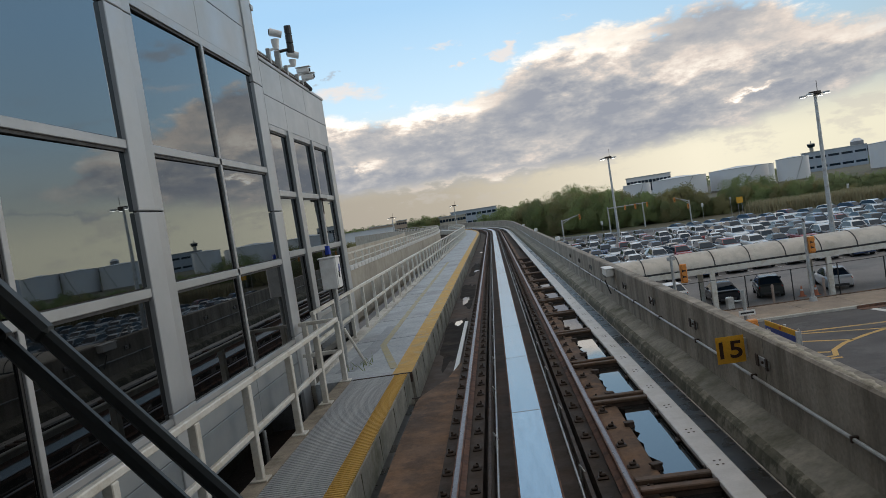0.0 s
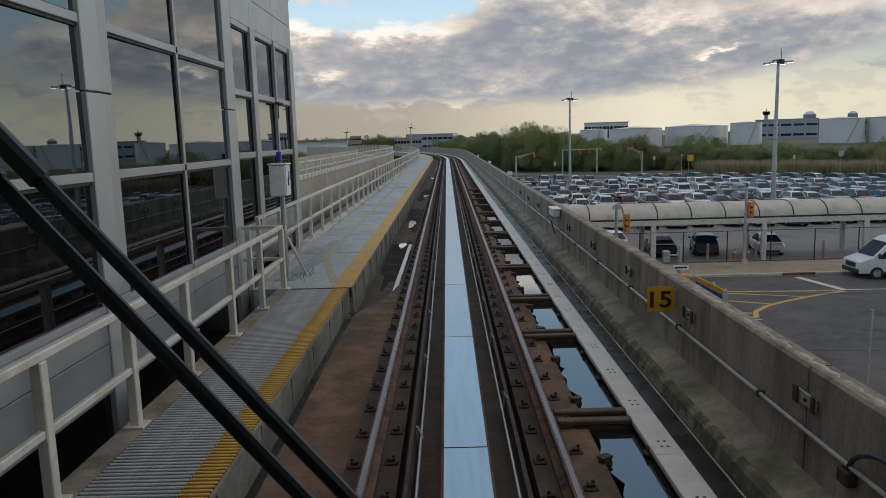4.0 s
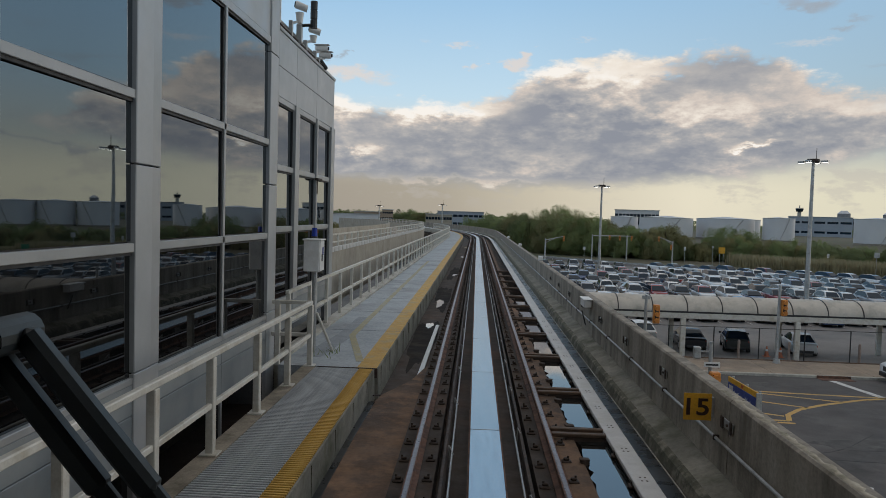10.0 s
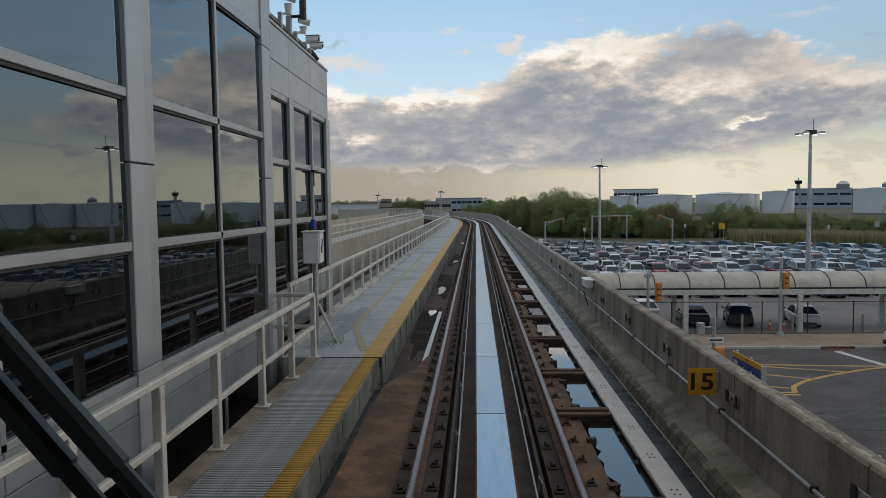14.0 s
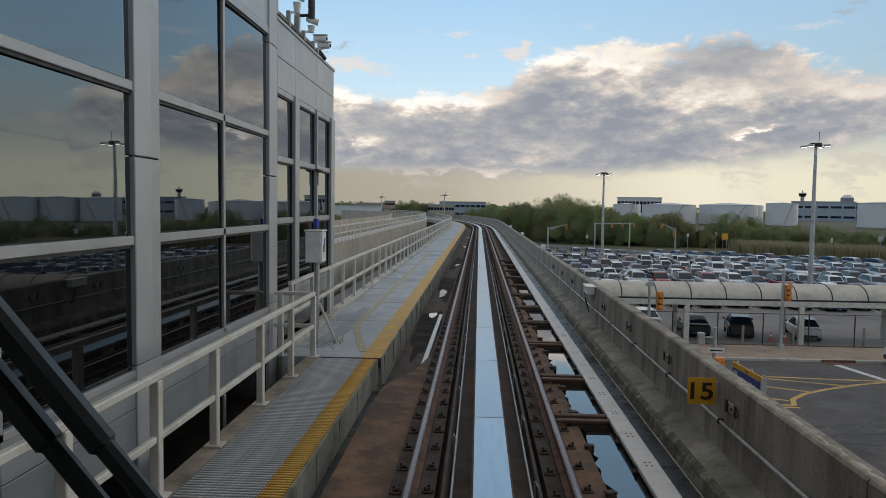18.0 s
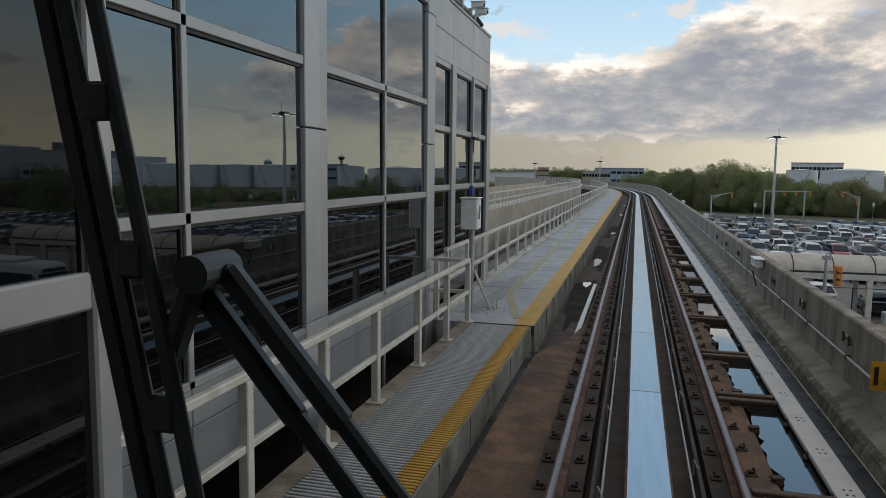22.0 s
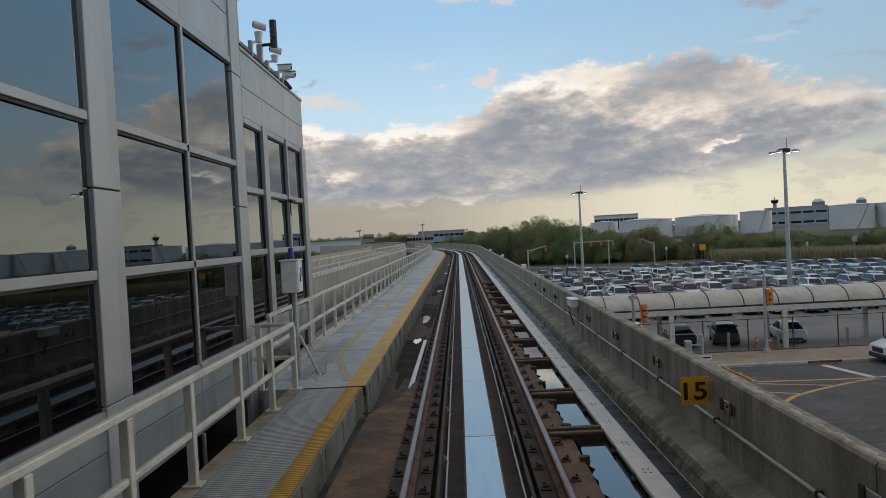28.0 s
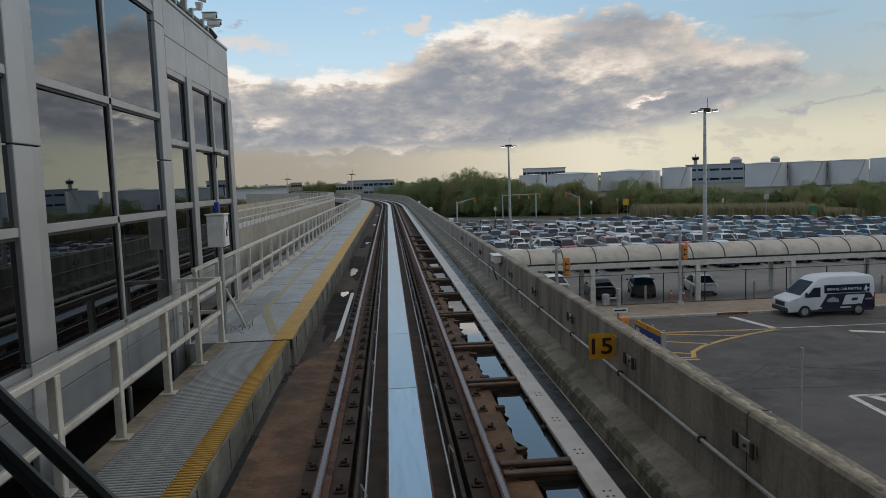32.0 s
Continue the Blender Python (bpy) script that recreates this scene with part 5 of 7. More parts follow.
# single trees by the water
for az, d, tall, k, wide in ((41.9, 150, 7.6, 3, 0.75), (40.9, 165, 8.6, 2, 0.5), (36.9, 160, 8.2, 2, 0.42), (35.9, 158, 5.0, 1, 0.8), (34.6, 160, 4.8, 0, 0.8), (38.8, 172, 7.4, 2, 0.4)):
    plant(k, d * math.sin(radians(az)), d * math.cos(radians(az)), tall, wide)
# beyond the second guideway
for i in range(40):
    az = -12.5 + 9.0 * i / 39 + rng.uniform(-0.2, 0.2)
    plant(rng.randrange(6), (640 if i % 2 else 262) * math.sin(radians(az)), 640 if i % 2 else 262, rng.uniform(9.5, 12.5) if i % 2 else rng.uniform(3.2, 5.4), 1.2)
# far woods as one strip of leaf clumps along the horizon
verts, faces = [], []
for i in range(34000):
    a = rng.uniform(-48, 62)
    d = rng.uniform(820, 960)
    top = 9.6 + 1.6 * math.sin(a * 0.9) + 1.3 * math.sin(a * 2.3) + 0.9 * math.sin(a * 7.1)
    c = Vector((d * math.sin(radians(a)), d * math.cos(radians(a)), G + top * rng.random() ** 0.6))
    n = Vector((rng.uniform(-1, 1), -1, rng.uniform(-0.5, 1))).normalized()
    u = n.orthogonal().normalized()
    v = n.cross(u)
    s = rng.uniform(0.45, 1.1)
    k = len(verts)
    verts += [tuple(c - u * s), tuple(c + v * s * 0.7), tuple(c + u * s), tuple(c - v * s * 0.7)]
    faces.append((k, k + 1, k + 2, k + 3))
me = bpy.data.meshes.new("far_woods")
me.from_pydata(verts, [], faces)
me.materials.append(LEAF[2])
tagged(new("far_woods", me), "low dark woods along the horizon", "woods", kind="stuff")

# tall dry grass at the edge of the car park
verts, faces = [], []
for i in range(9000):
    x = rng.uniform(56, 90)
    y = 151 - (x - 66) * 0.77 + rng.uniform(-2, 9)
    h = rng.uniform(1.6, 2.9) if x < 84 else rng.uniform(0.8, 1.8)
    a = rng.uniform(0, 3.14)
    u = Vector((math.cos(a), math.sin(a), 0)) * rng.uniform(0.12, 0.3)
    tip = Vector((x + rng.uniform(-0.4, 0.4), y + rng.uniform(-0.4, 0.4), G + h))
    k = len(verts)
    b = Vector((x, y, G - 0.1))
    verts += [tuple(b - u), tuple(b + u), tuple(tip)]
    faces.append((k, k + 1, k + 2))
me = bpy.data.meshes.new("dry_grass")
me.from_pydata(verts, [], faces)
me.materials.append(leaf_mat("dry_grass", (0.24, 0.215, 0.12), (0.35, 0.305, 0.18), (0.45, 0.39, 0.25)))
tagged(new("dry_grass", me), "tall dry reeds and grass at the car park's edge", "grass", kind="stuff")


# fuel tanks
def tank(x, y, r, h):
    t = thing("storage_tank", "large white cylindrical fuel storage tank", "tank", Matrix.Translation((x, y, G - 0.1)), group="fuel tanks")
    smooth_part("shell", one_tube((0, 0, 0), (0, 0, h), r, r, 40), TANK, t, angle=30)
    smooth_part("roof", one_tube((0, 0, h), (0, 0, h + r * 0.075), r * 1.005, r * 0.1, 40), TANK, t, angle=50)
    part("top_rim", one_tube((0, 0, h - 0.25), (0, 0, h + 0.05), r + 0.15, r + 0.15, 40), GALV, t)
    part("base_ring", one_tube((0, 0, 0), (0, 0, 0.9), r + 0.25, r + 0.25, 40), CONCRETE, t)
    bm = bmesh.new()
    for i in range(9):
        a0, a1 = -1.9 + i * 0.07, -1.9 + (i + 1) * 0.07
        bar(bm, ((r + 0.4) * math.cos(a0), (r + 0.4) * math.sin(a0), h * i / 9), ((r + 0.4) * math.cos(a1), (r + 0.4) * math.sin(a1), h * (i + 1) / 9), 0.5, 0.25)
    tagged(part("stair", bm, GALV, t), kind="stuff")


def polar(az, d):
    return d * math.sin(radians(az)), d * math.cos(radians(az))


for a0, a1, d, h in ((10.24, 12.26, 470, 11.9), (12.35, 16.21, 450, 11.8), (16.43, 20.44, 470, 12.2), (18.3, 20.8, 520, 12.4), (20.92, 23.04, 460, 13.3), (26.65, 29.39, 462, 14.0), (29.48, 31.9, 466, 14.0), (31.97, 34.42, 466, 14.0), (34.44, 37.2, 500, 14.8), (35.8, 39.38, 640, 21.6), (43.11, 47.66, 640, 23.0), (44.3, 47.69, 590, 19.0), (48.6, 52.5, 560, 17.0)):
    x, y = polar((a0 + a1) / 2, d)
    tank(x, y, d * math.radians(a1 - a0) / 2, h)


def far_building(name, label, a0, a1, d, top, depth=24.0, mat=None, rows=2, cols=10, base=G - 0.2, fill=0.42):
    """A long low building far off, with its storeys of windows and a roof edge."""
    am = (a0 + a1) / 2
    x, y = polar(am, d)
    w = d * math.radians(a1 - a0)
    t = thing(name, label, "building", Matrix.Translation((x, y, base)) @ Matrix.Rotation(-radians(am), 4, "Z"))
    h = top - base
    part("wall", one_box(-w / 2, w / 2, 0, depth, 0, h), mat or TANK, t)
    part("roof", one_box(-w / 2 - 0.5, w / 2 + 0.5, -0.5, depth + 0.5, h, h + 0.5), GALV, t)
    if rows:
        wm = mesh_of(one_box(-w / cols * 0.42, w / cols * 0.42, -0.15, 0.1, 0, h / rows * fill), "far_pane", CARGLASS)
    for r in range(rows):
        for c in range(cols):
            p = part("window", wm, None, t)
            p.location = (-w / 2 + w * (c + 0.5) / cols, 0, h * (r + 0.34) / rows)
    return t


TAN = two_tone("tan_render", (0.30, 0.23, 0.17), (0.36, 0.28, 0.21), 0.08, 0.9, bump=0)
GREYWALL = two_tone("grey_cladding", (0.20, 0.21, 0.23), (0.26, 0.27, 0.29), 0.05, 0.8, bump=0)
BLUEGREY = two_tone("blue_grey_cladding", (0.27, 0.31, 0.36), (0.34, 0.38, 0.43), 0.04, 0.8, bump=0)
far_building("warehouse", "white flat-roofed warehouse behind the tanks", 10.54, 13.78, 620, 11.6, rows=1, cols=12, fill=0.5)
far_building("terminal_building", "long blue-grey airport building with window bands", 22.6, 26.6, 760, 11.4, mat=BLUEGREY, rows=2, cols=5, fill=0.22)
far_building("terminal_building", "long grey airport building on the horizon", 26.2, 33.0, 900, 12.0, mat=GREYWALL, rows=2, cols=14, fill=0.3)
hangar = far_building("hangar", "large grey hangar block on the horizon", 38.89, 42.47, 760, 23.6, mat=GREYWALL, rows=0)
for f in (-0.18, 0.12, 0.34):
    part("wall_rib", one_box(f * 47 - 0.5, f * 47 + 0.5, -0.3, -0.002, 3, 30), TANK, hangar)
part("roof_plant", one_box(-22.5, -19.5, 2, 8, 30.2, 32.4), GREYWALL, hangar)
far_building("hangar", "pale hangar beside the large grey block", 40.9, 43.3, 700, 15.6, mat=TANK, rows=0)
far_building("warehouse", "long low white warehouse", -11.56, -7.61, 520, 1.9, mat=TANK, rows=0)
far_building("office_building", "tan office building far beyond the tracks", -7.41, -6.59, 560, 5.7, mat=TAN, rows=3, cols=5, fill=0.3)
far_building("warehouse", "tan warehouse on the horizon", -9.6, -7.35, 600, 3.9, mat=TAN, rows=1, cols=8, fill=0.25)
far_building("terminal_building", "grey terminal hall at the end of the line", -3.11, 0.51, 600, 6.1, mat=BLUEGREY, rows=2, cols=9, fill=0.3)
far_building("warehouse", "pale two-storey shed at the end of the line", -4.03, -1.97, 470, 3.2, mat=BEIGE, rows=2, cols=9, fill=0.35)
# no real shed: a pale block added in place of a bright road lot
far_building("warehouse", "low white block standing in for a bright lot at the bend of the line", -2.4, -0.8, 400, -2.9, mat=TANK, rows=0)
far_building("warehouse", "long low white wall below the tanks", 37.2, 40.4, 560, 3.2, mat=TANK, rows=0)
far_building("warehouse", "low white shed beyond the creek", 41.7, 44.2, 560, 3.6, mat=TANK, rows=1, cols=6, fill=0.3)
far_building("warehouse", "low white shed beyond the reeds", 47.5, 58.0, 420, 1.0, mat=TANK, rows=1, cols=12)
# control tower
x, y = polar(23.3, 1400)
t = thing("control_tower", "slender airport control tower on the horizon", "tower", Matrix.Translation((x, y, G)))
part("shaft", one_tube((0, 0, 0), (0, 0, 34), 3.6, 3.0, 12), CONCRETE_PALE, t)
part("cab", one_tube((0, 0, 34), (0, 0, 39), 5.0, 6.5, 12), CARGLASS, t)
part("cab_roof", one_tube((0, 0, 39), (0, 0, 40.5), 6.6, 5.5, 12), CONCRETE_PALE, t)
part("mast", one_tube((0, 0, 40), (0, 0, 45), 1.2, 0.6, 8), CONCRETE_PALE, t)
for az, r, h in ((26.05, 6.4, 24.0), (28.65, 4.8, 23.5)):
    x, y = polar(az, 900)
    t = thing("dome_building", "pale domed building on the horizon", "building", Matrix.Translation((x, y, G)))
    part("drum", one_tube((0, 0, 0), (0, 0, h), r, r, 18), GREYWALL, t)
    part("dome", one_tube((0, 0, h), (0, 0, h + r * 0.5), r, r * 0.45, 18), TANK, t)
# strip of water and a pale wall at the far right edge
solid("water", one_prism([(98, 150), (112, 141), (123, 131), (147, 128), (260, 122), (330, 140), (330, 178), (186, 165), (108, 164)], G - 0.3, G - 0.02), WATER, "still water of a creek behind the reeds", "water", kind="structure")

# ---- road markings, islands and street furniture ----
def stripe(name, pts, w, mat, label, cat="road marking", z=G + 0.004):
    """A painted line of the given width through the points."""
    bm = bmesh.new()
    pts = [Vector((x, y)) for x, y in pts]
    left, right = [], []
    for i, p in enumerate(pts):
        a, b = pts[max(0, i - 1)], pts[min(len(pts) - 1, i + 1)]
        d = (b - a).normalized()
        n = Vector((-d.y, d.x)) * w / 2
        left.append(p + n)
        right.append(p - n)
    prism(bm, [(p.x, p.y) for p in right + left[::-1]], z - 0.02, z)
    bmesh.ops.recalc_face_normals(bm, faces=bm.faces)
    return solid(name, bm, mat, label, cat, kind="structure")


def curve_pts(c, r, a0, a1, n=14):
    return [(c[0] + r * math.cos(radians(a0 + (a1 - a0) * i / n)), c[1] + r * math.sin(radians(a0 + (a1 - a0) * i / n))) for i in range(n + 1)]


YL = "worn yellow hatching on the asphalt"
stripe("road_marking", [(8.0, 35.2), (12.5, 35.0), (14.6, 34.9)], 0.21, ROADYELLOW, YL)
stripe("road_marking", [(8.0, 34.8), (12.5, 34.6), (14.7, 34.5)], 0.21, ROADYELLOW, YL)
stripe("road_marking", [(14.6, 34.9), (15.0, 36.0), (16.0, 37.1), (17.6, 38.2), (20.0, 39.5), (22.0, 40.3)], 0.25, ROADYELLOW, YL)
stripe("road_marking", [(8.0, 40.9), (14.0, 40.9), (18.5, 40.5), (22.0, 40.3)], 0.25, ROADYELLOW, YL)
for a, b in (((8.5, 38.6), (14.7, 35.7)), ((10.5, 40.6), (16.6, 37.5)), ((14.5, 40.6), (19.0, 39.0)), ((8.5, 36.6), (11.5, 35.2))):
    stripe("road_marking", [a, b], 0.21, ROADYELLOW, YL)
stripe("road_marking", [(21.0, 44.3), (21.8, 40.4)], 0.42, WHITELINE, "worn white stop line across the lane")
stripe("road_marking", [(22.0, 40.5), (30.0, 40.2), (60.0, 39.9), (110, 39.8)], 0.12, WHITELINE, "thin white lane line")
for x0 in (25.2, 31.0):
    stripe("road_marking", [(x0, 38.9), (x0 + 1.6, 38.2)], 0.45, WHITELINE, "worn white arrow on the asphalt")
stripe("road_marking", [(12.0, 27.4), (13.8, 26.2)], 0.5, WHITELINE, "worn white stop line near the parapet")
XW = [(17.9, 27.7), (17.7, 24.85), (20.6, 24.9), (24.7, 27.4)]
stripe("road_marking", [XW[0], XW[1]], 0.25, WHITELINE, "worn white crosswalk edge")
stripe("road_marking", [XW[1], XW[2]], 0.22, WHITELINE, "worn white crosswalk edge")
stripe("road_marking", [XW[0], XW[3]], 0.22, WHITELINE, "worn white crosswalk edge")
for i in range(6):
    ax, ay = 18.6 + 1.02 * i, 27.62 - 0.05 * i
    drop = min(ay - 24.95, max(0.5, (ay - (24.95 + max(0.0, (ax + 0.85 - 20.6)) * 0.61))))
    stripe("road_marking", [(ax, ay), (ax + 0.95 * drop / 2.7, ay - drop)], 0.40, WHITELINE, "worn white crosswalk bar")

PATCH = two_tone("dark_asphalt_patch", (0.055, 0.053, 0.052), (0.085, 0.08, 0.077), 0.8, 0.92, stain=(0.11, 0.105, 0.10), stain_scale=0.9)
TAR = two_tone("sealing_tar", (0.03, 0.03, 0.03), (0.05, 0.049, 0.048), 3.0, 0.8)
rng = random.Random(21)
for cx, cy, rx, ry in ((16.5, 31.5, 2.6, 0.9), (24.5, 32.0, 3.4, 0.7), (12.0, 30.0, 1.6, 1.4), (30.0, 42.0, 3.0, 0.6), (15.5, 42.6, 2.2, 0.8), (17.0, 20.0, 0.9, 2.6)):
    pts = [(cx + rx * (0.7 + 0.4 * rng.random()) * math.cos(k * 0.4488), cy + ry * (0.7 + 0.4 * rng.random()) * math.sin(k * 0.4488)) for k in range(14)]
    solid("asphalt_patch", one_prism(pts, G - 0.02, G + 0.003), PATCH, "dark worn patch in the asphalt", "road patch", kind="structure")
for n in range(9):
    x, y = rng.uniform(12, 30), rng.uniform(29, 43)
    a = rng.choice((0.1, 1.4, 3.0, 0.3))
    pts = []
    for k in range(7):
        pts.append((x, y))
        a += rng.uniform(-0.3, 0.3)
        x, y = x + 0.9 * math.cos(a), y + 0.9 * math.sin(a)
    stripe("road_crack", pts, 0.05, TAR, "sealed crack in the asphalt", "crack", z=G + 0.0065)

# gravel island with a stone kerb
ISLE = [(18.9, 12.0), (18.7, 16.0), (18.6, 18.5), (18.9, 21.0), (19.6, 23.2), (20.5, 24.9), (21.6, 26.0), (23.6, 27.0), (26.2, 27.7), (32.0, 27.8), (45.0, 27.3), (45.0, 6.0), (21.0, 6.0)]
isle = thing("traffic_island", "kerbed traffic island filled with grey gravel", "traffic island", kind="structure")
pts = [Vector((x, y)) for x, y in ISLE]
mid = sum(pts, Vector((0, 0))) / len(pts)
mid = Vector((33.0, 17.0))
inner = [p + (mid - p).normalized() * 0.55 for p in pts]
walkin = [p + (mid - p).normalized() * 2.2 for p in pts]
for i in range(len(pts)):
    j = (i + 1) % len(pts)
    part("kerb_stone", one_prism([tuple(pts[i]), tuple(inner[i]), tuple(inner[j]), tuple(pts[j])], G - 0.2, G + 0.15), CONCRETE_PALE, isle)
GRAVEL_M = Mat("grey_gravel", 0.95)
gcell = GRAVEL_M.voronoi(7.0, "Color")
gsep = GRAVEL_M.n.new("ShaderNodeSeparateColor")
GRAVEL_M.l.new(gcell, gsep.inputs[0])
GRAVEL_M.color(GRAVEL_M.mix(GRAVEL_M.ramp(GRAVEL_M.noise(0.3, 3), [(0.4, (0, 0, 0)), (0.7, (0.5, 0.5, 0.5))]), GRAVEL_M.ramp(gsep.outputs[0], [(0.0, (0.09, 0.072, 0.055)), (0.5, (0.19, 0.152, 0.115)), (1.0, (0.30, 0.245, 0.19))]), (0.14, 0.112, 0.085)))
GRAVEL_M.bump(GRAVEL_M.voronoi(7.0), 0.8, 0.06)
part("gravel_bed", one_prism([tuple(p) for p in inner][::-1], G - 0.2, G + 0.12), GRAVEL_M.m, isle, "bed of grey gravel")
part("corner_pavement", one_prism([(23.7, 26.45), (26.3, 27.1), (32.0, 27.2), (44.0, 26.7), (44.0, 25.4), (32.0, 25.9), (26.6, 26.0)][::-1], G, G + 0.16), SIDEWALK, isle, "narrow concrete strip along the kerb")
stripe("road_marking", [(x - 0.22, y + 0.02) for x, y in ISLE[1:6]], 0.16, ROADYELLOW, "yellow edge line along the island")
verts, faces = [], []
rng = random.Random(3)
base = [(1, 0, -0.3), (-0.5, 0.87, -0.3), (-0.5, -0.87, -0.3), (0, 0, 0.7)]
for i in range(7000):
    x, y = rng.uniform(19.3, 36.0), rng.uniform(12.0, 25.6)
    if x < 19.6 + max(0, (y - 19)) * 0.55:
        continue
    s = rng.uniform(0.04, 0.10)
    a = rng.uniform(0, 6.28)
    k = len(verts)
    verts += [(x + s * (bx * math.cos(a) - by * math.sin(a)), y + s * (bx * math.sin(a) + by * math.cos(a)), G + 0.12 + s * bz) for bx, by, bz in base]
    faces += [(k, k + 1, k + 3), (k + 1, k + 2, k + 3), (k + 2, k, k + 3)]
me = bpy.data.meshes.new("gravel")
me.from_pydata(verts, [], faces)
m = Mat("loose_stones", 0.95)
m.color(m.ramp(m.n.new("ShaderNodeNewGeometry").outputs["Random Per Island"], [(0.0, (0.10, 0.095, 0.085)), (0.5, (0.21, 0.195, 0.175)), (1.0, (0.38, 0.36, 0.32))]))
me.materials.append(m.m)
tagged(new("gravel", me), "loose grey stones covering the island", "gravel", kind="stuff")

# long median with a rounded tip
med = thing("median_island", "long narrow kerbed concrete median with a rounded tip", "median", kind="structure")
tip = [(60.0, 33.9), (38.6, 33.9), (28.4, 35.2), (26.6, 35.6), (26.0, 36.1), (26.5, 36.6), (28.4, 36.8), (41.8, 36.3), (60.0, 36.2)]
part("kerb", one_prism(tip, G - 0.1, G + 0.13), CONCRETE_PALE, med)
part("top_paving", one_prism([(60, 34.2), (38.6, 34.2), (28.6, 35.45), (26.8, 35.9), (26.7, 36.2), (28.4, 36.5), (41.8, 36.0), (60, 35.9)], G, G + 0.14), SIDEWALK, med)
stripe("road_marking", [(60.0, 33.65), (38.6, 33.65), (28.3, 34.95), (26.3, 35.4), (25.6, 36.1), (26.2, 36.8)], 0.14, ROADYELLOW, "yellow line round the median")

# near pavement below the parapet
nearp = thing("near_pavement", "pale concrete pavement below the parapet", "pavement", kind="structure")
part("paving", one_prism([(2.7, 24.0), (11.6, 23.2), (12.7, 22.1), (13.45, 19.0), (13.55, 14.0), (13.2, 4.0), (2.7, 4.0)][::-1], G - 0.1, G + 0.13), SIDEWALK, nearp)
part("kerb_edge", one_prism([(11.6, 23.2), (12.7, 22.1), (13.45, 19.0), (13.55, 14.0), (13.2, 4.0), (13.5, 4.0), (13.85, 14.0), (13.75, 19.1), (12.95, 22.3), (11.7, 23.5)], G - 0.1, G + 0.15), CONCRETE_PALE, nearp)

# storm drain
dr = thing("storm_drain", "rusty storm drain set into the kerb", "drain")
part("grate", one_box(20.4, 22.4, 44.3, 44.9, G, G + 0.02), RUST, dr)
part("hood", one_box(20.4, 22.4, 44.90, 44.945, G, G + 0.17, 0.01), RUST, dr)


def pole_sign(x, y, h, w, hh, mat, label, cat="sign", z=G, pole=GALV):
    t = thing("sign_post", label, cat, Matrix.Translation((x, y, z)))
    part("pole", one_tube((0, 0, 0), (0, 0, h), 0.04, seg=8), pole, t)
    part("plate", one_box(-w / 2, w / 2, -0.07, -0.045, h - hh, h, 0.008), mat, t)
    return t


def signal_head(t, x, y, z, turn=0.0, n=3):
    m = Matrix.Translation((x, y, z)) @ Matrix.Rotation(turn, 4, "Z")
    b = part("signal_head", one_box(-0.17, 0.17, -0.14, 0.14, -0.52, 0.52, 0.03, m), AMBER, t, "amber traffic signal head")
    for i in range(n):
        q = one_tube((0, -0.30, 0.33 - 0.33 * i), (0, -0.14, 0.33 - 0.33 * i), 0.13, 0.12, 12)
        bmesh.ops.transform(q, matrix=m, verts=q.verts)
        part("visor", q, AMBER, b)
    part("lens", one_box(-0.1, 0.1, -0.145, -0.141, -0.43, 0.43, 0, m), TRIMBLACK, b)


# traffic signal with two heads at the sidewalk
sg = thing("traffic_signal", "steel pole with an amber traffic signal at the sidewalk", "traffic signal", Matrix.Translation((19.5, 48.6, G)))
part("pole", one_tube((0, 0, 0), (0, 0, 5.2), 0.11, 0.09, 10), GALV, sg)
part("base", one_tube((0, 0, 0), (0, 0, 0.4), 0.25, 0.2, 10), GALV, sg)
signal_head(sg, 0.28, -0.1, 3.75)
part("bracket", one_bar((0, 0, 3.9), (0.28, -0.1, 3.9), 0.05, 0.05), GALV, sg)
sg = thing("traffic_signal", "slim pole with amber signal heads near the hatching", "traffic signal", Matrix.Translation((9.35, 41.5, G)))
part("pole", one_tube((0, 0, 0), (0, 0, 5.0), 0.10, 0.08, 10), GALV, sg)
part("cap_bracket", one_box(-0.22, 0.22, -0.06, 0.06, 4.75, 4.95, 0.02), GALV, sg)
signal_head(sg, 0.55, -0.1, 3.95)
part("bracket", one_bar((0, 0, 4.1), (0.55, -0.1, 4.1), 0.05, 0.05), GALV, sg)
sg = thing("traffic_signal", "short pole with amber signal heads and a pedestrian signal", "traffic signal", Matrix.Translation((8.16, 26.5, G)))
part("pole", one_tube((0, 0, 0), (0, 0, 4.9), 0.075, 0.065, 10), GALV, sg)
part("arm_sign", one_box(-0.26, 0.30, -0.12, -0.10, 4.02, 4.2, 0.005), WHITEPAINT, sg, "small white street plate")
part("lettering_bar", one_box(-0.2, 0.24, -0.124, -0.1205, 4.08, 4.14), TRIMBLACK, sg)
part("bracket", one_bar((-0.5, 0, 4.55), (0.0, 0, 4.55), 0.05, 0.05), GALV, sg)
signal_head(sg, 0.12, -0.15, 3.35)
part("pedestrian_signal", one_box(-0.60, -0.36, -0.1, 0.1, 4.3, 4.72, 0.03), GALV, sg)

island = thing("road_island", "pale concrete kerb of a road island", "kerb", kind="structure")
for i in range(8):
    part("kerb_stone", one_box(12.95, 13.3, 4.0 + 2.2 * i, 6.19 + 2.2 * i, G - 0.1, G + 0.14, 0.03), CONCRETE_PALE, island)
LETTERRED = plain("red_letter_vinyl", (0.45, 0.08, 0.03), 0.5)
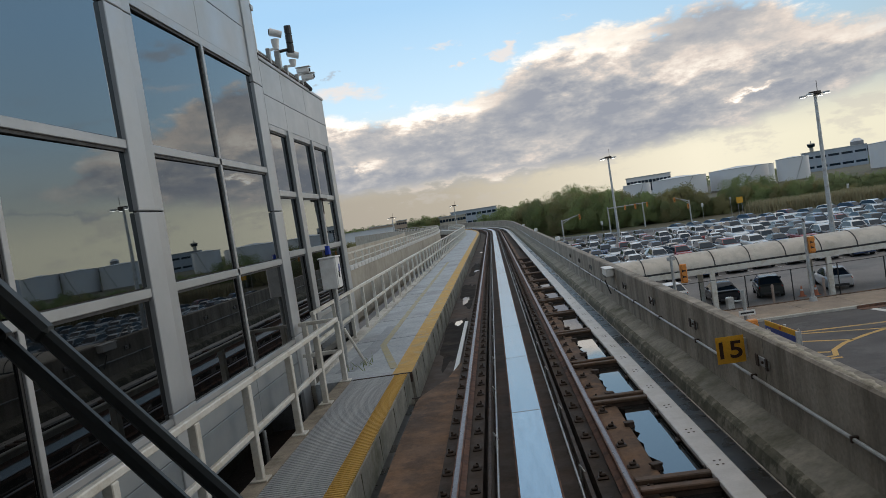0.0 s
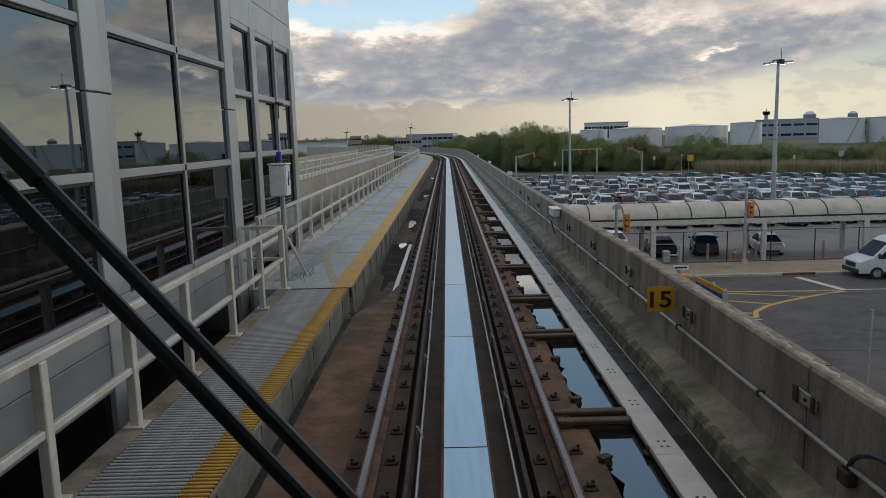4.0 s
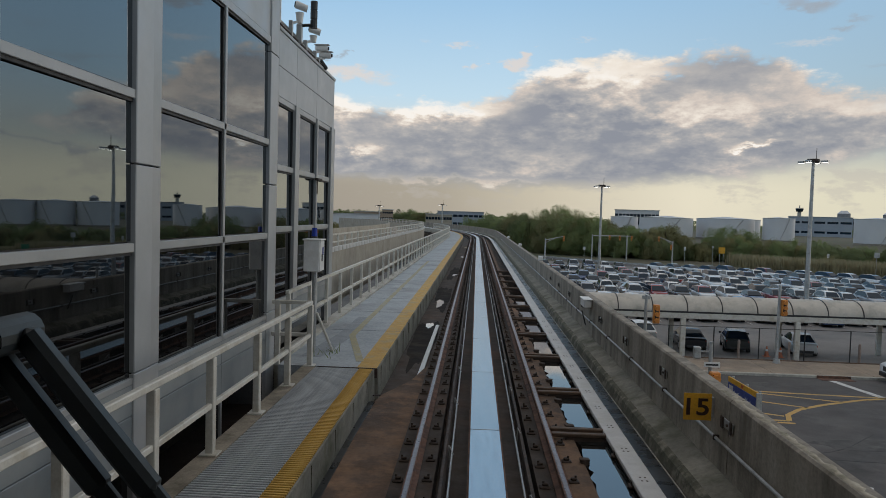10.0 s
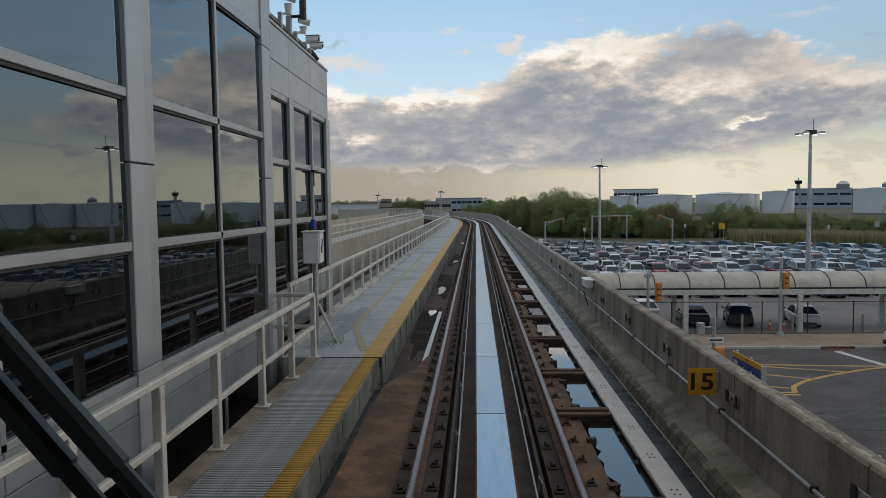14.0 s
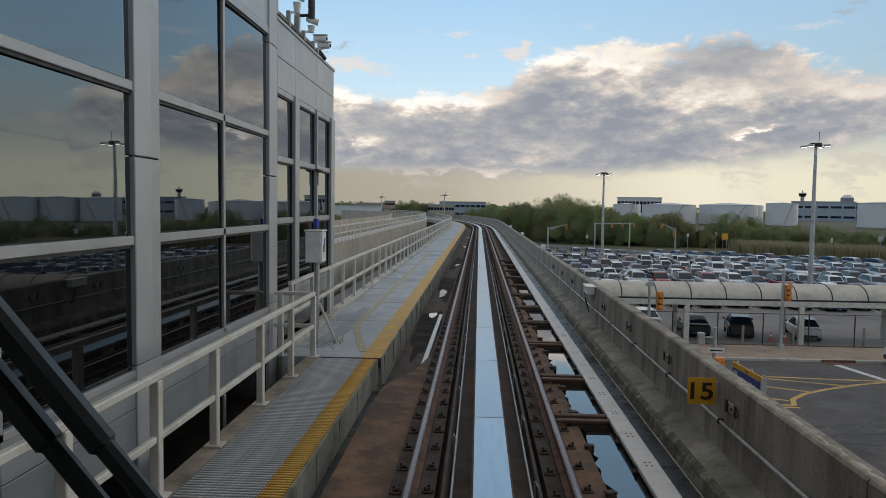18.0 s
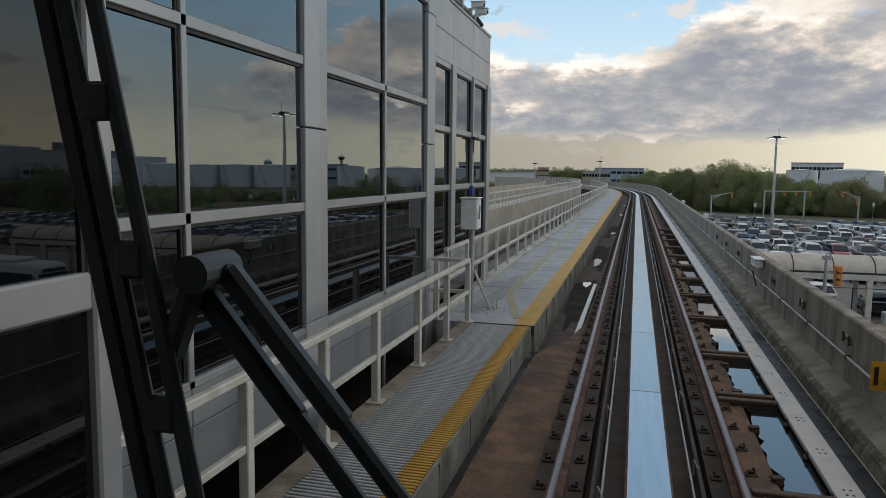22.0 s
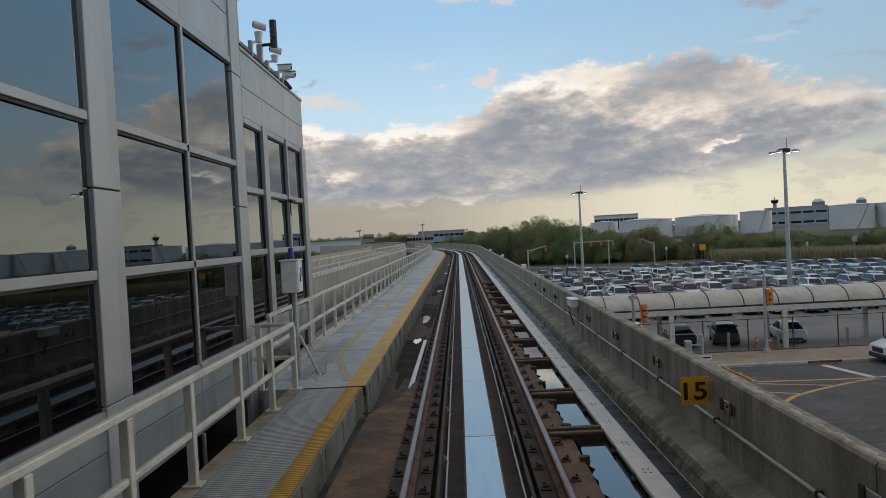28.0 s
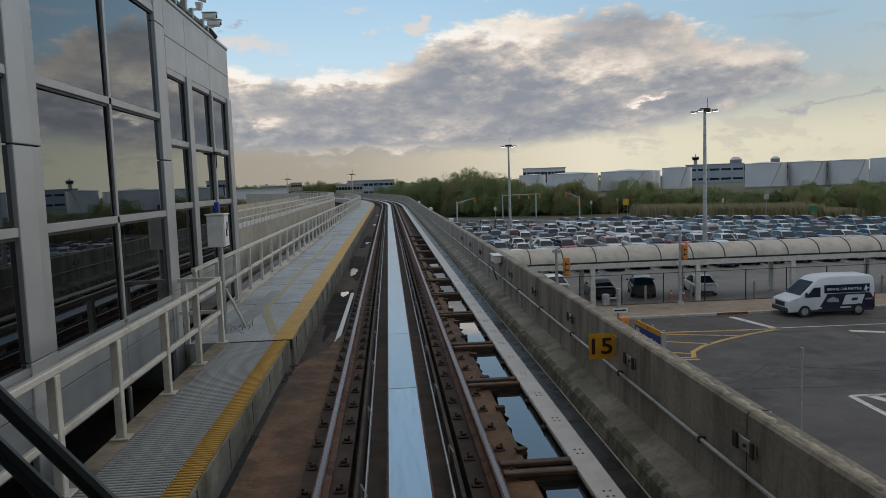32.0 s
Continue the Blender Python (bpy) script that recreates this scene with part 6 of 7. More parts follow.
# blue and yellow direction sign below the parapet
bs = thing("direction_sign", "blue direction sign with a yellow top and white letters", "sign", Matrix.Translation((6.43, 19.6, -2.02)) @ Matrix.Rotation(radians(-88), 4, "Z"))
for px in (0.12, 1.0, 1.72):
    part("post", one_tube((px, 0.05, G + 2.02), (px, 0.05, 0.68), 0.035, seg=8), GALV, bs)
part("blue_face", one_box(0, 1.82, -0.03, 0.0, 0.0, 0.515, 0.008), SIGNBLUE, bs)
part("yellow_band", one_box(0, 1.82, -0.032, 0.002, 0.52, 0.66, 0.008), SIGNYELLOW, bs)
part("edge_frame", one_box(1.825, 1.87, -0.08, 0.05, -0.02, 0.66, 0.008), GALV, bs)
part("pictogram", one_box(0.10, 0.34, -0.036, -0.031, 0.22, 0.46), WHITELINE, bs)
part("pictogram", one_box(0.85, 0.98, -0.038, -0.033, 0.555, 0.625), LETTERRED, bs)


def lettering(text, size, mat, parent, m, depth=0.002, bold=0.0):
    cu = bpy.data.curves.new("lettering", "FONT")
    cu.body, cu.size, cu.extrude, cu.offset = text, size, depth, bold
    tmp = bpy.data.objects.new("tmp", cu)
    scene.collection.objects.link(tmp)
    me = bpy.data.meshes.new_from_object(tmp.evaluated_get(bpy.context.evaluated_depsgraph_get()))
    bpy.data.objects.remove(tmp)
    bpy.data.curves.remove(cu)
    me.materials.clear()
    me.materials.append(mat)
    ob = part("lettering", me, None, parent)
    ob.matrix_basis = m
    return ob


LETTERWHITE = plain("white_letter_vinyl", (0.74, 0.75, 0.76), 0.5)
LETTERBLACK = plain("black_letter_vinyl", (0.035, 0.013, 0.008), 0.5)
lettering("Lefferts Blvd", 0.20, LETTERWHITE, bs, Matrix.Translation((0.42, -0.036, 0.24)) @ Matrix.Rotation(radians(90), 4, "X"))
for a, b in ((0.42, 0.98), (1.04, 1.50)):
    part("lettering_bar", one_box(a, b, -0.037, -0.031, 0.07, 0.17), LETTERWHITE, bs)

# far traffic signals on mast arms, small signs, guard rail
for x, y, arm, tall, rise in ((14.3, 154.3, 3.8, 4.9, 0.6), (43.3, 164.4, -3.1, 4.9, 0.9)):
    t = thing("signal_mast", "steel mast arm with a hanging amber signal", "traffic signal", Matrix.Translation((x, y, G)))
    part("pole", one_tube((0, 0, 0), (0, 0, tall), 0.17, 0.13, 10), GALV, t)
    part("arm", one_tube((0, 0, tall - 0.3), (arm, 0, tall + rise), 0.11, 0.07, 8), GALV, t)
    part("brace", one_tube((0, 0, tall - 0.9), (arm * 0.6, 0, tall + rise * 0.5), 0.06, 0.05, 8), GALV, t)
    signal_head(t, arm, -0.1, tall + rise - 0.5)
    if arm < 0:
        signal_head(t, -0.35, -0.1, 3.5)
t = thing("signal_gantry", "steel beam on two poles with amber signals", "traffic signal", Matrix.Translation((26.5, 170.0, G)))
for px in (0.0, 7.9):
    part("pole", one_tube((px, 0, 0), (px, 0, 5.8), 0.17, 0.14, 10), GALV, t)
part("beam", one_tube((0, 0, 5.5), (9.0, 0, 5.6), 0.12, 0.09, 8), GALV, t)
for px in (3.9, 6.2, 8.9):
    signal_head(t, px, -0.15, 5.1)
t = thing("road_sign", "square amber road sign on two posts far off", "sign", Matrix.Translation((53.7, 163.4, G)))
part("plate", one_box(-0.68, 0.68, -0.07, -0.04, 2.55, 3.9, 0.02), SIGNYELLOW, t)
for px in (-0.4, 0.4):
    part("post", one_tube((px, 0, 0), (px, 0, 3.6), 0.05, seg=8), GALV, t)
GREENSIGN = plain("green_sign_face", (0.02, 0.16, 0.08), 0.5)
for x, y, h, w, hh, m in ((77.5, 129.1, 2.5, 1.5, 1.1, GREENSIGN), (98.0, 120.4, 4.2, 1.5, 1.2, GREENSIGN), (112.0, 119.8, 1.9, 2.1, 1.3, GREENSIGN), (125.2, 111.5, 4.4, 2.6, 1.1, GREENSIGN), (68.7, 129.4, 4.9, 0.9, 0.9, GALV), (47.0, 168.0, 3.6, 0.5, 0.8, WHITELINE), (24.3, 167.0, 3.0, 0.5, 0.8, WHITELINE), (51.0, 161.0, 4.2, 0.4, 0.5, GALV), (74.0, 158.0, 3.4, 0.5, 0.9, WHITELINE)):
    pole_sign(x, y, h, w, hh, m, "small sign on a slim pole at the car park's edge")
gr = thing("guard_rail", "low steel guard rail along the far edge of the car park", "guard rail")
gp = [(14, 166), (34, 144), (58, 131), (84, 113), (112, 93), (135, 82)]
for (xa, ya), (xb, yb) in zip(gp, gp[1:]):
    part("beam", one_bar((xa, ya, G + 0.62), (xb, yb, G + 0.62), 0.08, 0.32), GALV, gr)
    n = int(math.hypot(xb - xa, yb - ya) / 4)
    for i in range(n):
        f = i / n
        part("post", one_box(-0.07, 0.07, -0.07, 0.07, 0, 0.75, 0, Matrix.Translation((xa + (xb - xa) * f, ya + (yb - ya) * f + 0.12, G - 0.05))), GALV, gr)
solid("far_road", one_prism([(14, 168), (34, 146), (58, 133), (84, 115), (112, 95), (160, 75), (164, 82), (116, 103), (88, 123), (62, 141), (38, 154), (18, 178)][::-1], G - 0.3, G - 0.01), ASPHALT, "asphalt road beyond the car park", "road", kind="structure")

# slim posts near the parapet, bollards and cones by the fence
for x, y, h in ((12.75, 22.4, 3.4), (21.55, 21.5, 3.0)):
    pole_sign(x, y, h, 0.06, 0.3, GALV, "slim grey post beside the road", "post")
lp = thing("lamp_post", "short grey lamp post with a round concrete foot", "post", Matrix.Translation((29.1, 25.3, G + 0.12)))
part("foot", one_tube((0, 0, 0), (0, 0, 0.35), 0.5, 0.4, 14), TRIMBLACK, lp)
part("pole", one_tube((0, 0, 0.3), (0, 0, 4.2), 0.13, 0.12, 10), GALV, lp)
part("head_box", one_box(-0.4, 0.5, -0.2, 0.2, 4.0, 4.3, 0.03), GALV, lp)
bo = thing("bollard", "faded brownish steel bollard behind the fence", "bollard", Matrix.Translation((17.6, 50.1, LOTZ)), group="bollards behind the fence")
part("post", one_tube((0, 0, 0), (0, 0, 1.25), 0.085, 0.085, 10), BOLLARD, bo)
part("cap", one_tube((0, 0, 1.25), (0, 0, 1.31), 0.085, 0.04, 10), BOLLARD, bo)
for x in (20.9, 25.5, 29.0, 32.6, 35.0, 40.5):
    copy_thing(bo, Matrix.Translation((x, 50.1, LOTZ)))
co = thing("traffic_cone", "orange traffic cone beside the canopy posts", "traffic cone", Matrix.Translation((20.0, 51.5, LOTZ)), group="cones by the canopy")
part("cone", one_tube((0, 0, 0.03), (0, 0, 0.72), 0.17, 0.03, 12), ORANGE, co)
part("foot", one_box(-0.22, 0.22, -0.22, 0.22, 0, 0.04, 0.01), ORANGE, co)
part("collar", one_tube((0, 0, 0.36), (0, 0, 0.52), 0.102, 0.078, 12), WHITELINE, co)
copy_thing(co, Matrix.Translation((20.85, 51.3, LOTZ)))
# parking bay lines
rows = [(67.7, 72.9), (73.0, 78.2), (84.4, 89.6), (89.7, 94.9)]
verts, faces = [], []
for y0, y1 in rows:
    x = 6.0
    while x < 108:
        k = len(verts)
        verts += [(x, y0, LOTZ + 0.006), (x + 0.1, y0, LOTZ + 0.006), (x + 0.1, y1, LOTZ + 0.006), (x, y1, LOTZ + 0.006)]
        faces.append((k, k + 1, k + 2, k + 3))
        x += 2.72
me = bpy.data.meshes.new("bay_lines")
me.from_pydata(verts, [], faces)
me.materials.append(WHITELINE)
tagged(new("bay_lines", me), "white parking bay lines on the asphalt", "road marking", kind="stuff")

lettering("RENTAL CAR SHUTTLE", 0.215, WHITELINE, van, Matrix.Translation((1.003, -0.30, 1.60)) @ Matrix(((0, 0, 1, 0), (1, 0, 0, 0), (0, 1, 0, 0), (0, 0, 0, 1))), bold=0.004)

# ---- fittings of the track ----
# aluminium reaction plates between the rails
plate = mesh_of(one_box(-0.172, 0.174, 0.012, 3.228, -0.022, 0.0, 0.003), "plate", ALUMINIUM)
iron = mesh_of(one_box(-0.19, 0.192, 0.0, 3.24, -0.06, -0.023, 0.003), "back_iron", RUST)
lug = mesh_of(one_box(-0.03, 0.03, -0.05, 0.05, -0.07, 0.004, 0.004), "lug", DARKSTEEL)
chair = mesh_of(one_box(-0.15, 0.15, -0.1, 0.1, -0.27, -0.06, 0.01), "chair", DARKSTEEL)
s = -3.66 - 3.24
i = 0
while s < 170:
    x, y, a = line_at(s)
    m = Matrix.Translation((x, y, 0)) @ Matrix.Rotation(a, 4, "Z")
    p = part("reaction_plate", plate, None, track)
    p.matrix_basis = m
    q = part("back_iron", iron, None, p)
    if s < 30:
        for k in (0.5, 1.6, 2.7):
            c = part("plate_chair", chair, None, p)
            c.location = (0, k, 0)
    s += 3.24
# rail clips and pads, the near ones each for itself
clip_bm = bmesh.new()
box(clip_bm, -0.06, 0.05, -0.045, 0.045, -0.215, -0.185, 0.012)
box(clip_bm, -0.04, 0.025, -0.024, 0.024, -0.185, -0.155, 0.01)
tube(clip_bm, (0.01, 0, -0.175), (0.01, 0, -0.135), 0.013, 0.013, 6)
clip = mesh_of(clip_bm, "rail_clip", DARKSTEEL)
far_clips, far_faces = [], []
cv = [(-0.075, -0.07, -0.21), (0.075, -0.07, -0.21), (0.075, 0.07, -0.21), (-0.075, 0.07, -0.21), (-0.03, -0.04, -0.11), (0.03, -0.04, -0.11), (0.03, 0.04, -0.11), (-0.03, 0.04, -0.11)]
cf = [(4, 5, 6, 7), (0, 1, 5, 4), (1, 2, 6, 5), (2, 3, 7, 6), (3, 0, 4, 7)]
for off in (-0.7525, 0.7525):
    for side in (-0.155, 0.155):
        s = 3.1 + (0.05 if side > 0 else 0.0)
        while s < 110:
            if s < 36:
                c = part("rail_clip", clip, None, track)
                c.matrix_basis = Matrix.Translation((off + side, s, 0.05 if off > 0 and side > 0 else 0)) @ Matrix.Rotation(0 if side > 0 else math.pi, 4, "Z")
            else:
                o = on_line(s, off + side, 0)
                k = len(far_clips)
                far_clips += [(o.x + a, o.y + b, c) for a, b, c in cv]
                far_faces += [tuple(k + v for v in f) for f in cf]
            s += 0.62
me = bpy.data.meshes.new("far_clips")
me.from_pydata(far_clips, [], far_faces)
me.materials.append(DARKSTEEL)
tagged(part("far_clips", me, None, track), kind="stuff")
# signal cable pipes on little stands beside the guard strips
for off in (-0.37, 0.37):
    part("cable_pipe", one_sweep([(off + 0.012 * math.cos(k), -0.13 + 0.012 * math.sin(k)) for k in (0, 1.05, 2.1, 3.14, 4.19, 5.24)], S0, 120), GALV, track, "thin cable pipe")
stand = bmesh.new()
tube(stand, (0, 0, -0.27), (0, 0, -0.02), 0.010, 0.010, 6)
tube(stand, (0, 0, -0.02), (0.05, -0.06, -0.10), 0.007, 0.007, 6)
stand = mesh_of(stand, "cable_stand", GALV)
for off, s0 in ((-0.40, 4.4), (0.40, 5.2)):
    s = s0
    while s < 34:
        p = part("cable_stand", stand, None, track)
        p.location = (off, s, 0)
        s += 2.15
# rust-stained mortar bed beside the walkway, ending in a rounded tongue
solid("mortar_bed", one_prism([(-1.61, -6), (-0.98, -6), (-0.98, 14.2), (-1.06, 13.85), (-1.19, 12.95), (-1.40, 12.3), (-1.55, 11.9), (-1.60, 11.5), (-1.62, 9.6)], -0.46, -0.27), RUSTY, "rust-brown mortar bed beside the rail", "track bed", kind="structure")
part("mortar_bed_slope", one_sweep([(-0.985, -0.46), (-0.985, -0.275), (-0.975, -0.275), (-0.90, -0.40), (-0.90, -0.46)], S0, 13.4), RUSTY, track)
# dark fill strip, added so that the gap beside the beam reads black
part("gully", one_sweep(rect(-1.725, -1.605, -0.46, -0.315), S0, 11.6), WET, track, "black strip filling the gully between the beam and the bed")
# puddles on the bed
def puddle(pts, z, name="puddle"):
    solid(name, one_prism(pts, z - 0.02, z), WATER, "shallow puddle of rain water on the track bed", "puddle", kind="structure")
rng = random.Random(8)
def blob(cx, cy, rx, ry, n=36):
    ph = [rng.uniform(0, 6.28) for _ in range(3)]
    pts = []
    for i in range(n):
        a = 2 * math.pi * i / n
        f = 0.72 + 0.16 * math.sin(2 * a + ph[0]) + 0.12 * math.sin(3 * a + ph[1]) + 0.09 * math.sin(7 * a + ph[2])
        pts.append((cx + rx * f * math.cos(a), cy + ry * f * math.sin(a)))
    return pts
for cx, cy, rx, ry in ((-1.36, 20.3, 0.12, 0.75), (-1.34, 25.4, 0.2, 1.2), (-1.2, 37.5, 0.16, 0.8), (-1.15, 54.0, 0.16, 1.2), (-1.1, 70.0, 0.16, 1.2)):
    puddle(blob(cx, cy, rx, ry), -0.444)
for cx, cy, rx, ry in ((-1.36, 18.0, 0.33, 5.0), (-1.30, 27.5, 0.36, 5.5), (-1.26, 39.0, 0.34, 6.0)):
    solid("damp_stain", one_prism(blob(cx, cy, rx, ry), -0.46, -0.4475), DAMP, "dark damp stain on the bed of the channel", "damp stain", kind="structure")
# the sky's reflection in the channel water, painted as a white strip
solid("channel_cover", one_box(-1.185, -1.095, 13.75, 20.3, -0.45, -0.42, 0.004), SKYSTRIP, "narrow white strip painted as sky reflected in the drainage channel", "channel", kind="structure")
cw = bmesh.new()
for a, b in (((-1.67, 11.7, -0.25), (-1.45, 12.5, -0.42)), ((-1.45, 12.5, -0.42), (-1.20, 13.3, -0.43)), ((-1.20, 13.3, -0.43), (-0.95, 13.6, -0.30))):
    tube(cw, a, b, 0.012, seg=6)
solid("loose_cable", cw, DARKSTEEL, "thin black cable lying over the track bed", "cable")
# long pools between the right-hand rail and the cover board, split by cross beams
BEAMS = [4.22, 6.88, 9.69, 11.84, 14.64, 17.26, 19.79, 22.52, 25.14, 27.97, 30.8, 33.5, 36.35]
for i, (a, b) in enumerate(zip(BEAMS, BEAMS[1:])):
    if i > 7:
        continue
    n = 14
    edge = []
    for k in range(n + 1):
        yy = a + 0.17 + (b - a - 0.34) * k / n
        edge.append((1.085 + 0.05 * rng.random() + (0.04 if k % 5 == 3 else 0) + 0.012 * max(0, i - 4), yy))
    solid("pool", one_prism([(1.66, a + 0.10), (1.66, b - 0.10)] + edge[::-1], -0.44, -0.165), WATER, "pool of rain water between the track beams", "puddle", kind="structure")
for s in BEAMS:
    b = part("cross_beam", one_box(0.985, 1.66, s - 0.15, s + 0.15, -0.45, -0.125), DARKSTEEL, track)
    for dy in (-0.11, 0.11):
        part("flange", one_box(0.825, 1.66, s + dy - 0.045, s + dy + 0.045, -0.123, -0.075, 0.01), BEAMBROWN, b, "brown beam flange")
part("sludge_strip", one_sweep([(0.822, -0.455), (0.822, -0.168), (0.86, -0.156), (1.085, -0.150), (1.105, -0.17), (1.11, -0.455)], S0, 200), RUSTY, track)
lump = bmesh.new()
tube(lump, (0, 0, -0.13), (0, 0, -0.08), 0.06, 0.045, 7)
box(lump, -0.06, 0.05, -0.04, 0.04, -0.095, -0.07, 0.006)
lump = mesh_of(lump, "bracket_foot", DARKSTEEL)
for i in range(20):
    p = part("bracket_foot", lump, None, track)
    p.matrix_basis = Matrix.Translation((1.10, 4.75 + 1.32 * i, -0.03)) @ Matrix.Rotation(rng.uniform(-0.6, 0.6), 4, "Z")
# conductor rail under a pale cover board, on brackets
cond = thing("conductor_rail", "conductor rail under a long pale cover board", "conductor rail", kind="structure")
s = -6.0
while s < 190:
    n = 6.0 if s < BEND - 6 else 5.0
    part("cover_board", one_sweep([(1.475, -0.115), (1.475, -0.077), (1.485, -0.070), (1.695, -0.070), (1.705, -0.077), (1.705, -0.115)], s, s + n - 0.006), COVER, cond)
    s += n
part("power_rail", one_sweep(rect(1.55, 1.62, -0.20, -0.118), S0, 190), DARKSTEEL, cond, "dark steel power rail")
part("skirt", one_sweep(rect(1.485, 1.499, -0.15, -0.116), S0, 190), DARKSTEEL, cond, "dark insulating skirt under the board")
br = mesh_of(one_box(1.63, 1.68, -0.05, 0.05, -0.30, -0.116, 0.01), "bracket", DARKSTEEL)
tab_bm = one_box(1.440, 1.484, -0.05, 0.05, -0.16, -0.13, 0.008)
box(tab_bm, 1.460, 1.473, -0.03, 0.03, -0.13, -0.09)
tab = mesh_of(tab_bm, "clamp", DARKSTEEL)
bolt = mesh_of(one_tube((0, 0, -0.0705), (0, 0, -0.0665), 0.013, 0.012, 6), "bolt", DARKSTEEL)
for s in BEAMS:
    p = part("bracket", br, None, cond)
    p.location = (0, s, 0)
s = 3.4
while s < 60:
    p = part("clamp", tab, None, cond)
    p.location = (0, s, 0)
    if s < 20:
        for dx, dy in ((1.565, -0.05), (1.615, -0.05), (1.565, 0.05), (1.615, 0.05)):
            b = part("bolt", bolt, None, p)
            b.location = (dx, dy, 0)
    s += 0.93 if s < 30 else 1.5

# ---- ribbed walkway plates ----
rib = one_box(-2.688, -1.982, -0.0145, 0.0145, -0.03, 0.05, 0.005)
box(rib, -1.980, -1.762, -0.0145, 0.0145, 0.0, 0.052, 0.005, 1)
rib = mesh_of(rib, "rib", [GRATE, YELLOW])
for i in range(170):
    part("rib", rib, None, walkway).location.y = 12.18 - 0.057 * i
part("joint_strip", one_box(-2.66, -1.69, 12.225, 12.255, -0.1, 0.056), DARKSTEEL, walkway)
for pts in ([(-2.62, 15.3), (-2.66, 22.0), (-2.72, 40.0)], [(-2.05, 12.75), (-2.62, 15.3)]):
    stripe("deck_marking", pts, 0.13, FADED_YELLOW, "faded yellow line on the walkway", "marking", z=0.056)
stripe("deck_marking", [(-2.95, 13.0), (-2.75, 15.5), (-2.75, 18.0)], 0.35, two_tone("scuffed_deck", (0.22, 0.24, 0.255), (0.27, 0.29, 0.305), 4.0, 0.75), "darker scuffed patch on the walkway", "marking", z=0.0535)
for s in (16.0, 19.0, 22.0, 25.0, 28.0, 31.0, 34.0, 37.0, 40.0):
    part("deck_joint", one_box(-3.29, -1.72, s - 0.006, s + 0.006, 0.0, 0.0555), SILL, walkway)

# ---- parapet fittings ----
cond2 = thing("conduit", "grey steel conduit clipped along the parapet", "conduit")
cz = lambda s: 0.405 + 0.004 * clamp01((s - 6) / 6)
pts = [2 + 2.0 * i for i in range(40)]
for a, b in zip(pts, pts[1:]):
    part("pipe", one_tube((2.265, a, cz(a)), (2.265, b, cz(b)), 0.016, seg=8), GALV, cond2)
    part("clamp", one_box(2.242, 2.30, a - 0.014, a + 0.014, cz(a) - 0.026, cz(a) + 0.026, 0.005), DARKSTEEL, cond2)
for i in range(10):
    y = 2.95 + 2.4 * i
    t = thing("junction_plate", "small galvanised plate bolted over a parapet joint", "plate", Matrix.Translation((2.30, y, 0.60)), group="joint plates on the parapet")
    part("plate", one_box(-0.014, 0.0, -0.15, 0.13, -0.045, 0.045, 0.004), GALV, t)
    part("cleat", one_box(-0.03, -0.0145, 0.08, 0.15, -0.06, 0.06, 0.006), DARKSTEEL, t)
    part("cleat", one_box(-0.03, -0.0145, -0.15, -0.10, -0.06, 0.06, 0.006), DARKSTEEL, t)
    part("bolt", one_tube((-0.03, -0.02, 0), (-0.015, -0.02, 0), 0.014, 0.014, 6), DARKSTEEL, t)
wb = thing("wall_cabinet", "small pale cabinet on top of the parapet", "cabinet", Matrix.Translation((2.2, 16.4, 0.62)))
part("body", one_box(-0.06, 0.10, -0.30, 0.30, 0.06, 0.22, 0.015), WHITEPAINT, wb)
part("hood", one_box(-0.08, 0.12, -0.32, 0.32, 0.22, 0.24, 0.006), WHITEPAINT, wb)
part("cable", one_tube((-0.10, -0.25, 0.0), (-0.02, -0.3, -0.30), 0.014, seg=6), BLACKPAINT, wb)
for i, s in enumerate((30.0, 44.0, 60.0)):
    t = thing("track_lamp", "small pale lamp box on top of the parapet", "lamp", Matrix.Translation((2.42, s, 0.86)))
    part("body", one_box(-0.09, 0.09, -0.12, 0.12, 0.0, 0.16, 0.02), WHITEPAINT, t)
lo = thing("cable_loop", "black cable looping over the parapet face", "cable")
prev = None
bm = bmesh.new()
for i in range(13):
    a = math.pi * i / 12
    p = Vector((2.26, 4.75 - 0.55 * (1 - math.cos(a)) / 2 * 1.6, 0.34 + 0.26 * math.sin(a)))
    if prev:
        tube(bm, prev, p, 0.016, seg=6)
    prev = p
tube(bm, prev, prev + Vector((0, -1.3, -0.02)), 0.016, seg=6)
part("cable", bm, BLACKPAINT, lo)
part("clip", one_box(2.23, 2.30, 4.70, 4.82, 0.28, 0.38, 0.01), DARKSTEEL, lo)
# marker plate 15
sg = thing("marker_sign", "square amber marker plate with the number fifteen", "sign", Matrix.Translation((2.14, 8.2, 0.655)))
part("plate", one_box(-0.142, 0.142, 0.0, 0.004, -0.139, 0.139, 0.001), SIGNYELLOW, sg)
part("bracket", one_box(0.142, 0.17, 0.0, 0.05, -0.10, 0.10, 0.003), GALV, sg)
n15 = lettering("15", 0.245, LETTERBLACK, sg, Matrix(), bold=0.004)
lo, hi = [[pick(v.co[k] for v in n15.data.vertices) for k in (0, 1)] for pick in (min, max)]
n15.matrix_basis = Matrix.Translation((0, -0.003, 0)) @ Matrix.Rotation(radians(90), 4, "X") @ Matrix.Diagonal((0.226 / (hi[0] - lo[0]), 0.176 / (hi[1] - lo[1]), 1, 1)) @ Matrix.Translation((-(lo[0] + hi[0]) / 2, -(lo[1] + hi[1]) / 2, 0))

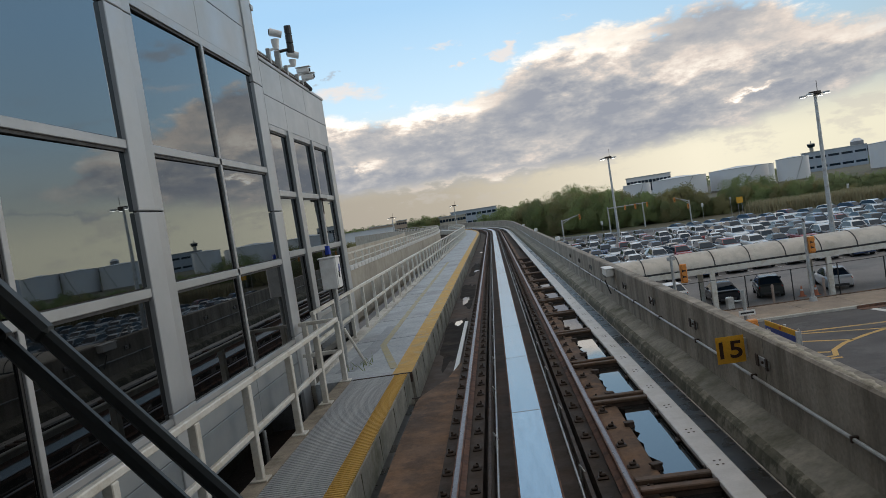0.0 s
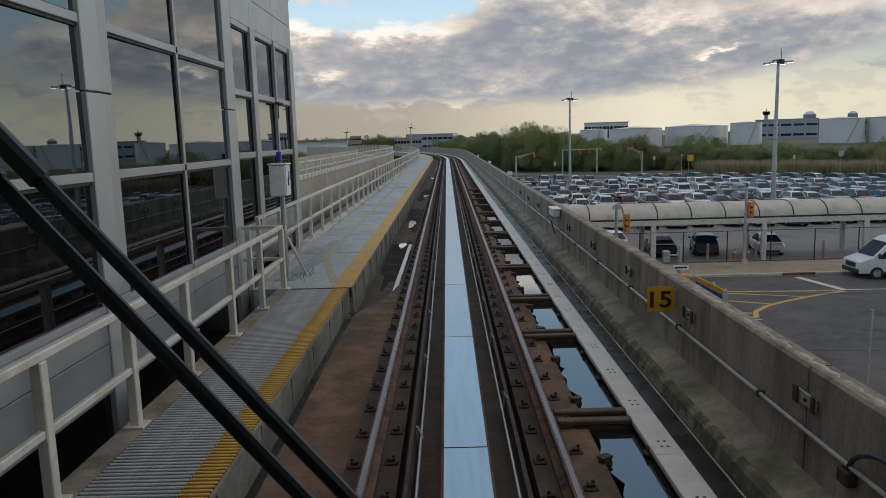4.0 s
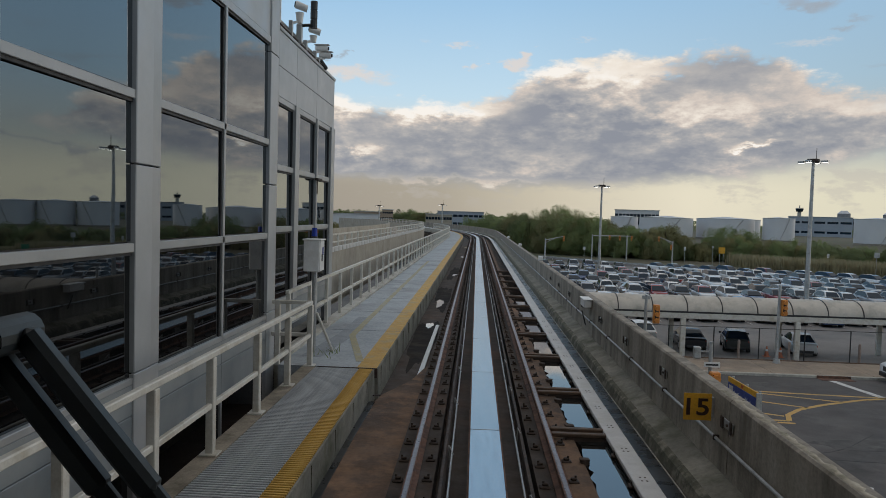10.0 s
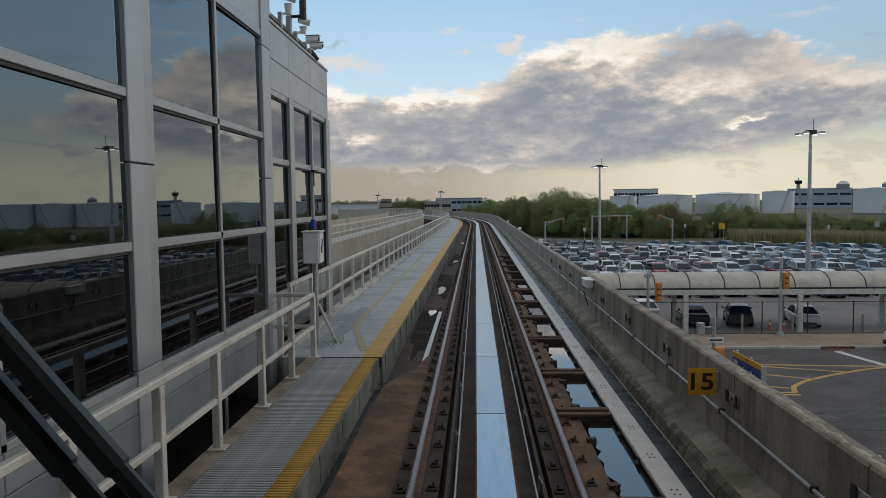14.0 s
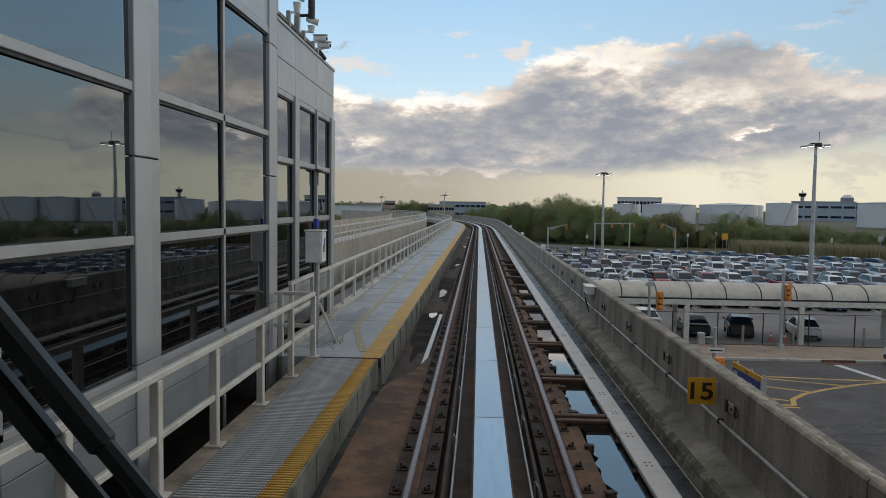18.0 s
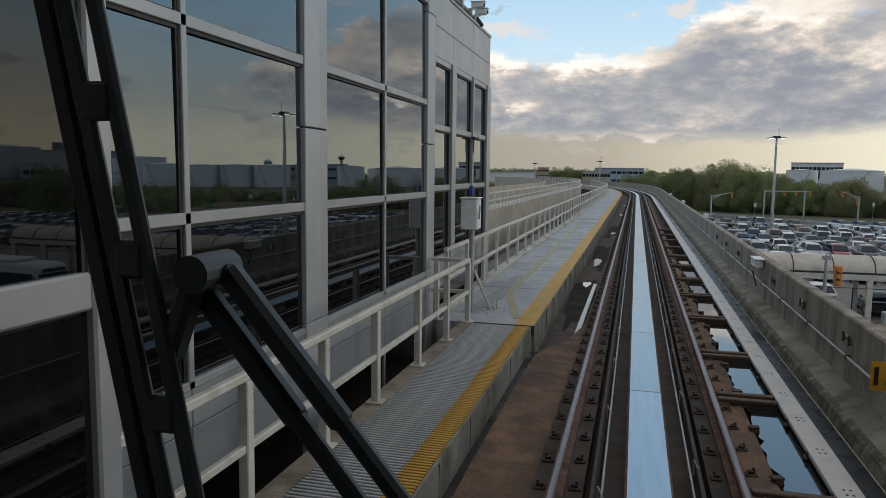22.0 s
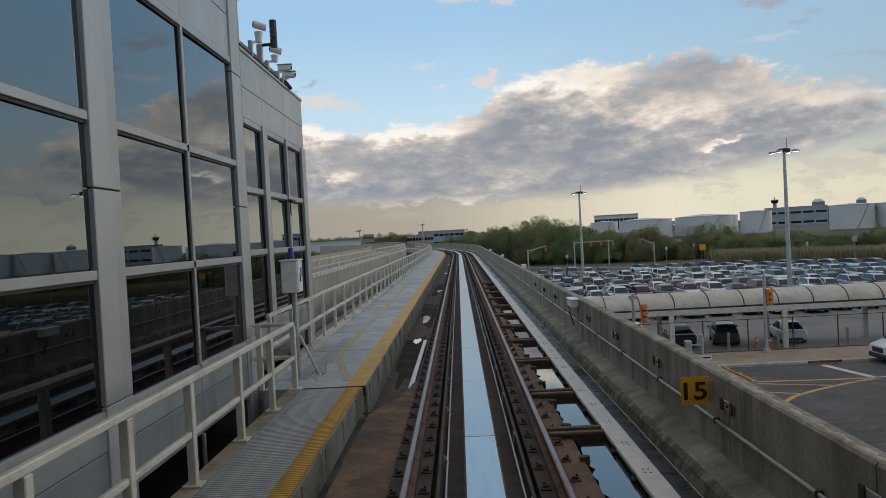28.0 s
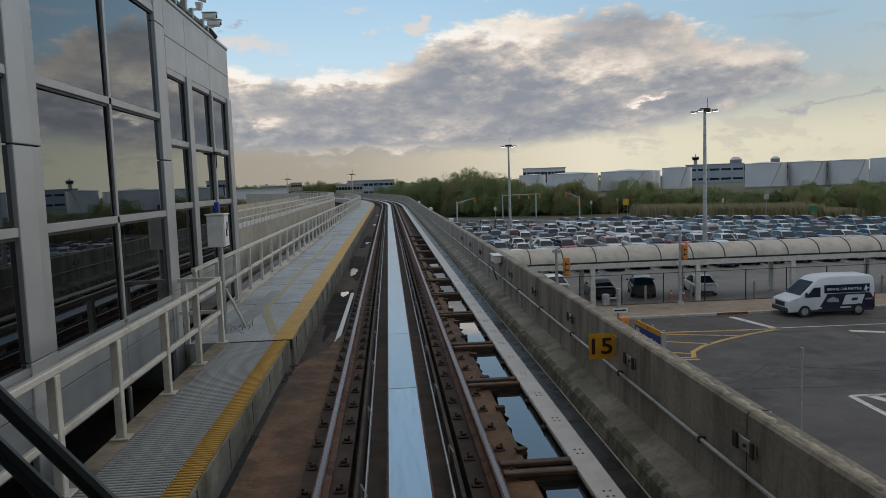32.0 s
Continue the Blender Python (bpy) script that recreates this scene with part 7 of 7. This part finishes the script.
# crumbling mortar along the parapet's crest
verts, faces = [], []
y = 2.6
while y < 8.2:
    h = crest(y) + 0.002 + 0.005 * rng.random() ** 2
    w0, w1 = 2.325 + 0.02 * rng.random(), 2.44 - 0.05 * rng.random()
    verts += [(w0, y, crest(y) - 0.01), (w0 + 0.012, y, h), (w1 - 0.01, y, h * 0.998 + 0.002 * rng.random()), (w1, y, crest(y) - 0.01)]
    k = len(verts) - 4
    if k:
        faces += [(k - 4 + j, k - 3 + j, k + 1 + j, k + j) for j in range(3)]
    y += 0.03 + 0.05 * rng.random()
me = bpy.data.meshes.new("crest_mortar")
me.from_pydata(verts, [], faces)
for p in me.polygons:
    p.use_smooth = True
me.materials.append(two_tone("crumbling_mortar", (0.24, 0.215, 0.165), (0.40, 0.36, 0.29), 9.0, 0.92, stain=(0.11, 0.11, 0.065), stain_scale=4.0))
part("crest_mortar", me, None, parapet, "pale crumbling mortar with moss")

# ---- by the building ----
eb = thing("electrical_cabinet", "white electrical cabinet with a blue beacon on a steel post", "cabinet", Matrix.Translation((-2.99, 13.35, 0.05)))
part("body", one_box(-0.17, 0.11, -0.12, 0.24, 1.44, 1.98, 0.012), WHITEPAINT, eb)
part("door", one_box(0.111, 0.123, -0.10, 0.22, 1.45, 1.97, 0.004), WHITEPAINT, eb)
part("door_handle", one_box(0.124, 0.14, 0.0, 0.03, 1.62, 1.74, 0.004), BLACKPAINT, eb)
part("lid", one_box(-0.19, 0.14, -0.14, 0.26, 1.98, 2.005, 0.006), WHITEPAINT, eb)
part("warning_label", one_box(0.124, 0.127, 0.05, 0.15, 1.72, 1.86), SIGNBLUE, eb)
part("post", one_tube((0, 0.05, 0), (0, 0.05, 1.44), 0.045, seg=10), GALV, eb)
part("brace", one_tube((0.05, 0.05, 0.7), (0.32, 0.2, 0.0), 0.025, seg=8), PAINTRAIL, eb)
part("beacon", one_tube((-0.02, 0.05, 2.03), (-0.02, 0.05, 2.20), 0.055, 0.045, 12), plain("blue_beacon_lens", (0.02, 0.05, 0.35), 0.15), eb, "blue beacon")
part("beacon_base", one_tube((-0.02, 0.05, 2.022), (-0.02, 0.05, 2.05), 0.06, 0.06, 12), BLACKPAINT, eb)
weeds = bmesh.new()
for i in range(16):
    a = rng.uniform(0, 6.28)
    b = Vector((-2.75 + rng.uniform(-0.15, 0.2), 13.2 + rng.uniform(-0.4, 0.4), 0.05))
    tip = b + Vector((0.1 * math.cos(a), 0.1 * math.sin(a), rng.uniform(0.06, 0.2)))
    v = [weeds.verts.new(b), weeds.verts.new(b + Vector((0.015, 0.01, 0))), weeds.verts.new(tip)]
    weeds.faces.new(v)
solid("weeds", weeds, LEAF[0], "small weeds growing by the cabinet foot", "weeds", kind="stuff")

# ---- cameras on the roof edge ----
def roof_camera(y, z, label, ptz):
    t = thing("surveillance_camera", label, "camera", Matrix.Translation((XF + 0.02, y, 5.63)))
    t.scale = (0.72, 0.72, 0.85)
    part("mount", one_box(-0.05, 0.05, -0.05, 0.05, 0.0, z * 0.6, 0.01), GALV, t)
    part("arm", one_bar((0, 0, z * 0.5), (0.17, 0.12, z * 0.62), 0.05, 0.05), WHITEPAINT, t)
    if ptz:
        smooth_part("housing", one_tube((0.18, 0.13, z * 0.55), (0.18, 0.13, z * 0.95), 0.07, 0.105, 14), WHITEPAINT, t, "white camera housing")
        smooth_part("head", one_tube((0.08, 0.10, z + 0.14), (0.36, 0.18, z + 0.06), 0.085, 0.075, 14), WHITEPAINT, t)
        part("lens", one_tube((0.06, 0.096, z + 0.145), (0.085, 0.10, z + 0.14), 0.06, 0.06, 12), BLACKPAINT, t)
    else:
        smooth_part("head", one_box(0.0, 0.36, 0.02, 0.18, z * 0.62, z * 0.62 + 0.14, 0.03), WHITEPAINT, t, "white box camera head")
        part("sun_shield", one_box(-0.02, 0.40, 0.0, 0.20, z * 0.62 + 0.145, z * 0.62 + 0.16, 0.004), WHITEPAINT, t)
        part("lens", one_tube((0.36, 0.10, z * 0.62 + 0.07), (0.39, 0.10, z * 0.62 + 0.07), 0.045, 0.045, 10), BLACKPAINT, t)
roof_camera(13.7, 0.55, "white dome camera on a bracket at the roof edge", True)
roof_camera(14.8, 0.38, "white turning camera on a bracket at the roof edge", True)
roof_camera(15.6, 0.34, "white box camera with a shield at the roof edge", False)
roof_camera(15.95, 0.22, "small white box camera at the roof edge", False)
an = thing("antenna_mast", "slim grey antenna mast at the roof edge", "antenna", Matrix.Translation((XF - 0.02, 13.1, 5.63)))
part("mast", one_tube((0, 0, 0), (0, 0, 1.75), 0.028, 0.022, 8), GALV, an)
part("clamp", one_box(-0.05, 0.05, -0.05, 0.05, 0.8, 0.9, 0.01), GALV, an)
sp = thing("speaker_horn", "black horn fixture hanging between the roof cameras", "speaker", Matrix.Translation((XF + 0.05, 14.2, 5.63)))
part("arm", one_tube((0, 0, 0.32), (0.24, 0.1, 0.36), 0.03, seg=8), BLACKPAINT, sp)
for i in range(3):
    part("segment", one_tube((0.24, 0.1, 0.30 + 0.17 * i), (0.24, 0.1, 0.45 + 0.17 * i), 0.065, 0.065, 10), BLACKPAINT, sp)
part("foot", one_box(-0.05, 0.05, -0.05, 0.05, 0, 0.34, 0.01), GALV, sp)
rc = thing("roof_conduits", "bundle of grey conduits along the roof edge", "conduit")
for i, (z, x) in enumerate(((5.66, 0.03), (5.70, 0.0), (5.745, -0.03), (5.79, -0.05))):
    part("pipe", one_tube((XF + x, 12.95, z), (XF + x, 16.2 - 0.1 * i, z), 0.02, seg=8), GALV if i % 2 else DARKSTEEL, rc)
part("end_bend", one_tube((XF, 16.2, 5.75), (XF + 0.08, 16.45, 5.62), 0.045, seg=8), BLACKPAINT, rc)
# arm lamp seen in front of the end bay's glass
al = thing("wall_lamp", "small dark bracket lamp on the end bay", "lamp", Matrix.Translation((XF + 0.07, 15.85, 2.9)))
part("stem", one_tube((0, 0, 0), (0.0, 0, 0.28), 0.02, seg=8), DARKSTEEL, al)
part("head", one_box(-0.02, 0.06, -0.12, 0.25, 0.28, 0.33, 0.01), DARKSTEEL, al)

# ---- the train's own wiper, outside its front window ----
wp = thing("windscreen_wiper", "black pantograph windscreen wiper of the train", "wiper")
WY = 1.06
def on_pane(x, z, d=0.0):
    return Vector((x, WY + d, z))
for mid_z, slope in ((2.226, 1.18), (2.192, 1.20)):
    a, b = [on_pane(-0.2 - (z - mid_z) / slope, z) for z in (2.462, 1.85)]
    part("arm", one_bar(a, b, 0.0080, 0.010, 0.0025), WIPERBLACK, wp)
    part("sleeve", one_bar(a, a.lerp(b, 0.13), 0.0115, 0.013, 0.003), WIPERBLACK, wp)
part("pivot", one_tube(on_pane(-0.408, 2.460, -0.02), on_pane(-0.408, 2.460, 0.015), 0.010, 0.010, 14), WIPERBLACK, wp)
part("pivot_link", one_bar(on_pane(-0.408, 2.468, -0.01), on_pane(-0.428, 2.412, -0.01), 0.015, 0.011, 0.003), WIPERBLACK, wp)
top, bot = Vector((-0.502, WY - 0.016, 2.75)), Vector((-0.355, WY - 0.016, 2.02))
side_v = Vector((0.009, 0, 0.001))
for sgn in (-1, 1):
    part("blade_rail", one_bar(top + side_v * sgn, bot + side_v * sgn, 0.0055, 0.010, 0.002), WIPERBLACK, wp)
for i in range(9):
    c = top.lerp(bot, (i + 0.5) / 9)
    part("blade_bridge", one_box(-0.0085, 0.0085, -0.004, 0.004, -0.010, 0.010, 0.002, Matrix.Translation(c)), WIPERBLACK, wp)
part("rubber_blade", one_bar(top + Vector((-0.021, 0.0, 0)), bot + Vector((-0.021, 0.0, 0)), 0.006, 0.012, 0.002), GASKET, wp, "black rubber blade")
part("mount_arm", one_bar(on_pane(0.08, 1.87), on_pane(0.08, 1.60), 0.03, 0.03, 0.004), WIPERBLACK, wp)

# ---- the train that carries the viewer ----
TRAINWHITE = two_tone("white_train_paint", (0.60, 0.61, 0.62), (0.66, 0.67, 0.68), 0.8, 0.35, stain=(0.52, 0.52, 0.52), stain_scale=0.7, bump=0.02)
INNER = two_tone("dark_grey_lining", (0.05, 0.05, 0.055), (0.08, 0.08, 0.085), 2.0, 0.7)
tr = thing("train_car", "white driverless train car standing on the track", "train")
for side in (-1, 1):
    part("side_wall", one_box(side * 1.48 - 0.06, side * 1.48 + 0.06, -14.0, 0.95, 0.35, 3.35, 0.03), TRAINWHITE, tr)
part("roof", one_box(-1.54, 1.54, -14.0, 0.98, 3.35, 3.50, 0.05), TRAINWHITE, tr)
part("floor", one_box(-1.42, 1.42, -14.0, 0.95, 0.85, 1.0), INNER, tr)
part("front_apron", one_box(-1.42, 1.42, 1.02, 1.12, 0.35, 1.62, 0.03), TRAINWHITE, tr)
part("rear_wall", one_box(-1.42, 1.42, -14.0, -13.9, 1.0, 3.35), INNER, tr)
for y in (-11.5, -2.2):
    for side in (-1, 1):
        w = one_tube((side * 0.70, y, 0.36), (side * 0.80, y, 0.36), 0.36, 0.36, 18)
        part("wheel", w, DARKSTEEL, tr)
